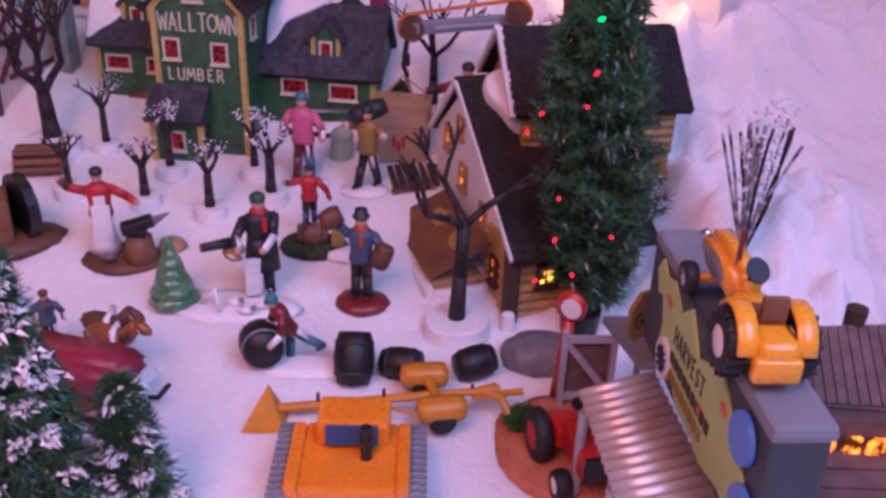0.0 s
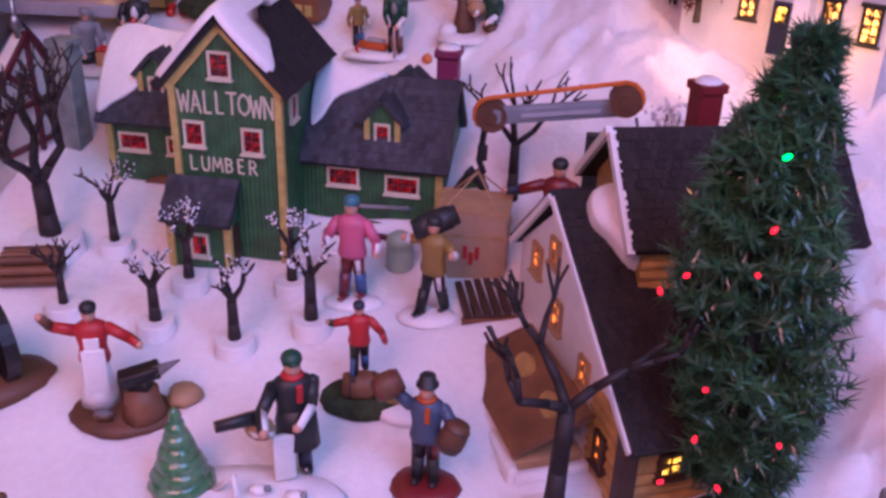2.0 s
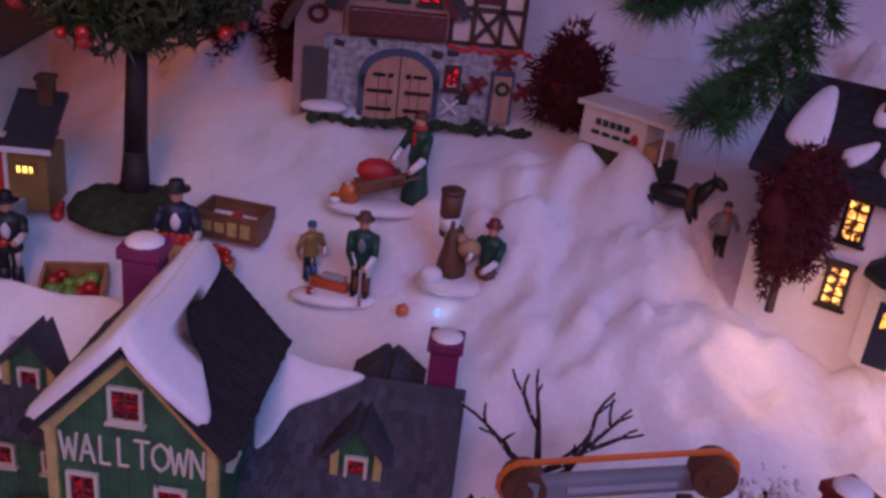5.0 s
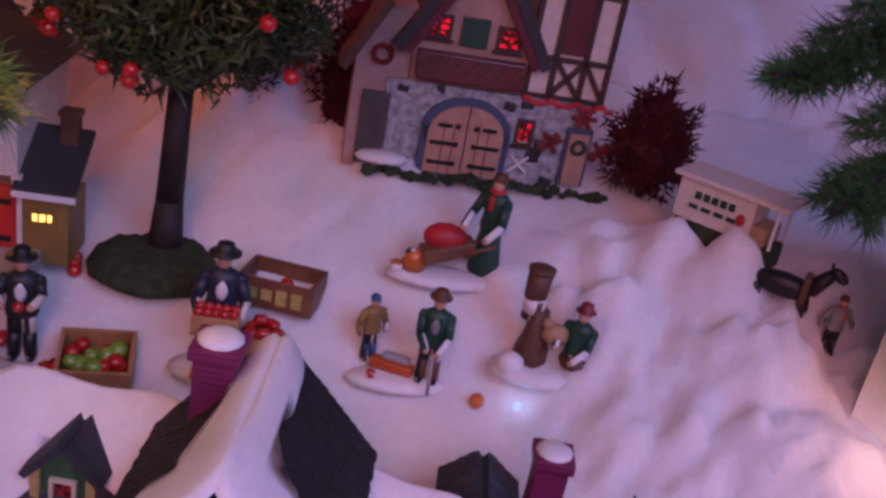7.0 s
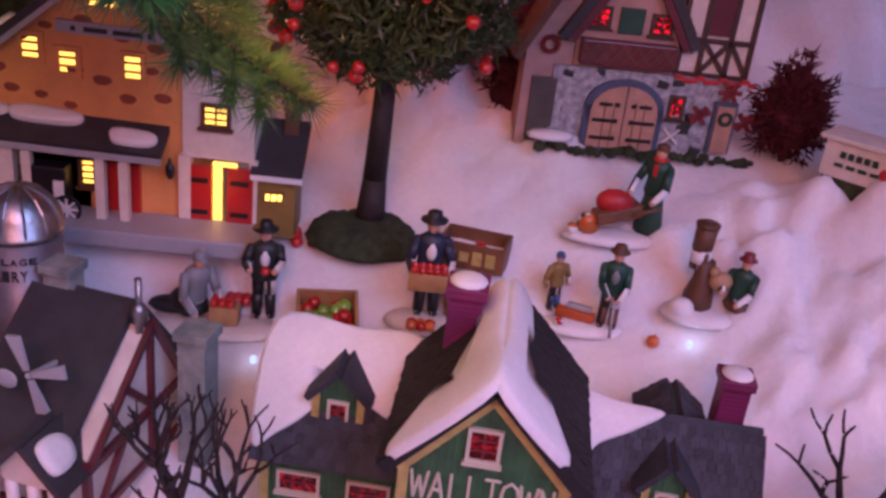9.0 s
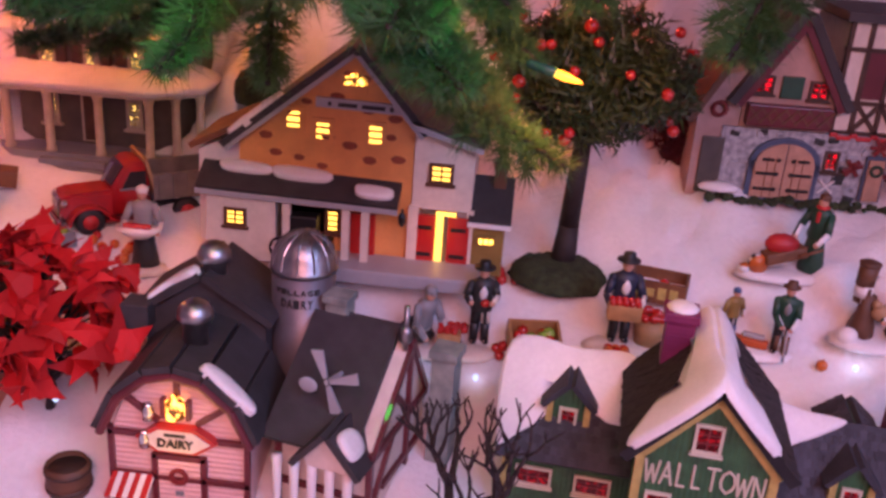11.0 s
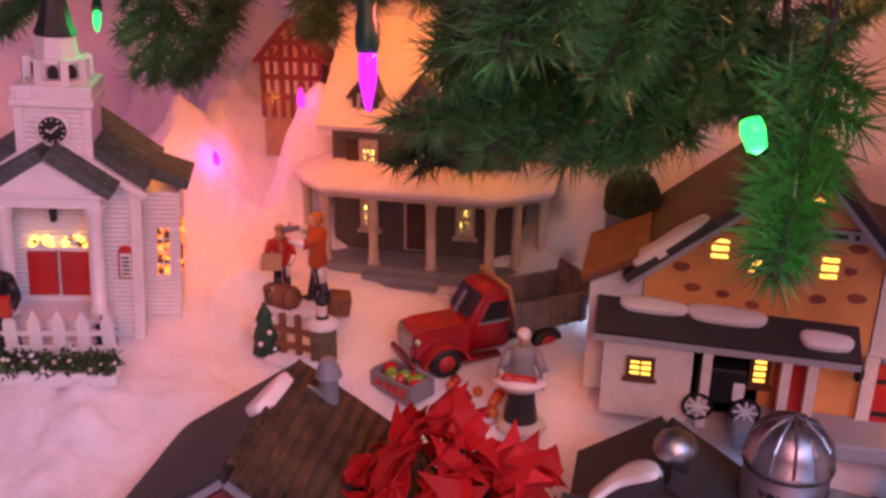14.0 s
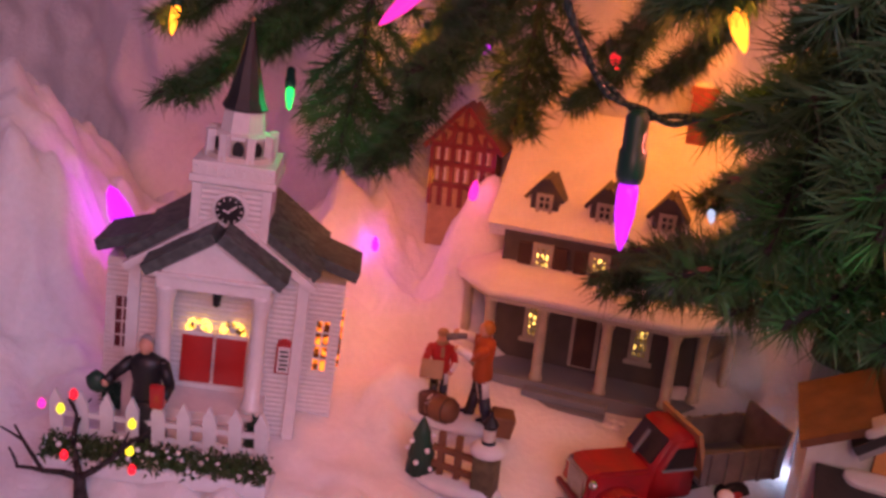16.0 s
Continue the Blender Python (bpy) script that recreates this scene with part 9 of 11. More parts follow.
def wagon():
    t = thing("delivery_wagon", "cream covered delivery wagon with dark green undercarriage", "wagon", (0.105, 0.806, surface_z(0.105, 0.806) + 0.001), -42)
    bm = bmnew()
    box(bm, (0, 0, 0.0045), (0.046, 0.018, 0.011), bev=0.0008)
    part("undercarriage", bm, MOSS, t)
    bm = bmnew()
    box(bm, (-0.006, 0, 0.0195), (0.036, 0.020, 0.019), bev=0.0006)
    b = part("body", bm, CREAMWALL, t)
    for i, (w, z, h) in enumerate(((0.020, 0.0225, 0.0032), (0.024, 0.0170, 0.0018))):
        n = 5 if i == 0 else 4
        for j in range(n):
            bm = bmnew()
            box(bm, (-0.006 - w / 2 + w * (j + 0.5) / n, -0.0104, z), (w / n * 0.7, 0.0008, h))
            part("lettering_bar", bm, FIRGREEN, b)
    bm = bmnew()
    ball(bm, (0.007, -0.0102, 0.0185), (0.0022, 0.0006, 0.0030))
    part("crest", bm, RED, b)
    bm = bmnew()
    box(bm, (0.0, 0, 0.0300), (0.054, 0.025, 0.0024), bev=0.0008)
    part("roof", bm, CREAMWALL, t)
    bm = bmnew()
    box(bm, (0.0155, 0, 0.014), (0.008, 0.018, 0.008), bev=0.0008)
    part("seat", bm, TAN, t)
    for py in (-0.009, 0.009):
        bm = bmnew()
        rod(bm, (0.022, py, 0.010), (0.022, py, 0.029), 0.0008)
        part("roof_post", bm, WHITEP, t)
    for x in (-0.016, 0.014):
        wheel(t, x, -0.0108, 0.002, 0.0062, 0.002, FIRGREEN, BLACKPAINT, axis="y")
    bm = bmnew()
    P = Paint()
    ball(bm, (0, 0, 0.0175), (0.0135, 0.0052, 0.0058), P(BLACKPAINT))
    for x, y in ((-0.010, -0.003), (-0.009, 0.003), (0.009, -0.003), (0.010, 0.003)):
        rod(bm, (x, y, 0.016), (x + 0.002, y, 0.008), 0.0021, 0.0014, 7, P(BLACKPAINT))
        rod(bm, (x + 0.002, y, 0.008), (x, y, 0.0), 0.0014, 0.0013, 7, P(BLACKPAINT))
    rod(bm, (0.011, 0, 0.019), (0.018, 0, 0.0285), 0.0042, 0.0026, 9, P(BLACKPAINT))
    ball(bm, (0.0205, 0, 0.0285), (0.0045, 0.0022, 0.0026), P(BLACKPAINT), 2, pose(0, 0, 0, 0, 35, 0))
    rod(bm, (0.017, 0.001, 0.030), (0.0165, 0.0015, 0.033), 0.0008, 0.0003, 5, P(BLACKPAINT))
    rod(bm, (-0.0125, 0, 0.018), (-0.017, 0, 0.007), 0.0016, 0.0006, 7, P(CHARCOAL))
    box(bm, (0.0095, 0, 0.019), (0.003, 0.011, 0.012), mi=P(BROWN), bev=0.001)
    solid("toy_horse", bm, P.mats, "black toy horse harnessed before the wagon", "horse", (0.122, 0.776, surface_z(0.122, 0.776) - 0.004), -30, smooth=True)


wagon()


def plough():
    t = thing("toy_plough", "ochre-yellow toy grader plough on the snow", "plough", (0.043, 0.377, surface_z(0.043, 0.377)), 9.5)
    t.scale = (0.88, 0.88, 0.88)
    bm = bmnew()
    rod(bm, (-0.050, 0, 0.0085), (0.060, 0, 0.012), 0.0024, 0.0020, 10)
    part("beam", bm, YELLOWPLOW, t)
    bm = bmnew()
    lo = [(-0.068, -0.008, 0.0), (-0.046, -0.011, 0.0), (-0.044, 0.006, 0.0), (-0.060, 0.010, 0.0)]
    vs = [bm.verts.new(p) for p in lo]
    ap = bm.verts.new((-0.0535, 0.002, 0.0215))
    bm.faces.new(list(reversed(vs)))
    for i in range(4):
        bm.faces.new((vs[i], vs[(i + 1) % 4], ap))
    part("blade", bm, YELLOWPLOW, t)
    bm = bmnew()
    rod(bm, (0.029, -0.012, 0.013), (0.024, 0.016, 0.013), 0.0026, 0.0026, 8)
    part("axle", bm, YELLOWPLOW, t)
    for x, y, a in ((0.029, -0.0125, 4), (0.024, 0.0165, -3)):
        bm = bmnew()
        box(bm, (x, y, 0.0115), (0.025, 0.0125, 0.0115), pose(0, 0, 0, 0, 0, a), bev=0.0048)
        mg = part("mudguard", bm, YELLOWPLOW, t, smooth=True)
        bm = bmnew()
        lathe(bm, (x, y - 0.001, 0.0068), [(0.0060, -0.005), (0.0072, -0.003), (0.0072, 0.003), (0.0060, 0.005)], 18, m=pose(0, 0, 0, 90, 0, a))
        part("tyre", bm, RUBBER, mg, smooth=True)
    bm = bmnew()
    tube(bm, [(0.050, 0, 0.012), (0.058, 0.005, 0.010), (0.060, 0.010, 0.006)], 0.0022, 8)
    tube(bm, [(0.050, 0, 0.012), (0.060, -0.004, 0.009), (0.063, -0.009, 0.004)], 0.0022, 8)
    rod(bm, (0.046, 0, 0.008), (0.072, 0.0, 0.010), 0.0018, 0.0018, 8)
    part("hitch", bm, YELLOWPLOW, t)
    bm = bmnew()
    rod(bm, (0.000, -0.003, 0.009), (0.018, -0.015, 0.010), 0.0009, 0.0009, 6)
    part("tie_rod", bm, YELLOWPLOW, t)
    for x in (-0.030, 0.002, 0.046):
        bm = bmnew()
        rod(bm, (x, 0, 0.010), (x, 0, 0.016), 0.0009, 0.0009, 7)
        part("pin", bm, DARKWOOD, t)


plough()


def loader():
    t = thing("toy_tractor", "bright orange toy crawler tractor with blue window", "tractor", (0.035, 0.3215, surface_z(0.035, 0.3215)), 2)
    t.matrix_basis = pose(0.036, 0.3255, surface_z(0.036, 0.3255), 0, 0, 2) @ Matrix.Diagonal((0.86, 0.90, 0.92, 1))
    t.scale = (0.9, 0.9, 0.9)
    bm = bmnew()
    box(bm, (0, -0.002, 0.019), (0.040, 0.044, 0.014), bev=0.002)
    part("body", bm, ORANGE, t, smooth=False)
    bm = bmnew()
    box(bm, (0.001, 0.014, 0.031), (0.031, 0.020, 0.013), bev=0.0025)
    cb = part("cab", bm, ORANGE, t)
    bm = bmnew()
    box(bm, (0.0005, 0.0030, 0.0325), (0.022, 0.003, 0.0085), pose(0, 0, 0, -18, 0, 0))
    part("rear_window", bm, GLASSBLUE, cb)
    for s in (-1, 1):
        bm = bmnew()
        box(bm, (s * 0.0225, -0.003, 0.023), (0.006, 0.042, 0.010), bev=0.0022)
        part("mudguard", bm, ORANGE, t)
        bm = bmnew()
        box(bm, (s * 0.0275, -0.002, 0.0115), (0.009, 0.050, 0.021), bev=0.004)
        tr = part("track", bm, LIGHTGREY, t)
        for i in range(12):
            bm = bmnew()
            box(bm, (s * 0.0275, -0.023 + 0.0041 * i, 0.0222), (0.0098, 0.0018, 0.0016))
            part("track_pad", bm, GREYPAINT, tr)
    bm = bmnew()
    rod(bm, (0.007, -0.004, 0.026), (0.007, -0.004, 0.042), 0.0024, 0.0024, 12)
    rod(bm, (0.007, -0.004, 0.036), (0.007, -0.004, 0.0385), 0.0027, 0.0027, 12)
    part("exhaust", bm, BLACKPAINT, t)


loader()


def red_tractor():
    t = thing("small_red_tractor", "dark red toy tractor parked on an autumn-coloured base", "tractor", (0.1265, 0.349, surface_z(0.1265, 0.349) + 0.003), 103)
    bm = bmnew()
    box(bm, (-0.006, 0, 0.017), (0.026, 0.013, 0.013), bev=0.002)
    part("bonnet", bm, REDPAINT, t)
    bm = bmnew()
    box(bm, (0.011, 0, 0.014), (0.014, 0.018, 0.010), bev=0.002)
    part("rear_body", bm, REDPAINT, t)
    for x, y, r in ((-0.014, 0.012, 0.0065), (-0.014, -0.012, 0.0065), (0.012, 0.014, 0.0115), (0.012, -0.014, 0.0115)):
        wheel(t, x, y, r, r, 0.0062, RUBBER, WHITEP if r < 0.01 else RED, axis="y")
    bm = bmnew()
    box(bm, (-0.0195, 0, 0.017), (0.0016, 0.011, 0.011), bev=0.0004)
    part("grille", bm, BLACKPAINT, t)
    bm = bmnew()
    rod(bm, (0.006, 0, 0.020), (0.003, 0, 0.031), 0.0008)
    lathe(bm, (0.003, 0, 0.031), [(0.0045, 0), (0.0045, 0.001)], 14)
    part("steering_wheel", bm, BLACKPAINT, t)
    bm = bmnew()
    lathe(bm, (0, 0, -0.003), [(0.036, 0), (0.035, 0.004), (0.030, 0.0055), (0.012, 0.006)], 30, sx=0.85, sy=1.0, wob=0.03)
    for v in bm.verts:
        v.co.z += 0.0008 * noise.noise(v.co * 200)
    solid("autumn_base", bm, ORANGEGRASS, "rust-orange grassy display base", "base", (0.122, 0.366, surface_z(0.122, 0.366)), smooth=True)
    shrub(0.106, 0.376, 0.032, 0.010, 0.007, 0.005, GRASS, "tuft of bright green grass on the base", 12, 250, name="grass_tuft", leaf=0.004)
    g = thing("grey_gate", "small grey plank field gate standing on the base", "gate", (0.1335, 0.3935, 0.032), 4)
    for x in (-0.011, 0.011):
        bm = bmnew()
        box(bm, (x, 0, 0.019), (0.0028, 0.0028, 0.042), bev=0.0004)
        part("gate_post", bm, LIGHTGREY, g)
    for z in (0.006, 0.036):
        bm = bmnew()
        box(bm, (0, 0, z), (0.022, 0.0022, 0.003))
        part("rail", bm, LIGHTGREY, g)
    bm = bmnew()
    box(bm, (0, 0.0002, 0.021), (0.034, 0.0018, 0.0028), pose(0, 0, 0, 0, 52, 0))
    part("brace", bm, LIGHTGREY, g)
    bm = bmnew()
    box(bm, (0, 0.0016, 0.021), (0.021, 0.0012, 0.030))
    part("panel", bm, SHINGLEWOOD, g)
    s = thing("petrol_pump", "slim red toy petrol pump with round white head", "pump", (0.1225, 0.402, surface_z(0.1225, 0.402)), 0)
    bm = bmnew()
    rod(bm, (0, 0, 0), (0.002, 0, 0.040), 0.0034, 0.0026, 12)
    part("column", bm, REDPAINT, s, smooth=True)
    bm = bmnew()
    lathe(bm, (0.0025, 0.001, 0.047), [(0.0068, -0.0018), (0.0074, 0), (0.0068, 0.0018)], 20, m=pose(0, 0, 0, 90, 0, -30))
    hd = part("head", bm, REDPAINT, s, smooth=True)
    bm = bmnew()
    lathe(bm, (0.0032, 0.0002, 0.047), [(0.0048, -0.0024), (0.0048, 0.0022)], 20, m=pose(0, 0, 0, 90, 0, -30))
    part("dial", bm, WHITEP, hd)


red_tractor()


def implement_store():
    """Toy farm store at the near edge: tin porch roof, shingled roof and a billboard on top with a tractor on it."""
    t = thing("farm_store", "toy farm store with rusty tin porch roof and plank roofs", "shop", (0.175, 0.300, 0.028), 0)
    bm = bmnew()
    box(bm, (0.070, 0.005, 0.010), (0.14, 0.072, 0.026))
    box(bm, (0.075, 0.055, 0.020), (0.12, 0.032, 0.044))
    part("wall", bm, SHINGLEWOOD, t)
    bm = bmnew()
    n = 19
    a, b_ = Vector((-0.0530, 0.0415, 0.0500)), Vector((-0.0430, -0.055, 0.0490))
    c, d = Vector((-0.0235, 0.0500, 0.0550)), Vector((-0.0115, -0.052, 0.0545))
    rows = []
    for i in range(n * 6 + 1):
        k = i / (n * 6)
        h = 0.0010 * math.sin(i * math.pi / 3)
        rows.append([bm.verts.new(a.lerp(b_, k) + Vector((0, 0, h))), bm.verts.new(c.lerp(d, k) + Vector((0, 0, h))),
                     bm.verts.new(a.lerp(b_, k) + Vector((0, 0, h - 0.0010))), bm.verts.new(c.lerp(d, k) + Vector((0, 0, h - 0.0010)))])
    for r0, r1 in zip(rows, rows[1:]):
        bm.faces.new((r0[0], r1[0], r1[1], r0[1]))
        bm.faces.new((r0[2], r0[3], r1[3], r1[2]))
        bm.faces.new((r0[0], r0[2], r1[2], r1[0]))
        bm.faces.new((r0[1], r1[1], r1[3], r0[3]))
    part("tin_roof", bm, TINROOF, t, "rusty corrugated tin porch roof", smooth=True)
    for x, y in ((-0.051, 0.036), (-0.046, -0.006), (-0.040, -0.048)):
        bm = bmnew()
        rod(bm, (x, y, 0.0), (x, y, 0.044), 0.0020, 0.0020, 8)
        part("porch_post", bm, LIGHTGREY, t)
    bm = bmnew()
    prism(bm, [(-0.036, 0.101, 0.044), (-0.022, 0.102, 0.044), (-0.020, 0.058, 0.050), (-0.027, 0.056, 0.050)], (0, 0, 0.0035))
    part("side_shelf", bm, GREYPAINT, t, "weathered grey shelf board")
    # the upper roof: upright weathered boards
    bm = bmnew()
    slab(bm, (0.018, 0.070, 0.060), (0.150, 0.086, 0.060), (0.150, 0.044, 0.041), (0.018, 0.050, 0.041), 0.003)
    sr = part("shingle_roof", bm, SHINGLEWOOD, t, "weathered upright board roof")
    for i in range(30):
        bm = bmnew()
        x, w_ = 0.019 + 0.0043 * i, 0.0037
        k0, k1 = (x - 0.018) / 0.132, (x + w_ - 0.018) / 0.132
        slab(bm, (x, 0.070 + 0.016 * k0, 0.0632), (x + w_, 0.070 + 0.016 * k1, 0.0632), (x + w_, 0.049 - 0.006 * k1, 0.0440), (x, 0.049 - 0.006 * k0, 0.0440), 0.0010)
        part("shingle", bm, SHINGLEWOOD, sr)
    bm = bmnew()
    rod(bm, (0.062, 0.078, 0.058), (0.062, 0.078, 0.070), 0.0042, 0.0045, 14)
    part("flue", bm, DARKWOOD, t)
    for i in range(9):
        bm = bmnew()
        box(bm, (0.045 + 0.0092 * i, 0.0385 - 0.0004 * i, 0.0315), (0.0070, 0.002, 0.0085), bev=0.0008)
        part("lit_window", bm, W_ORANGE, t)
    bm = bmnew()
    slab(bm, (0.018, 0.040, 0.0235), (0.15, 0.040, 0.0235), (0.15, -0.040, 0.0150), (0.018, -0.040, 0.0150), 0.003)
    fl = part("lower_roof", bm, SHINGLEWOOD, t, "faded red plank roof")
    for i in range(8):
        bm = bmnew()
        box(bm, (0.085, 0.034 - 0.0098 * i, 0.0274 - 0.00105 * i), (0.130, 0.0090, 0.0012), pose(0, 0, 0, 6, 0, 0))
        part("roof_plank", bm, SHINGLEWOOD, fl)
    for x, y in ((0.074, 0.012), (0.082, 0.006)):
        bm = bmnew()
        ball(bm, (x, y, 0.031), 0.0055, sub=2)
        part("lamp_glow", bm, BULB["orange"], t, "orange glowing lamp")
    # billboard: a long upright case on the store's roof, its lettered side to the west
    B = thing("billboard", "dark grey billboard case with pale map-shaped sign", "sign", (0.1640, 0.3120, 0.086), 4.8)
    bm = bmnew()
    box(bm, (0, 0, 0.021), (0.0175, 0.122, 0.044), bev=0.0014)
    part("case", bm, BOARDGREY, B)
    for y, l_ in ((-0.0445, 0.034), (0.0415, 0.040)):
        bm = bmnew()
        box(bm, (0.0004, y, 0.0445), (0.0195, l_, 0.0055), bev=0.0022)
        part("pad", bm, GREYPAINT, B)

    def on_face(u, w, out):
        """u along the case from its near end, w up its west side."""
        return Vector((-0.00875 - out, u, w))
    outline = [(0.046, 0.042), (0.050, 0.036), (0.046, 0.028), (0.040, 0.030), (0.036, 0.020), (0.038, 0.010), (0.028, 0.004), (0.018, 0.008), (0.010, 0.001), (-0.006, 0.003), (-0.020, 0.000), (-0.036, 0.004),
               (-0.052, 0.002), (-0.056, 0.014), (-0.048, 0.022), (-0.050, 0.034), (-0.036, 0.030), (-0.024, 0.040), (-0.014, 0.036), (-0.002, 0.030), (0.010, 0.042), (0.020, 0.034), (0.030, 0.041), (0.040, 0.038)]
    bm = bmnew()
    prism(bm, [on_face(u, w, -0.0002) for u, w in outline], (-0.0014, 0, 0))
    sg = part("map_sign", bm, MAPSIGN, B)
    painted("HARVEST", sg, CHARCOAL, on_face(0.004, 0.0215, 0.0012), (0, -1, 0), (0, 0, 1), 0.0034, 0.0070, 0.0050, 0.00042)
    for row, (w0, n0) in enumerate(((0.0135, 9), (0.0065, 8))):
        for i in range(n0):
            bm = bmnew()
            box(bm, on_face(0.020 - 0.0050 * i, w0 + 0.0020, 0.0014), (0.0006, 0.0034, 0.0042))
            part("lettering_bar", bm, CHARCOAL if row == 0 else OCHRE, sg)
    for u, w, m in ((0.032, 0.032, PUMPKIN), (-0.030, 0.030, PUMPKIN), (-0.012, 0.016, PUMPKIN)):
        bm = bmnew()
        ball(bm, on_face(u, w, 0.0012), (0.0006, 0.0035, 0.0025), sub=2)
        part("small_emblem", bm, m, sg)
    q = Vector((-1, 0, 0)).to_track_quat("Z", "Y").to_matrix().to_4x4()
    for u, w, r, m in ((0.028, 0.010, 0.0080, WHITEP), (-0.046, 0.032, 0.0085, SKYBLUE), (-0.054, 0.012, 0.0080, SKYBLUE)):
        bm = bmnew()
        lathe(bm, tuple(on_face(u, w, 0.0006)), [(r, 0), (r * 0.96, 0.0018)], 24, m=q)
        dk = part("round_badge", bm, m, B)
        if u > 0:
            bm = bmnew()
            for an in range(5):
                box(bm, on_face(u, w, 0.0026), (0.0008, 0.0012, r * 1.3), pose(0, 0, 0, 36 * an, 0, 0))
            part("badge_star", bm, NAVY, dk)
    # yellow sign behind
    s = thing("petrol_sign", "small yellow octagonal sign lettered in black", "sign", (0.1535, 0.3820, 0.072), 38)
    bm = bmnew()
    lathe(bm, (0, 0, 0.016), [(0.0125, -0.001), (0.0125, 0.001)], 8, m=pose(0, 0, 0, 90, 0, 0) @ pose(0, 0, 0, 0, 0, 22.5), sx=0.9, sy=1.1)
    part("plate", bm, OCHRE, s)
    painted("GAS", s, BLACKPAINT, (0, -0.0011, 0.0125), (1, 0, 0), (0, 0, 1), 0.0044, 0.0072, 0.0058, 0.0005)
    bm = bmnew()
    rod(bm, (0, 0.001, -0.03), (0, 0.001, 0.012), 0.0015)
    part("post", bm, GREYPAINT, s)
    # orange tractor riding on the billboard
    k = thing("orange_tractor", "orange-yellow toy tractor with black tyres on the billboard", "tractor", (0.163, 0.304, 0.134), 76)
    k.matrix_basis = pose(0.1622, 0.2965, 0.1336, 0, 0, 92.5) @ Matrix.Diagonal((0.81, 0.64, 0.80, 1))
    bm = bmnew()
    prism(bm, [(0.000, -0.0080, 0.010), (0.040, -0.0070, 0.012), (0.046, -0.0070, 0.018), (0.043, -0.0070, 0.026), (0.030, -0.0070, 0.029), (0.000, -0.0080, 0.028)], (0, 0.0155, 0))
    bmesh.ops.bevel(bm, geom=list(bm.edges), offset=0.0040, segments=4, affect="EDGES")
    part("bonnet", bm, TRACTORYELLOW, k, smooth=True)
    bm = bmnew()
    box(bm, (-0.019, 0, 0.014), (0.040, 0.019, 0.014), bev=0.004)
    box(bm, (-0.037, 0, 0.010), (0.006, 0.022, 0.010), bev=0.002)
    part("rear_body", bm, TRACTORYELLOW, k, smooth=True)
    for s_ in (-1, 1):
        bm = bmnew()
        arc = [(-0.022 + 0.0145 * math.cos(v), 0.0135 + 0.0145 * math.sin(v)) for v in (0.3, 0.7, 1.1, 1.5, 1.9, 2.3, 2.7, 3.1)]
        under = [(-0.022 + 0.0126 * math.cos(v), 0.0135 + 0.0126 * math.sin(v)) for v in (3.1, 2.7, 2.3, 1.9, 1.5, 1.1, 0.7, 0.3)]
        prism(bm, [(x_, s_ * 0.0085, z_) for x_, z_ in arc + under], (0, s_ * 0.0095, 0))
        bmesh.ops.bevel(bm, geom=list(bm.edges), offset=0.0006, segments=1, affect="EDGES")
        part("mudguard", bm, TRACTORYELLOW, k, smooth=True)
        wheel(k, -0.022, s_ * 0.0165, 0.0118, 0.0122, 0.0090, RUBBER, WHITEP, axis="y", hubr=0.52)
        for v in range(14):
            bm = bmnew()
            a_ = v * math.pi / 7
            box(bm, (-0.022 + 0.0121 * math.cos(a_), s_ * 0.0165, 0.0118 + 0.0121 * math.sin(a_)), (0.0014, 0.0088, 0.0022), pose(0, 0, 0, 0, 90 - math.degrees(a_), 0))
            part("tread_lug", bm, RUBBER, k)
        wheel(k, 0.034, s_ * 0.0155, 0.0068, 0.0072, 0.0070, RUBBER, SILVER, axis="y", hubr=0.58)
        bm = bmnew()
        ball(bm, (0.0435, s_ * 0.0060, 0.022), (0.0026, 0.0030, 0.0030))
        part("headlight", bm, SILVER, k, smooth=True)
        bm = bmnew()
        ball(bm, (0.024, s_ * 0.0081, 0.0185), (0.0125, 0.0010, 0.0055), sub=3)
        sg_ = part("side_grille", bm, GREYPAINT, k)
        for v in range(5):
            bm = bmnew()
            box(bm, (0.0155 + 0.0042 * v, s_ * 0.0092, 0.0185), (0.0010, 0.0008, 0.0080), pose(0, 0, 0, 0, 25, 0))
            part("grille_bar", bm, SILVER, sg_)
    bm = bmnew()
    rod(bm, (0.034, -0.015, 0.0068), (0.034, 0.015, 0.0068), 0.0016)
    part("front_axle", bm, TRACTORYELLOW, k)
    bm = bmnew()
    box(bm, (-0.020, 0, 0.0225), (0.011, 0.012, 0.0035), bev=0.001)
    box(bm, (-0.0255, 0, 0.0280), (0.003, 0.012, 0.0095), bev=0.001)
    part("seat", bm, WOOD, k)
    bm = bmnew()
    rod(bm, (0.002, 0, 0.024), (-0.004, 0, 0.031), 0.0009)
    lathe(bm, (-0.004, 0, 0.031), [(0.0055, 0), (0.0055, 0.0012)], 16, m=pose(0, 0, 0, 0, -35, 0))
    part("steering_wheel", bm, BLACKPAINT, k)
    bm = bmnew()
    rod(bm, (0.010, 0.003, 0.026), (0.010, 0.003, 0.041), 0.0013, 0.0013, 10)
    part("exhaust", bm, DARKRED, k)


implement_store()


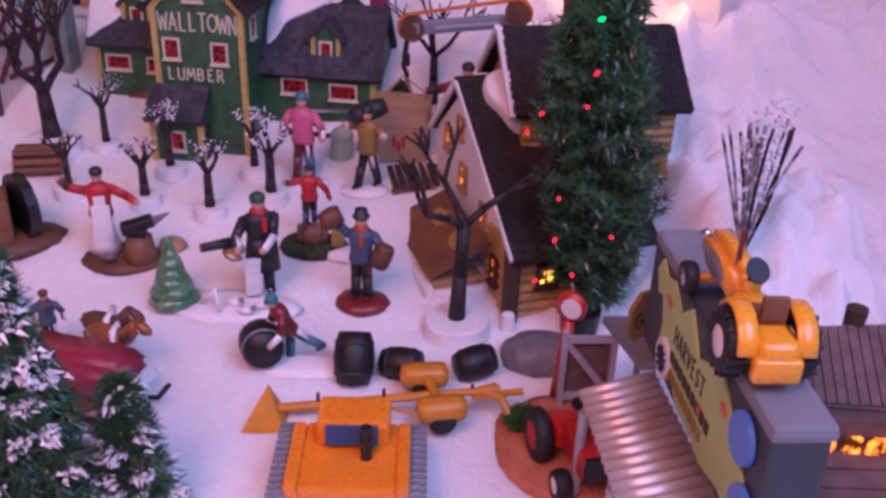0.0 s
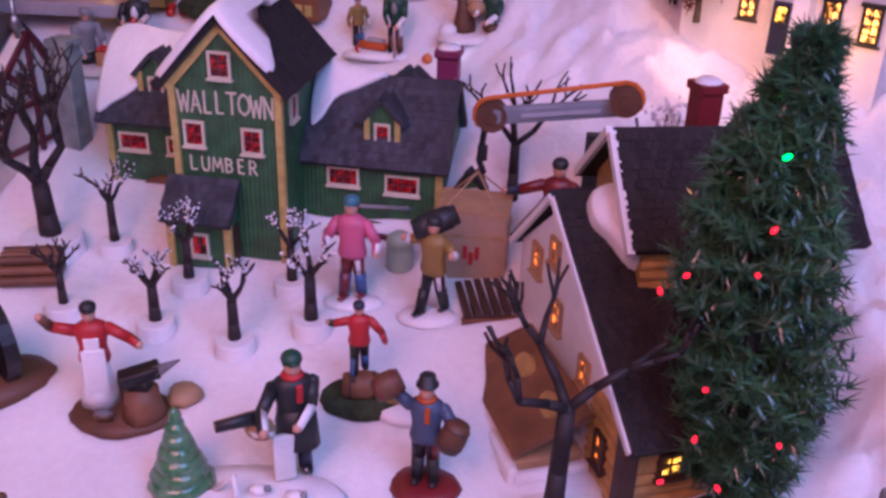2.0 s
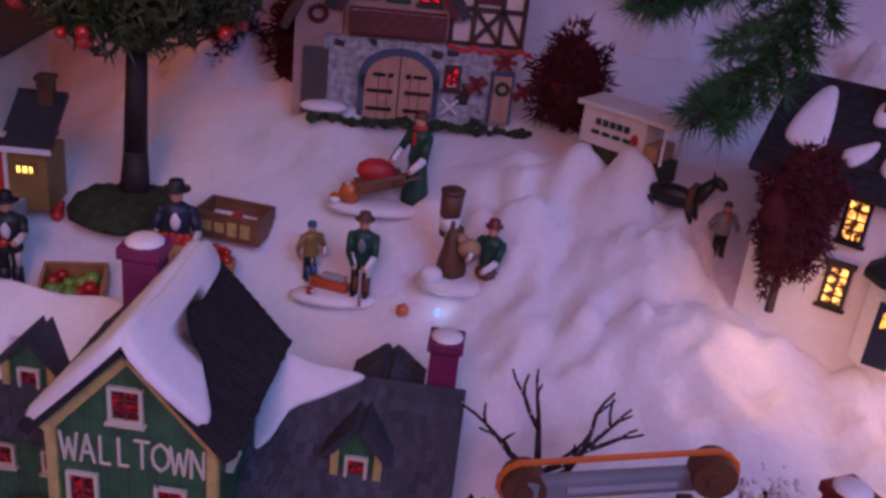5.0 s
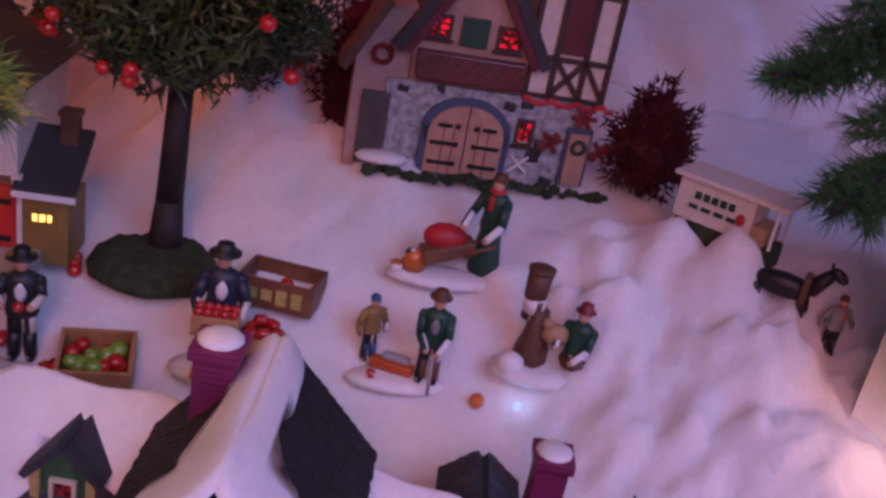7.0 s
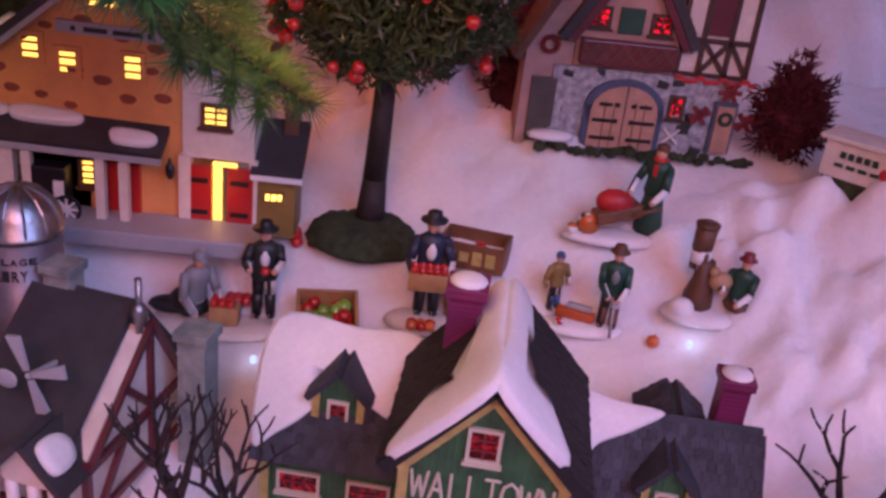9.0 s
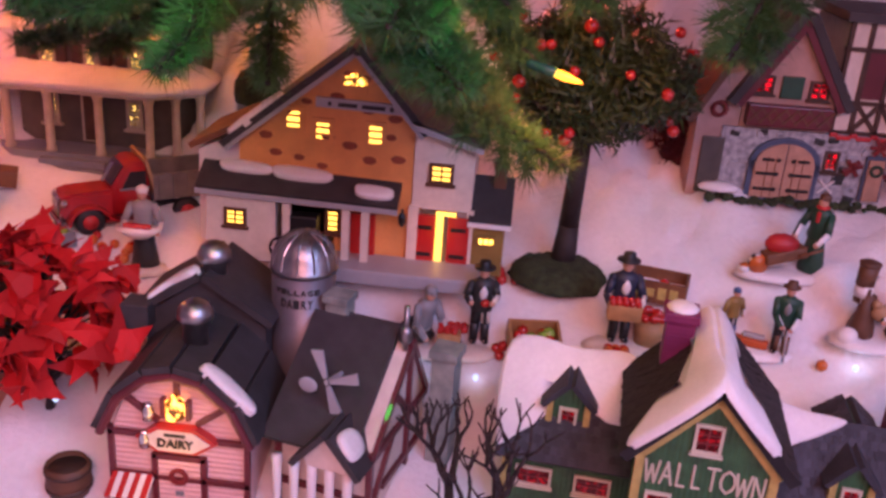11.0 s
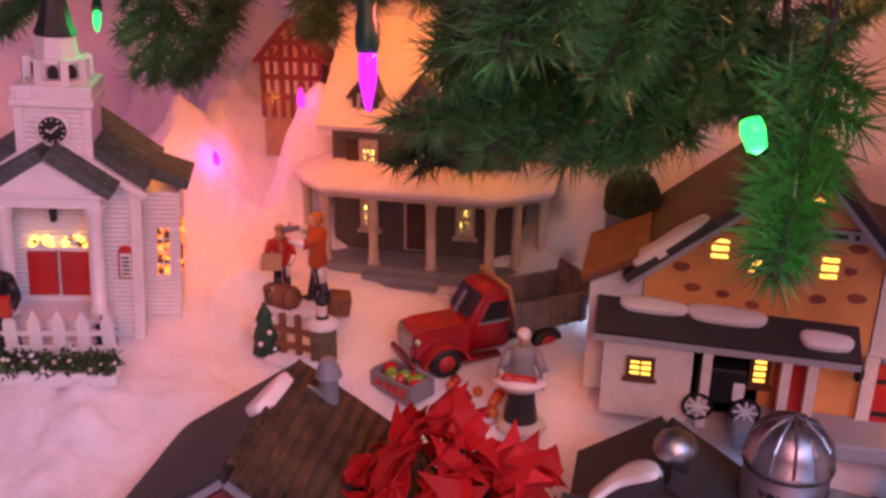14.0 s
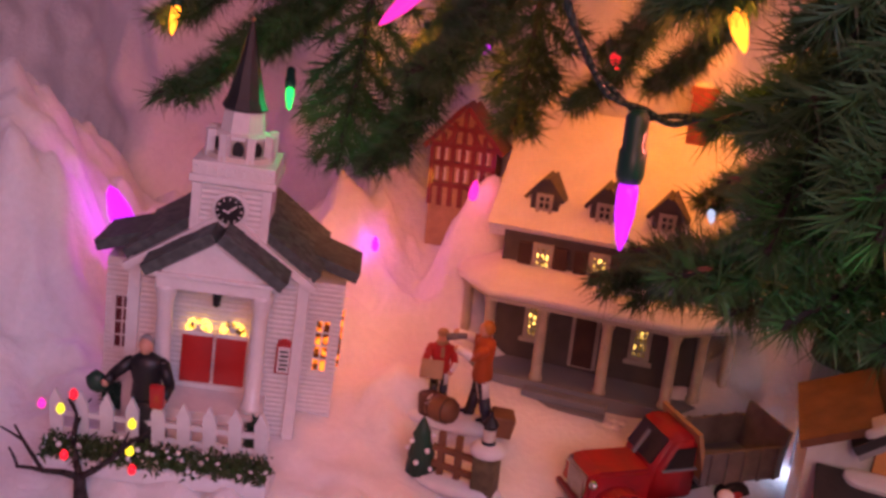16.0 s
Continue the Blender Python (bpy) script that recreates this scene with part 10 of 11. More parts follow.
def sleigh():
    t = thing("red_sleigh", "dark red toy sleigh drawn by brown horses", "sleigh", (-0.084, 0.372, surface_z(-0.084, 0.372)), -14)
    bm = bmnew()
    prism(bm, [(-0.026, -0.011, 0.014), (0.020, -0.011, 0.012), (0.030, -0.011, 0.024), (0.022, -0.011, 0.030), (-0.024, -0.011, 0.030)], (0, 0.022, 0))
    bmesh.ops.bevel(bm, geom=list(bm.edges), offset=0.003, segments=3, affect="EDGES")
    part("body", bm, mat("rose_red_paint", (0.34, 0.025, 0.06), 0.4, var=0.2, coat=0.3), t, smooth=True)
    bm = bmnew()
    box(bm, (0.002, 0, 0.007), (0.030, 0.016, 0.012), bev=0.002)
    part("chest", bm, WOOD, t)
    for s in (-1, 1):
        bm = bmnew()
        tube(bm, [(-0.028, s * 0.010, 0.004), (0.016, s * 0.010, 0.001), (0.030, s * 0.010, 0.004), (0.036, s * 0.010, 0.012)], 0.0012, 7)
        part("runner", bm, BLACKPAINT, t)
    wheel(t, -0.008, -0.0125, 0.0085, 0.0080, 0.003, BLACKPAINT, WHITEP, axis="y", hubr=0.6)
    bm, P = bmnew(), Paint()
    pad(bm, P, SNOWP, 0.034, 0.016, 0.003, (0.012, -0.008))
    doll_body(bm, P, 0.032, (-0.006, 0.006, 0.004), 20, coat=SLATEBLUE, legs=NAVY, hat=BROWN, scarf=BROWN)
    for x, y, m in ((0.020, 0.004, BROWN), (0.026, -0.006, mat("chestnut", (0.30, 0.10, 0.03), 0.4, var=0.3, coat=0.3))):
        ball(bm, (x, y, 0.019), (0.012, 0.0055, 0.006), P(m), 2, pose(0, 0, 0, 0, 0, -20))
        rod(bm, (x + 0.009, y - 0.003, 0.021), (x + 0.016, y - 0.006, 0.030), 0.004, 0.003, 8, P(m))
        ball(bm, (x + 0.019, y - 0.008, 0.029), (0.005, 0.0025, 0.0028), P(m), 2, pose(0, 0, 0, 0, 30, -20))
        for dx in (-0.007, 0.007):
            rod(bm, (x + dx, y - 0.002, 0.016), (x + dx + 0.001, y - 0.002, 0.002), 0.0018, 0.0012, 7, P(m))
        box(bm, (x + 0.004, y, 0.019), (0.002, 0.0125, 0.0125), mi=P(BLACKPAINT))
    solid("sleigh_team", bm, P.mats, "brown toy horses and riders on a snowy base", "figurine", (-0.106, 0.404, surface_z(-0.106, 0.404)), 0, smooth=True)
    # water wheel on a rocky base
    w = thing("water_wheel", "brown wooden water wheel on a rocky base", "wheel", (-0.170, 0.509, surface_z(-0.170, 0.509)), 25)
    bm = bmnew()
    lathe(bm, (0, 0, -0.002), [(0.024, 0), (0.023, 0.005), (0.016, 0.008), (0.006, 0.009)], 20, sx=1.1, sy=0.8, wob=0.05)
    part("rock_base", bm, BROWN, w, smooth=True)
    bm = bmnew()
    lathe(bm, (0.006, 0, 0.021), [(0.0165, -0.003), (0.0185, -0.003), (0.0185, 0.003), (0.0165, 0.003), (0.0165, -0.003)], 26, m=pose(0, 0, 0, 0, 90, 20))
    wl = part("rim", bm, BLACKPAINT, w)
    for i in range(8):
        bm = bmnew()
        a = i * math.pi / 4
        q = pose(0.006, 0, 0.021, 0, 90, 20)
        rod(bm, q @ Vector((0, 0, 0)), q @ Vector((0.017 * math.cos(a), 0.017 * math.sin(a), 0)), 0.0011, 0.0011, 6)
        part("spoke", bm, DARKWOOD, wl)
    bm = bmnew()
    box(bm, (-0.008, 0.0, 0.017), (0.016, 0.024, 0.026), bev=0.002)
    part("mill_box", bm, WOOD, w)


sleigh()


def church_yard():
    t = thing("picket_fence", "white picket fence on a long white base", "fence", (-0.641, 0.735, surface_z(-0.641, 0.735) - 0.001), 14)
    bm = bmnew()
    box(bm, (0, -0.004, 0.002), (0.106, 0.018, 0.008), bev=0.002)
    part("base", bm, SNOWP, t)
    for z in (0.012, 0.020):
        bm = bmnew()
        box(bm, (0, 0.003, z), (0.100, 0.0014, 0.0024))
        part("rail", bm, WHITEP, t)
    for i in range(9):
        bm = bmnew()
        x = -0.048 + 0.0118 * i
        prism(bm, [(x - 0.0029, 0.0012, 0.004), (x + 0.0029, 0.0012, 0.004), (x + 0.0031, 0.0012, 0.026), (x, 0.0012, 0.0325), (x - 0.0031, 0.0012, 0.026)], (0, 0.0018, 0))
        part("picket", bm, WHITEP, t)
    g = np.random.default_rng(31)
    n = 3600
    P = np.stack([g.uniform(-0.050, 0.052, n), g.normal(-0.006, 0.0032, n), 0.005 + np.abs(g.normal(0, 0.0034, n))], 1)
    h = thing("flowering_hedge", "low green hedge dotted with white blossom", "hedge", (-0.641, 0.735, surface_z(-0.641, 0.735) - 0.001), 14)
    add_mesh("foliage", needle_mesh("foliage", P, unit(g.normal(size=P.shape)), 0.0034, 0.0007, [mat("hedge_leaf", (0.05, 0.10, 0.025), 0.5, var=0.5, scale=120)], g), h)["kind"] = "stuff"
    bm = bmnew()
    for i in range(90):
        ball(bm, (g.uniform(-0.050, 0.052), g.normal(-0.0085, 0.002), 0.006 + abs(g.normal(0, 0.004))), g.uniform(0.0007, 0.0015), sub=1)
    ob = part("blossom", bm, SNOWP, h, "white blossom")
    ob["kind"] = "stuff"
    # garden gate piece with stone lamp post
    q = thing("garden_gate", "snowy wooden fence piece with stone lamp post and fir", "gate", (-0.522, 0.806, surface_z(-0.522, 0.806) - 0.001), -4)
    bm = bmnew()
    lathe(bm, (0, 0, -0.001), [(0.024, 0), (0.024, 0.003), (0.020, 0.005)], 24, sx=1.0, sy=0.42, wob=0.03)
    part("base", bm, SNOWP, q, smooth=True)
    for x in (-0.008, 0.001):
        bm = bmnew()
        box(bm, (x, 0, 0.014), (0.0034, 0.003, 0.026), bev=0.0006)
        part("fence_post", bm, WOOD, q)
    for z in (0.009, 0.018):
        bm = bmnew()
        box(bm, (-0.001, -0.001, z), (0.022, 0.002, 0.003), pose(0, 0, 0, 0, 3, 0))
        part("rail", bm, WOOD, q)
    bm = bmnew()
    box(bm, (0.0155, 0, 0.012), (0.012, 0.010, 0.024), bev=0.0015)
    part("stone_post", bm, mat("mossy_stone", (0.16, 0.13, 0.07), 0.7, var=0.5, scale=200, bump=0.8), q)
    bm = bmnew()
    lathe(bm, (0.0155, 0, 0.023), [(0.0085, 0), (0.009, 0.002), (0.005, 0.005)], 14)
    part("snow_cap", bm, SNOWP, q, smooth=True)
    bm = bmnew()
    lathe(bm, (0.0155, 0, 0.027), [(0.0030, 0), (0.0036, 0.001), (0.0030, 0.002), (0.0034, 0.010), (0.0042, 0.011), (0.0012, 0.015), (0.0006, 0.018)], 10)
    lt = part("lantern", bm, BLACKPAINT, q)
    bm = bmnew()
    lathe(bm, (0.0155, -0.0006, 0.0300), [(0.0031, 0), (0.0033, 0.006)], 10)
    part("lantern_glass", bm, CREAMWALL, lt)
    bm = bmnew()
    lathe(bm, (-0.0185, 0, 0.003), [(0.0078, 0), (0.0060, 0.008), (0.0068, 0.009), (0.0040, 0.018), (0.0046, 0.019), (0.0006, 0.029)], 16, wob=0.06)
    part("fir", bm, FIRGREEN, q, smooth=True)
    bm = bmnew()
    for i in range(9):
        a = i * 2.4
        ball(bm, (-0.0185 + 0.006 * math.cos(a), 0.005 * math.sin(a) - 0.002, 0.006 + 0.0022 * i), 0.0016, sub=1)
    part("fir_snow", bm, SNOWP, q, smooth=True)


church_yard()


def far_house():
    """Half-timbered gable house, dark red beams over tan infill."""
    t = thing("red_timber_house", "small dark red half-timbered house far behind", "house", (-0.582, 0.962, 0.258), 4)
    t.matrix_basis = pose(-0.582, 0.966, 0.262, 0, 0, 4) @ Matrix.Diagonal((0.68, 0.68, 0.68, 1))
    bm = bmnew()
    gable_wall(bm, -0.030, 0.030, 0, 0.03, -0.08, 0.018, 0.052)
    part("wall", bm, TAN, t)
    roof_pair(t, DARKRED, -0.030, 0.030, 0, 0.03, 0.018, 0.052, over=0.005, th=0.004)
    for z, w_ in ((-0.020, 0.062), (0.0, 0.062), (0.017, 0.062), (0.033, 0.033)):
        bm = bmnew()
        box(bm, (0, -0.001, z), (w_, 0.003, 0.0045))
        part("timber", bm, DARKRED, t)
    for i in range(7):
        x = -0.029 + 0.00967 * i
        top = 0.050 - 1.13 * abs(x)
        bm = bmnew()
        box(bm, (x, -0.001, (top - 0.04) / 2), (0.0042, 0.003, top + 0.04))
        part("timber", bm, DARKRED, t)
    for x, a_ in ((-0.012, 34), (0.012, -34)):
        bm = bmnew()
        box(bm, (x, -0.0022, 0.024), (0.0034, 0.002, 0.022), pose(0, 0, 0, 0, a_, 0))
        part("brace", bm, DARKRED, t)
    for x in (-0.0195, 0.0, 0.0195):
        for z in (-0.010, 0.0085):
            window(t, x, 0, z, 0.0075, 0.0095, CHARCOAL, CREAMWALL, 2, 2, sill=False)


far_house()


# ---- the big tree that hangs over the village ----
BRANCHES = [
    ((-0.160, 0.671, 0.255), (-0.263, 0.715, 0.335)), ((-0.298, 0.702, 0.272), (-0.304, 0.735, 0.345), 0.55),
    ((-0.090, 0.714, 0.300), (-0.057, 0.763, 0.376)), ((-0.428, 0.664, 0.314), (-0.357, 0.725, 0.356), 0.7), ((-0.313, 0.606, 0.297), (-0.300, 0.660, 0.352), 0.55),
    ((-0.258, 0.667, 0.321), (-0.175, 0.706, 0.372)), ((-0.469, 0.802, 0.262), (-0.330, 0.790, 0.335)), ((-0.436, 0.836, 0.252), (-0.345, 0.800, 0.345)),
    ((-0.405, 0.642, 0.332), (-0.390, 0.683, 0.425), 0.7), ((-0.444, 0.690, 0.386), (-0.395, 0.690, 0.424)), ((-0.692, 0.806, 0.310), (-0.625, 0.862, 0.384)),
    ((-0.606, 0.832, 0.284), (-0.606, 0.872, 0.390)), ((-0.586, 0.821, 0.287), (-0.542, 0.860, 0.387)), ((-0.530, 0.874, 0.306), (-0.525, 0.893, 0.390)),
    ((-0.500, 0.862, 0.325), (-0.452, 0.870, 0.400)), ((-0.433, 0.838, 0.295), (-0.358, 0.830, 0.372)), ((0.113, 0.741, 0.240), (0.167, 0.765, 0.316)),
    ((0.083, 0.759, 0.283), (0.145, 0.785, 0.326)), ((-0.450, 0.761, 0.290), (-0.345, 0.777, 0.338), 0.8),
    ((-0.353, 0.742, 0.304), (-0.260, 0.756, 0.357)), ((-0.205, 0.640, 0.292), (-0.255, 0.700, 0.352)), ((-0.230, 0.610, 0.318), (-0.225, 0.680, 0.368)),
    ((-0.265, 0.585, 0.335), (-0.255, 0.660, 0.372)), ((-0.380, 0.720, 0.318), (-0.300, 0.760, 0.372)), ((-0.420, 0.780, 0.318), (-0.330, 0.800, 0.376)),
    ((-0.395, 0.690, 0.330), (-0.320, 0.740, 0.376)), ((-0.190, 0.700, 0.316), (-0.230, 0.740, 0.372)), ((-0.150, 0.730, 0.318), (-0.170, 0.770, 0.376)),
    ((-0.712, 0.832, 0.345), (-0.655, 0.872, 0.398)), ((-0.655, 0.842, 0.345), (-0.600, 0.885, 0.400)), ((-0.560, 0.800, 0.338), (-0.520, 0.850, 0.396)),
    ((-0.470, 0.900, 0.335), (-0.420, 0.890, 0.396)), ((-0.400, 0.870, 0.310), (-0.330, 0.850, 0.372)), ((-0.380, 0.840, 0.270), (-0.310, 0.820, 0.345)),
    ((-0.400, 0.800, 0.300), (-0.310, 0.800, 0.352)), ((-0.385, 0.620, 0.345), (-0.372, 0.660, 0.428)), ((-0.362, 0.655, 0.332), (-0.345, 0.690, 0.405), 0.7),
    # these two rows: unseen boughs added above the view to shade the coach house
    ((0.040, 0.600, 0.425), (-0.030, 0.700, 0.480)), ((0.090, 0.620, 0.430), (0.030, 0.720, 0.485)), ((0.150, 0.610, 0.435), (0.080, 0.710, 0.490)), ((0.190, 0.650, 0.430), (0.110, 0.740, 0.490)),
    ((0.000, 0.590, 0.440), (-0.080, 0.690, 0.495)), ((0.110, 0.680, 0.420), (0.030, 0.770, 0.480)), ((0.060, 0.660, 0.425), (-0.020, 0.750, 0.480)), ((0.215, 0.700, 0.430), (0.140, 0.790, 0.490)),
    ((-0.500, 0.930, 0.345), (-0.450, 0.930, 0.400)), ((-0.590, 0.890, 0.335), (-0.560, 0.910, 0.400)), ((-0.660, 0.850, 0.335), (-0.620, 0.880, 0.400)),
    ((-0.205, 0.735, 0.262), (-0.255, 0.765, 0.335), 0.8), ((-0.192, 0.705, 0.276), (-0.250, 0.745, 0.345), 0.8), ((-0.175, 0.745, 0.285), (-0.225, 0.775, 0.350), 0.8),
    ((-0.412, 0.700, 0.294), (-0.352, 0.745, 0.352), 0.8), ((-0.397, 0.665, 0.306), (-0.345, 0.720, 0.366), 0.8), ((-0.372, 0.668, 0.304), (-0.318, 0.725, 0.362), 0.8), ((-0.362, 0.700, 0.296), (-0.305, 0.750, 0.352), 0.8),
    ((-0.425, 0.690, 0.352), (-0.370, 0.725, 0.412), 0.8), ((-0.402, 0.655, 0.366), (-0.352, 0.692, 0.430), 0.8), ((-0.388, 0.625, 0.352), (-0.350, 0.662, 0.430), 0.8), ((-0.372, 0.640, 0.372), (-0.335, 0.680, 0.440), 0.8)]


def big_tree():
    t = thing("christmas_tree", "large dark green artificial Christmas tree, branches hanging over the village", "tree", (-0.30, 1.02, 0.16))
    o = Vector((-0.30, 1.02, 0.16))
    bm = bmnew()
    rod(bm, (0, 0, 0.30), (0, 0, 1.4), 0.022, 0.012, 14)
    part("trunk", bm, BARK, t)
    g = np.random.default_rng(77)
    for n, (tip, root, *slim) in enumerate(BRANCHES):
        a, b_ = np.array(root) - np.array(o), np.array(tip) - np.array(o)
        # the limb goes on from its root up to the trunk
        top = np.array([0.0, 0.0, a[2] + 0.22])
        sag = np.array([0, 0, -0.012])
        curve = [a + (b_ - a) * s + sag * math.sin(math.pi * s) for s in np.linspace(0, 1, 13)]
        bm = bmnew()
        tube(bm, [tuple(top), tuple(a * 0.6 + top * 0.4 + np.array([0, 0, 0.01]))] + [tuple(q) for q in curve[::3]], 0.0016, 6)
        limb = part("branch", bm, BARK, t)
        P, D = [], []
        length = np.linalg.norm(b_ - a)
        cnt = int(length / 0.0011)
        axis = (b_ - a) / length
        for i in range(cnt):
            s = i / cnt
            P.append(a + (b_ - a) * s + sag * math.sin(math.pi * s))
            D.append(axis)
        # side twigs
        side = np.cross(axis, [0, 0, 1.0])
        side /= np.linalg.norm(side)
        for j in range(8):
            s = 0.12 + 0.10 * j
            c = a + (b_ - a) * s + sag * math.sin(math.pi * s)
            for sg in (-1, 1):
                e = axis * 0.8 + side * sg * (0.75 + 0.3 * g.random()) + np.array([0, 0, -0.15 + 0.35 * g.random()])
                e /= np.linalg.norm(e)
                tl = length * (0.34 - 0.026 * j) * (0.8 + 0.4 * g.random()) * (slim[0] if slim else 1.0)
                for i in range(int(tl / 0.0012)):
                    P.append(c + e * tl * i / max(1, int(tl / 0.0012)))
                    D.append(e)
        P, D = np.repeat(np.array(P), 8, 0), np.repeat(np.array(D), 8, 0)
        N = unit(D * 0.75 + unit(g.normal(size=D.shape)) * 0.85)
        add_mesh("foliage", needle_mesh("foliage", P, N, 0.0115, 0.00042, NEEDLE2, g), limb)["kind"] = "stuff"

    # the upper tiers, coarser, unseen above the view, added to shade the back
    for z, R, n in ((0.48, 0.50, 26), (0.60, 0.44, 20), (0.77, 0.36, 16), (0.91, 0.30, 13), (1.05, 0.23, 10), (1.19, 0.16, 8), (1.31, 0.09, 6)):
        for i in range(n):
            an = 6.2832 * (i + 0.5 * g.random()) / n
            e = np.array([math.cos(an), math.sin(an), 0])
            reach = min(R * (0.88 + 0.2 * g.random()), 0.12 / e[1] if e[1] > 0.2 else 9)
            a, b_ = np.array([0, 0, z - 0.16 + 0.10]), e * reach + np.array([0, 0, z - 0.16])
            bm = bmnew()
            tube(bm, [tuple(a), tuple((a + b_) / 2 + np.array([0, 0, 0.015])), tuple(b_)], 0.0022, 6)
            limb = part("branch", bm, BARK, t)
            P, D = [], []
            axis, length = (b_ - a) / np.linalg.norm(b_ - a), np.linalg.norm(b_ - a)
            side = np.cross(axis, [0, 0, 1.0])
            for k in range(9):
                c = a + (b_ - a) * (0.14 + 0.095 * k)
                for sg in (-1, 0, 1):
                    d_ = unit((axis + side * sg * 0.9)[None])[0]
                    tl = length * (0.36 - 0.028 * k)
                    for w in np.arange(0, tl, 0.006):
                        P.append(c + d_ * w)
                        D.append(d_)
            P, D = np.repeat(np.array(P), 5, 0), np.repeat(np.array(D), 5, 0)
            add_mesh("foliage", needle_mesh("foliage", P, unit(D * 0.7 + unit(g.normal(size=D.shape)) * 0.9), 0.020, 0.0012, NEEDLE2, g), limb)["kind"] = "stuff"


big_tree()


def bulb(p, d, kind, label, size=1.0, light=0.0, socket=True, color=None, squat=1.0):
    """A string-light bulb at p, pointing along d, with its socket."""
    q = Vector(d).to_track_quat("Z", "Y").to_matrix().to_4x4()
    t = thing("string_light", label, "light bulb", p, group="string lights")
    bm = bmnew()
    lathe(bm, (0, 0, 0), [(0.0026 * size, 0), (0.0032 * size, 0.003 * size), (0.0030 * size, 0.010 * size * squat), (0.0016 * size * (2 - squat), 0.018 * size * squat), (0.0004 * size, 0.021 * size * squat)], 14, m=q)
    b_ = part("bulb", bm, BULB[kind], t, smooth=True)
    b_.visible_shadow = False
    if socket:
        bm = bmnew()
        lathe(bm, (0, 0, 0), [(0.0034 * size, 0.0006), (0.0042 * size, -0.002 * size), (0.0042 * size, -0.009 * size), (0.0034 * size, -0.010 * size), (0.0034 * size, -0.019 * size), (0.0020 * size, -0.021 * size)], 14, m=q)
        part("socket", bm, SOCKET, t, smooth=True)
    if light:
        glow("bulb_light", Vector(p) + Vector(d).normalized() * 0.010 * size, light, color, 0.006)
    return t


bulb((0.247, 0.690, 0.286), (-0.3, -0.3, 0.8), "red", "glowing red bulb by the white house chimney", 0.8, 0.03, socket=False, color=(1.0, 0.02, 0.10))
bulb((-0.4475, 0.7040, 0.3290), (0.02, -0.08, -1), "purple", "purple cone bulb in a green socket on the tree", 1.05, 0.012, color=(0.6, 0.05, 1.0))
bulb((-0.538, 0.752, 0.377), (-0.5, -0.1, -0.5), "magenta", "pink cone bulb on the tree", 1.0, 0.02, color=(1.0, 0.05, 0.45))
bulb((-0.3255, 0.584, 0.340), (0.35, 0.0, -1), "green", "round glowing green bulb on the tree", 0.85, 0.10, socket=False, color=(0.05, 1.0, 0.15), squat=0.42)
bulb((-0.168, 0.676, 0.294), (0.9, 0.0, -0.25), "orange", "glowing orange bulb on the tree", 0.6, 0.16, color=(1.0, 0.35, 0.04))
bulb((-0.232, 0.586, 0.352), (0.8, -0.2, -0.3), "magenta", "pink bulb among the needles", 0.55, squat=0.5)
bulb((-0.274, 0.606, 0.346), (0.6, -0.6, -0.2), "cyan", "icy blue bulb among the needles", 0.5, squat=0.5)
bulb((-0.482, 0.862, 0.350), (0.3, -0.8, -0.3), "red", "red bulb deep in the tree", 0.7)
bulb((-0.425, 0.700, 0.383), (0.2, -0.5, -0.4), "orange", "glowing orange bulb high on the tree", 0.8, 0.05, color=(1.0, 0.35, 0.04))
bulb((-0.700, 0.836, 0.350), (0.2, -0.5, -0.6), "orange", "glowing orange bulb beside the steeple", 0.8, 0.05, color=(1.0, 0.35, 0.04))
bulb((-0.395, 0.790, 0.305), (0.2, -0.8, -0.2), "red", "small red bulb by the porch house", 0.6)
bulb((-0.425, 0.800, 0.300), (0.1, -0.9, -0.2), "white", "small white bulb among the needles", 0.5)
bulb((-0.548, 0.880, 0.345), (0.1, -0.9, -0.2), "purple", "small purple bulb deep in the tree", 0.5)
bulb((-0.622, 0.812, 0.322), (0.3, -0.6, -0.6), "green", "small green bulb behind the steeple", 0.6, 0.02, color=(0.05, 1.0, 0.3))
bulb((-0.245, 0.650, 0.330), (0.5, -0.6, -0.3), "white", "small white bulb in the branches", 0.5)
bulb((-0.205, 0.625, 0.345), (0.6, -0.4, -0.3), "green", "green bulb in the branches", 0.6, 0.05, color=(0.05, 1.0, 0.15))

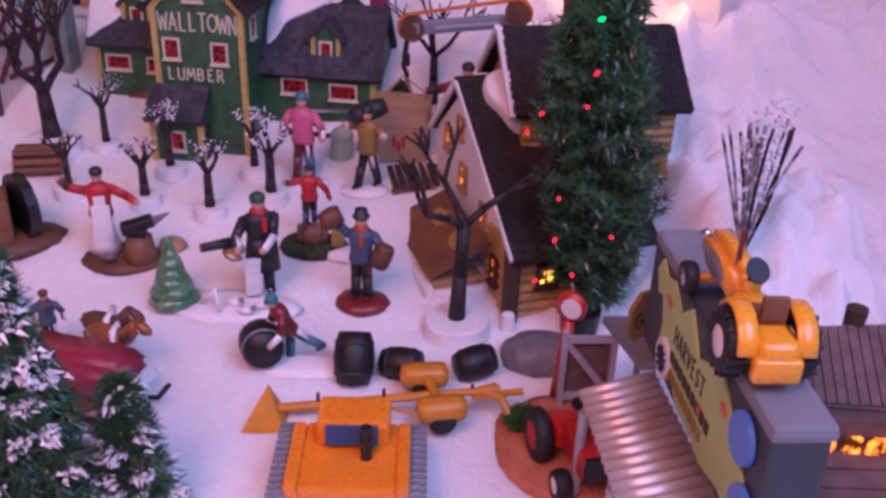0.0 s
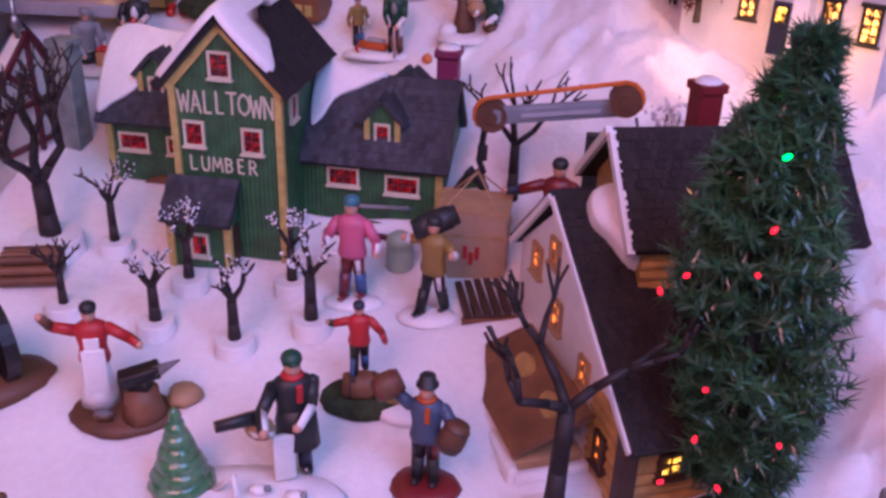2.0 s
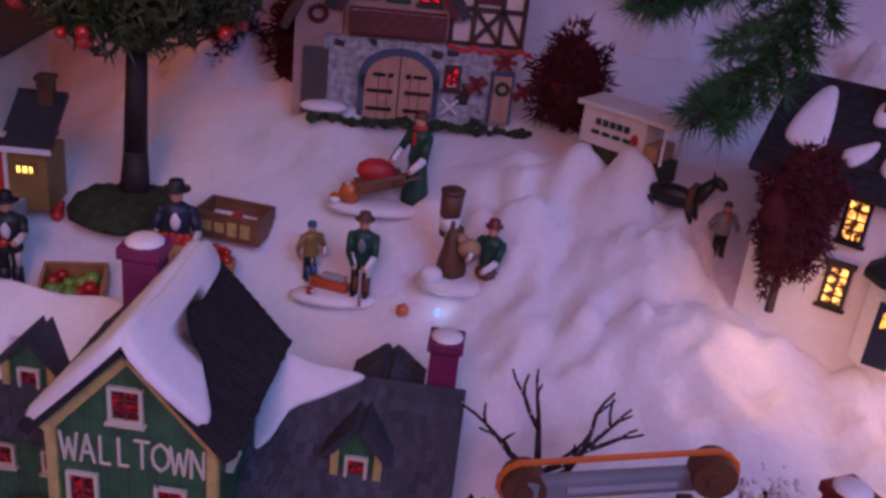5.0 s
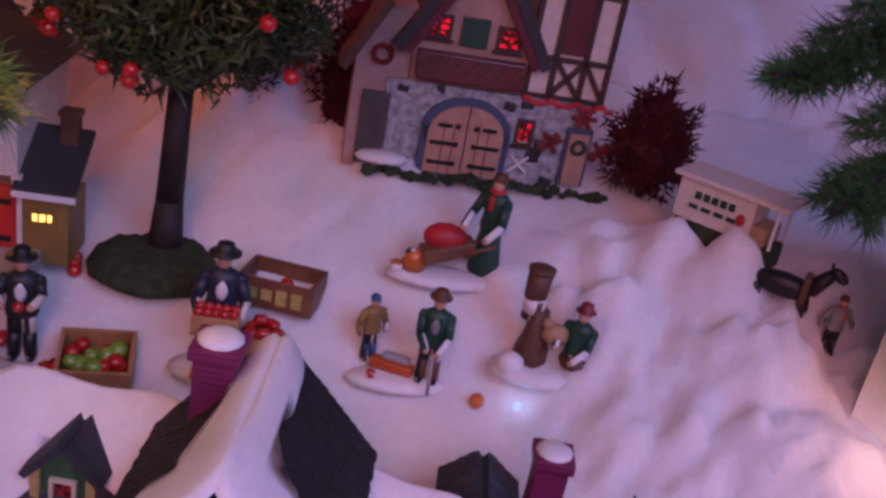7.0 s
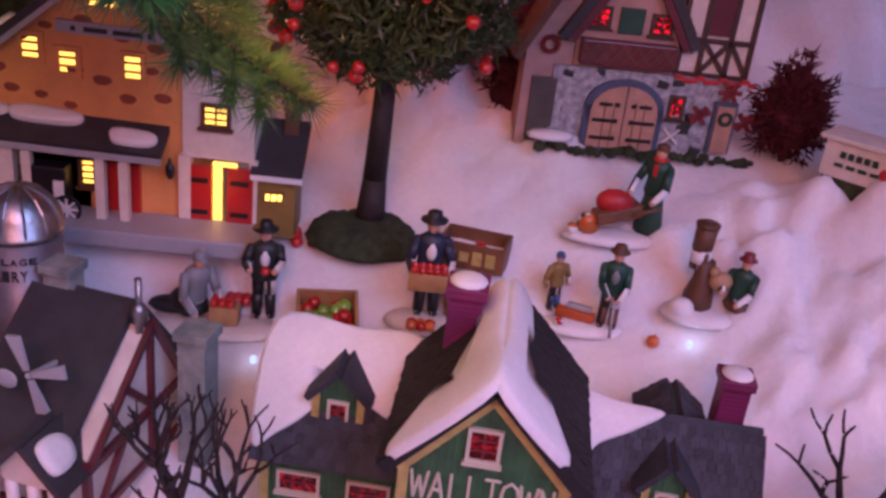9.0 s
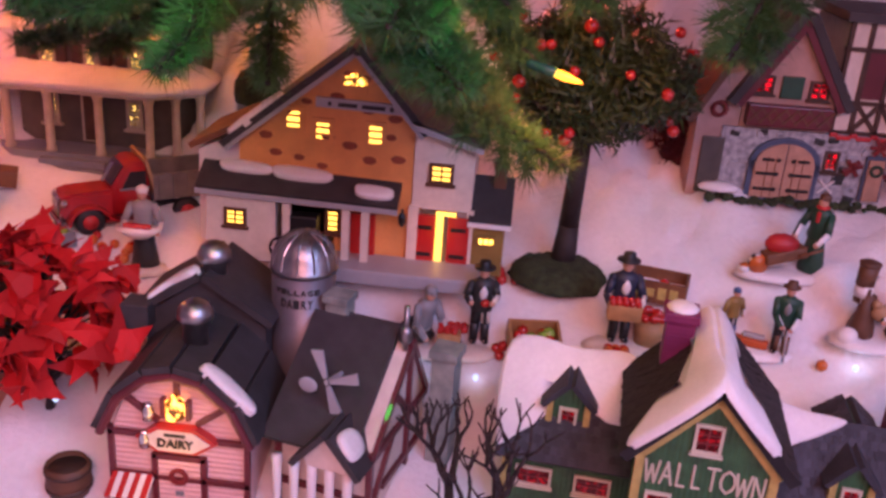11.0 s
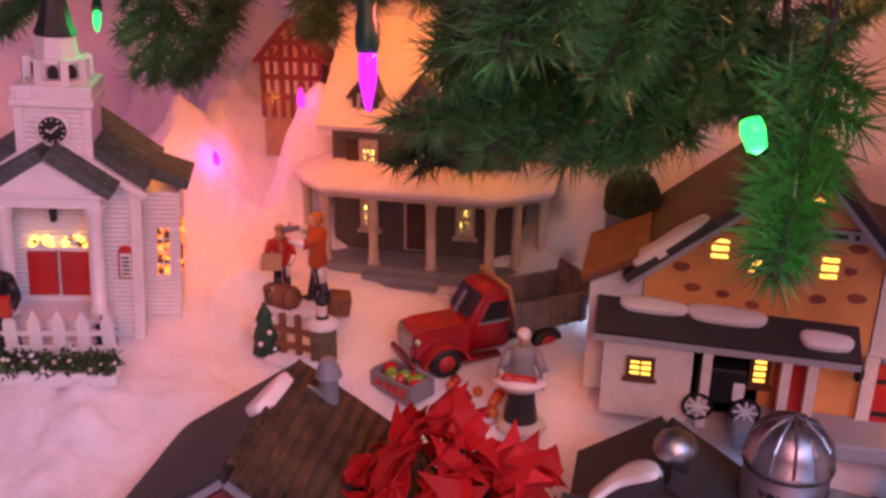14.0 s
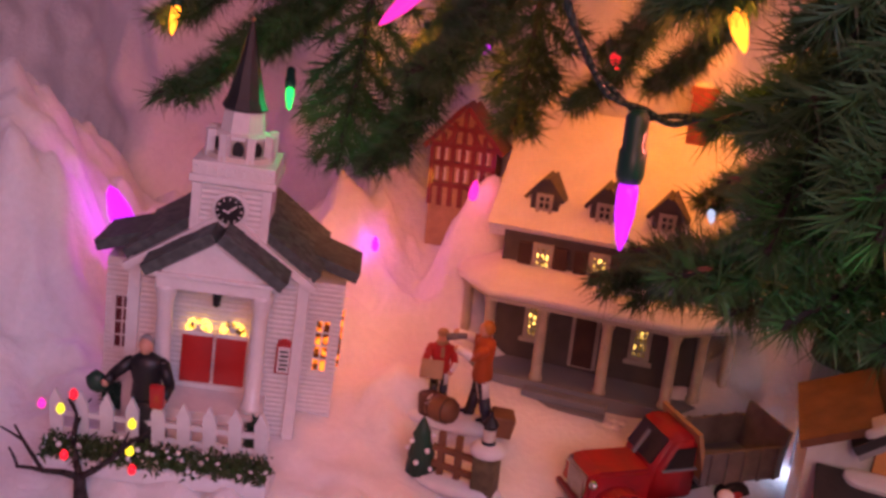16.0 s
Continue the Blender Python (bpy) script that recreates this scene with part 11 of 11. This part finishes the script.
# bulbs bedded in the cotton behind the village, and white ones under the snow
for x, y, up, k, c, w, sz in ((-0.566, 0.940, 0.010, "magenta", (1.0, 0.04, 0.42), 0.012, 0.9), (-0.620, 0.925, 0.004, "purple", (0.60, 0.04, 1.0), 0.016, 0.7),
                              (-0.752, 0.862, 0.022, "purple", (0.80, 0.05, 1.0), 0.06, 2.2)):
    bulb((x, y, surface_z(x, y) + up), (0.2, -0.5, 0.6), k, {"magenta": "bright pink bulb glowing in the cotton", "purple": "purple bulb glowing in the cotton"}[k], sz, w, socket=False, color=c)
# bulbs added for their strong light on the cotton, roofs and mill front
for p, d, k, c, w, sz in (((-0.626, 0.850, 0.222), (0.2, 0.6, 0.4), "orange", (1.0, 0.28, 0.04), 0.12, 0.5), ((-0.575, 0.868, 0.345), (0.1, 0.4, -1), "orange", (1.0, 0.22, 0.02), 0.46, 0.5), ((-0.450, 0.930, 0.352), (0.2, 0.5, -1), "orange", (1.0, 0.26, 0.02), 0.45, 0.5),
                          ((-0.320, 0.830, 0.345), (0.0, -0.3, -1), "orange", (1.0, 0.32, 0.10), 0.45, 0.5), ((-0.150, 0.860, 0.330), (0.0, -0.3, -1), "red", (1.0, 0.12, 0.08), 0.16, 0.5),
                          ((-0.235, 0.720, 0.350), (0.0, -0.3, -1), "orange", (1.0, 0.32, 0.12), 0.60, 0.5), ((-0.400, 0.730, 0.365), (0.0, -0.3, -1), "red", (1.0, 0.18, 0.15), 0.62, 0.5)):
    bulb(p, d, k, {"orange": "orange bulb added to light the houses and cotton", "red": "red bulb added to light the houses"}[k], sz, w, color=c)
for x, y, dz in ((-0.228, 0.748, 0.003), (-0.190, 0.745, 0.003), (0.016, 0.752, 0.003), (0.006, 0.3165, 0.004), (-0.395, 0.665, 0.03), (-0.366, 0.878, 0.004)):
    bm = bmnew()
    ball(bm, (0, 0, 0), (0.0017, 0.0017, 0.0022), sub=2)
    ob = solid("white_led", bm, BULB["white"], "tiny white light glowing in the snow", "light bulb", (x, y, surface_z(x, y) + dz), group="white lights in the snow", smooth=True)
    ob.visible_shadow = False
    # the last one is added and stronger, to brighten the cotton behind the truck
    glow("led_light", (x, y, surface_z(x, y) + dz + 0.002), 0.03 if y > 0.85 else 0.0016, (0.55, 0.65, 1.0), 0.003)

# green cable from the purple bulb up into the tree
bm = bmnew()
for k in (0.0011, -0.0011):
    pts = []
    ctl = [(-0.478, 0.708 + k, 0.392), (-0.474, 0.708, 0.379 + k), (-0.466, 0.708 + k, 0.364 - k), (-0.458, 0.708 + k, 0.355 + k), (-0.447, 0.708, 0.350 - k), (-0.437, 0.708 + k, 0.349 + k), (-0.424, 0.710, 0.352 - k), (-0.407, 0.717, 0.352 + k), (-0.390, 0.725, 0.360)]
    for i in range(len(ctl) - 1):
        a, b_ = Vector(ctl[i]), Vector(ctl[i + 1])
        p0, p3 = Vector(ctl[max(i - 1, 0)]), Vector(ctl[min(i + 2, len(ctl) - 1)])
        for s in range(5):
            u = s / 5
            pts.append(0.5 * (2 * a + (b_ - p0) * u + (2 * p0 - 5 * a + 4 * b_ - p3) * u * u + (3 * a - p0 - 3 * b_ + p3) * u ** 3))
    tube(bm, pts, 0.0010, 7)
solid("light_cable", bm, CORD, "twisted dark green light cable looped through the tree", "cable", smooth=True)
# fills added outside the house fronts, for window and lantern glow on the snow
for p, w, c in (((-0.325, 0.625, 0.105), 0.012, (1, .5, .1)), ((0.205, 0.660, 0.165), 0.05, (1.0, 0.42, 0.16)), ((0.150, 0.690, 0.170), 0.045, (1.0, 0.42, 0.16)), ((-0.325, 0.632, 0.128), 0.010, (1.0, 0.45, 0.15)), ((-0.2205, 0.792, 0.166), 0.007, (1.0, 0.28, 0.05))):
    if w:
        glow("house_light", p, w, c, 0.012)
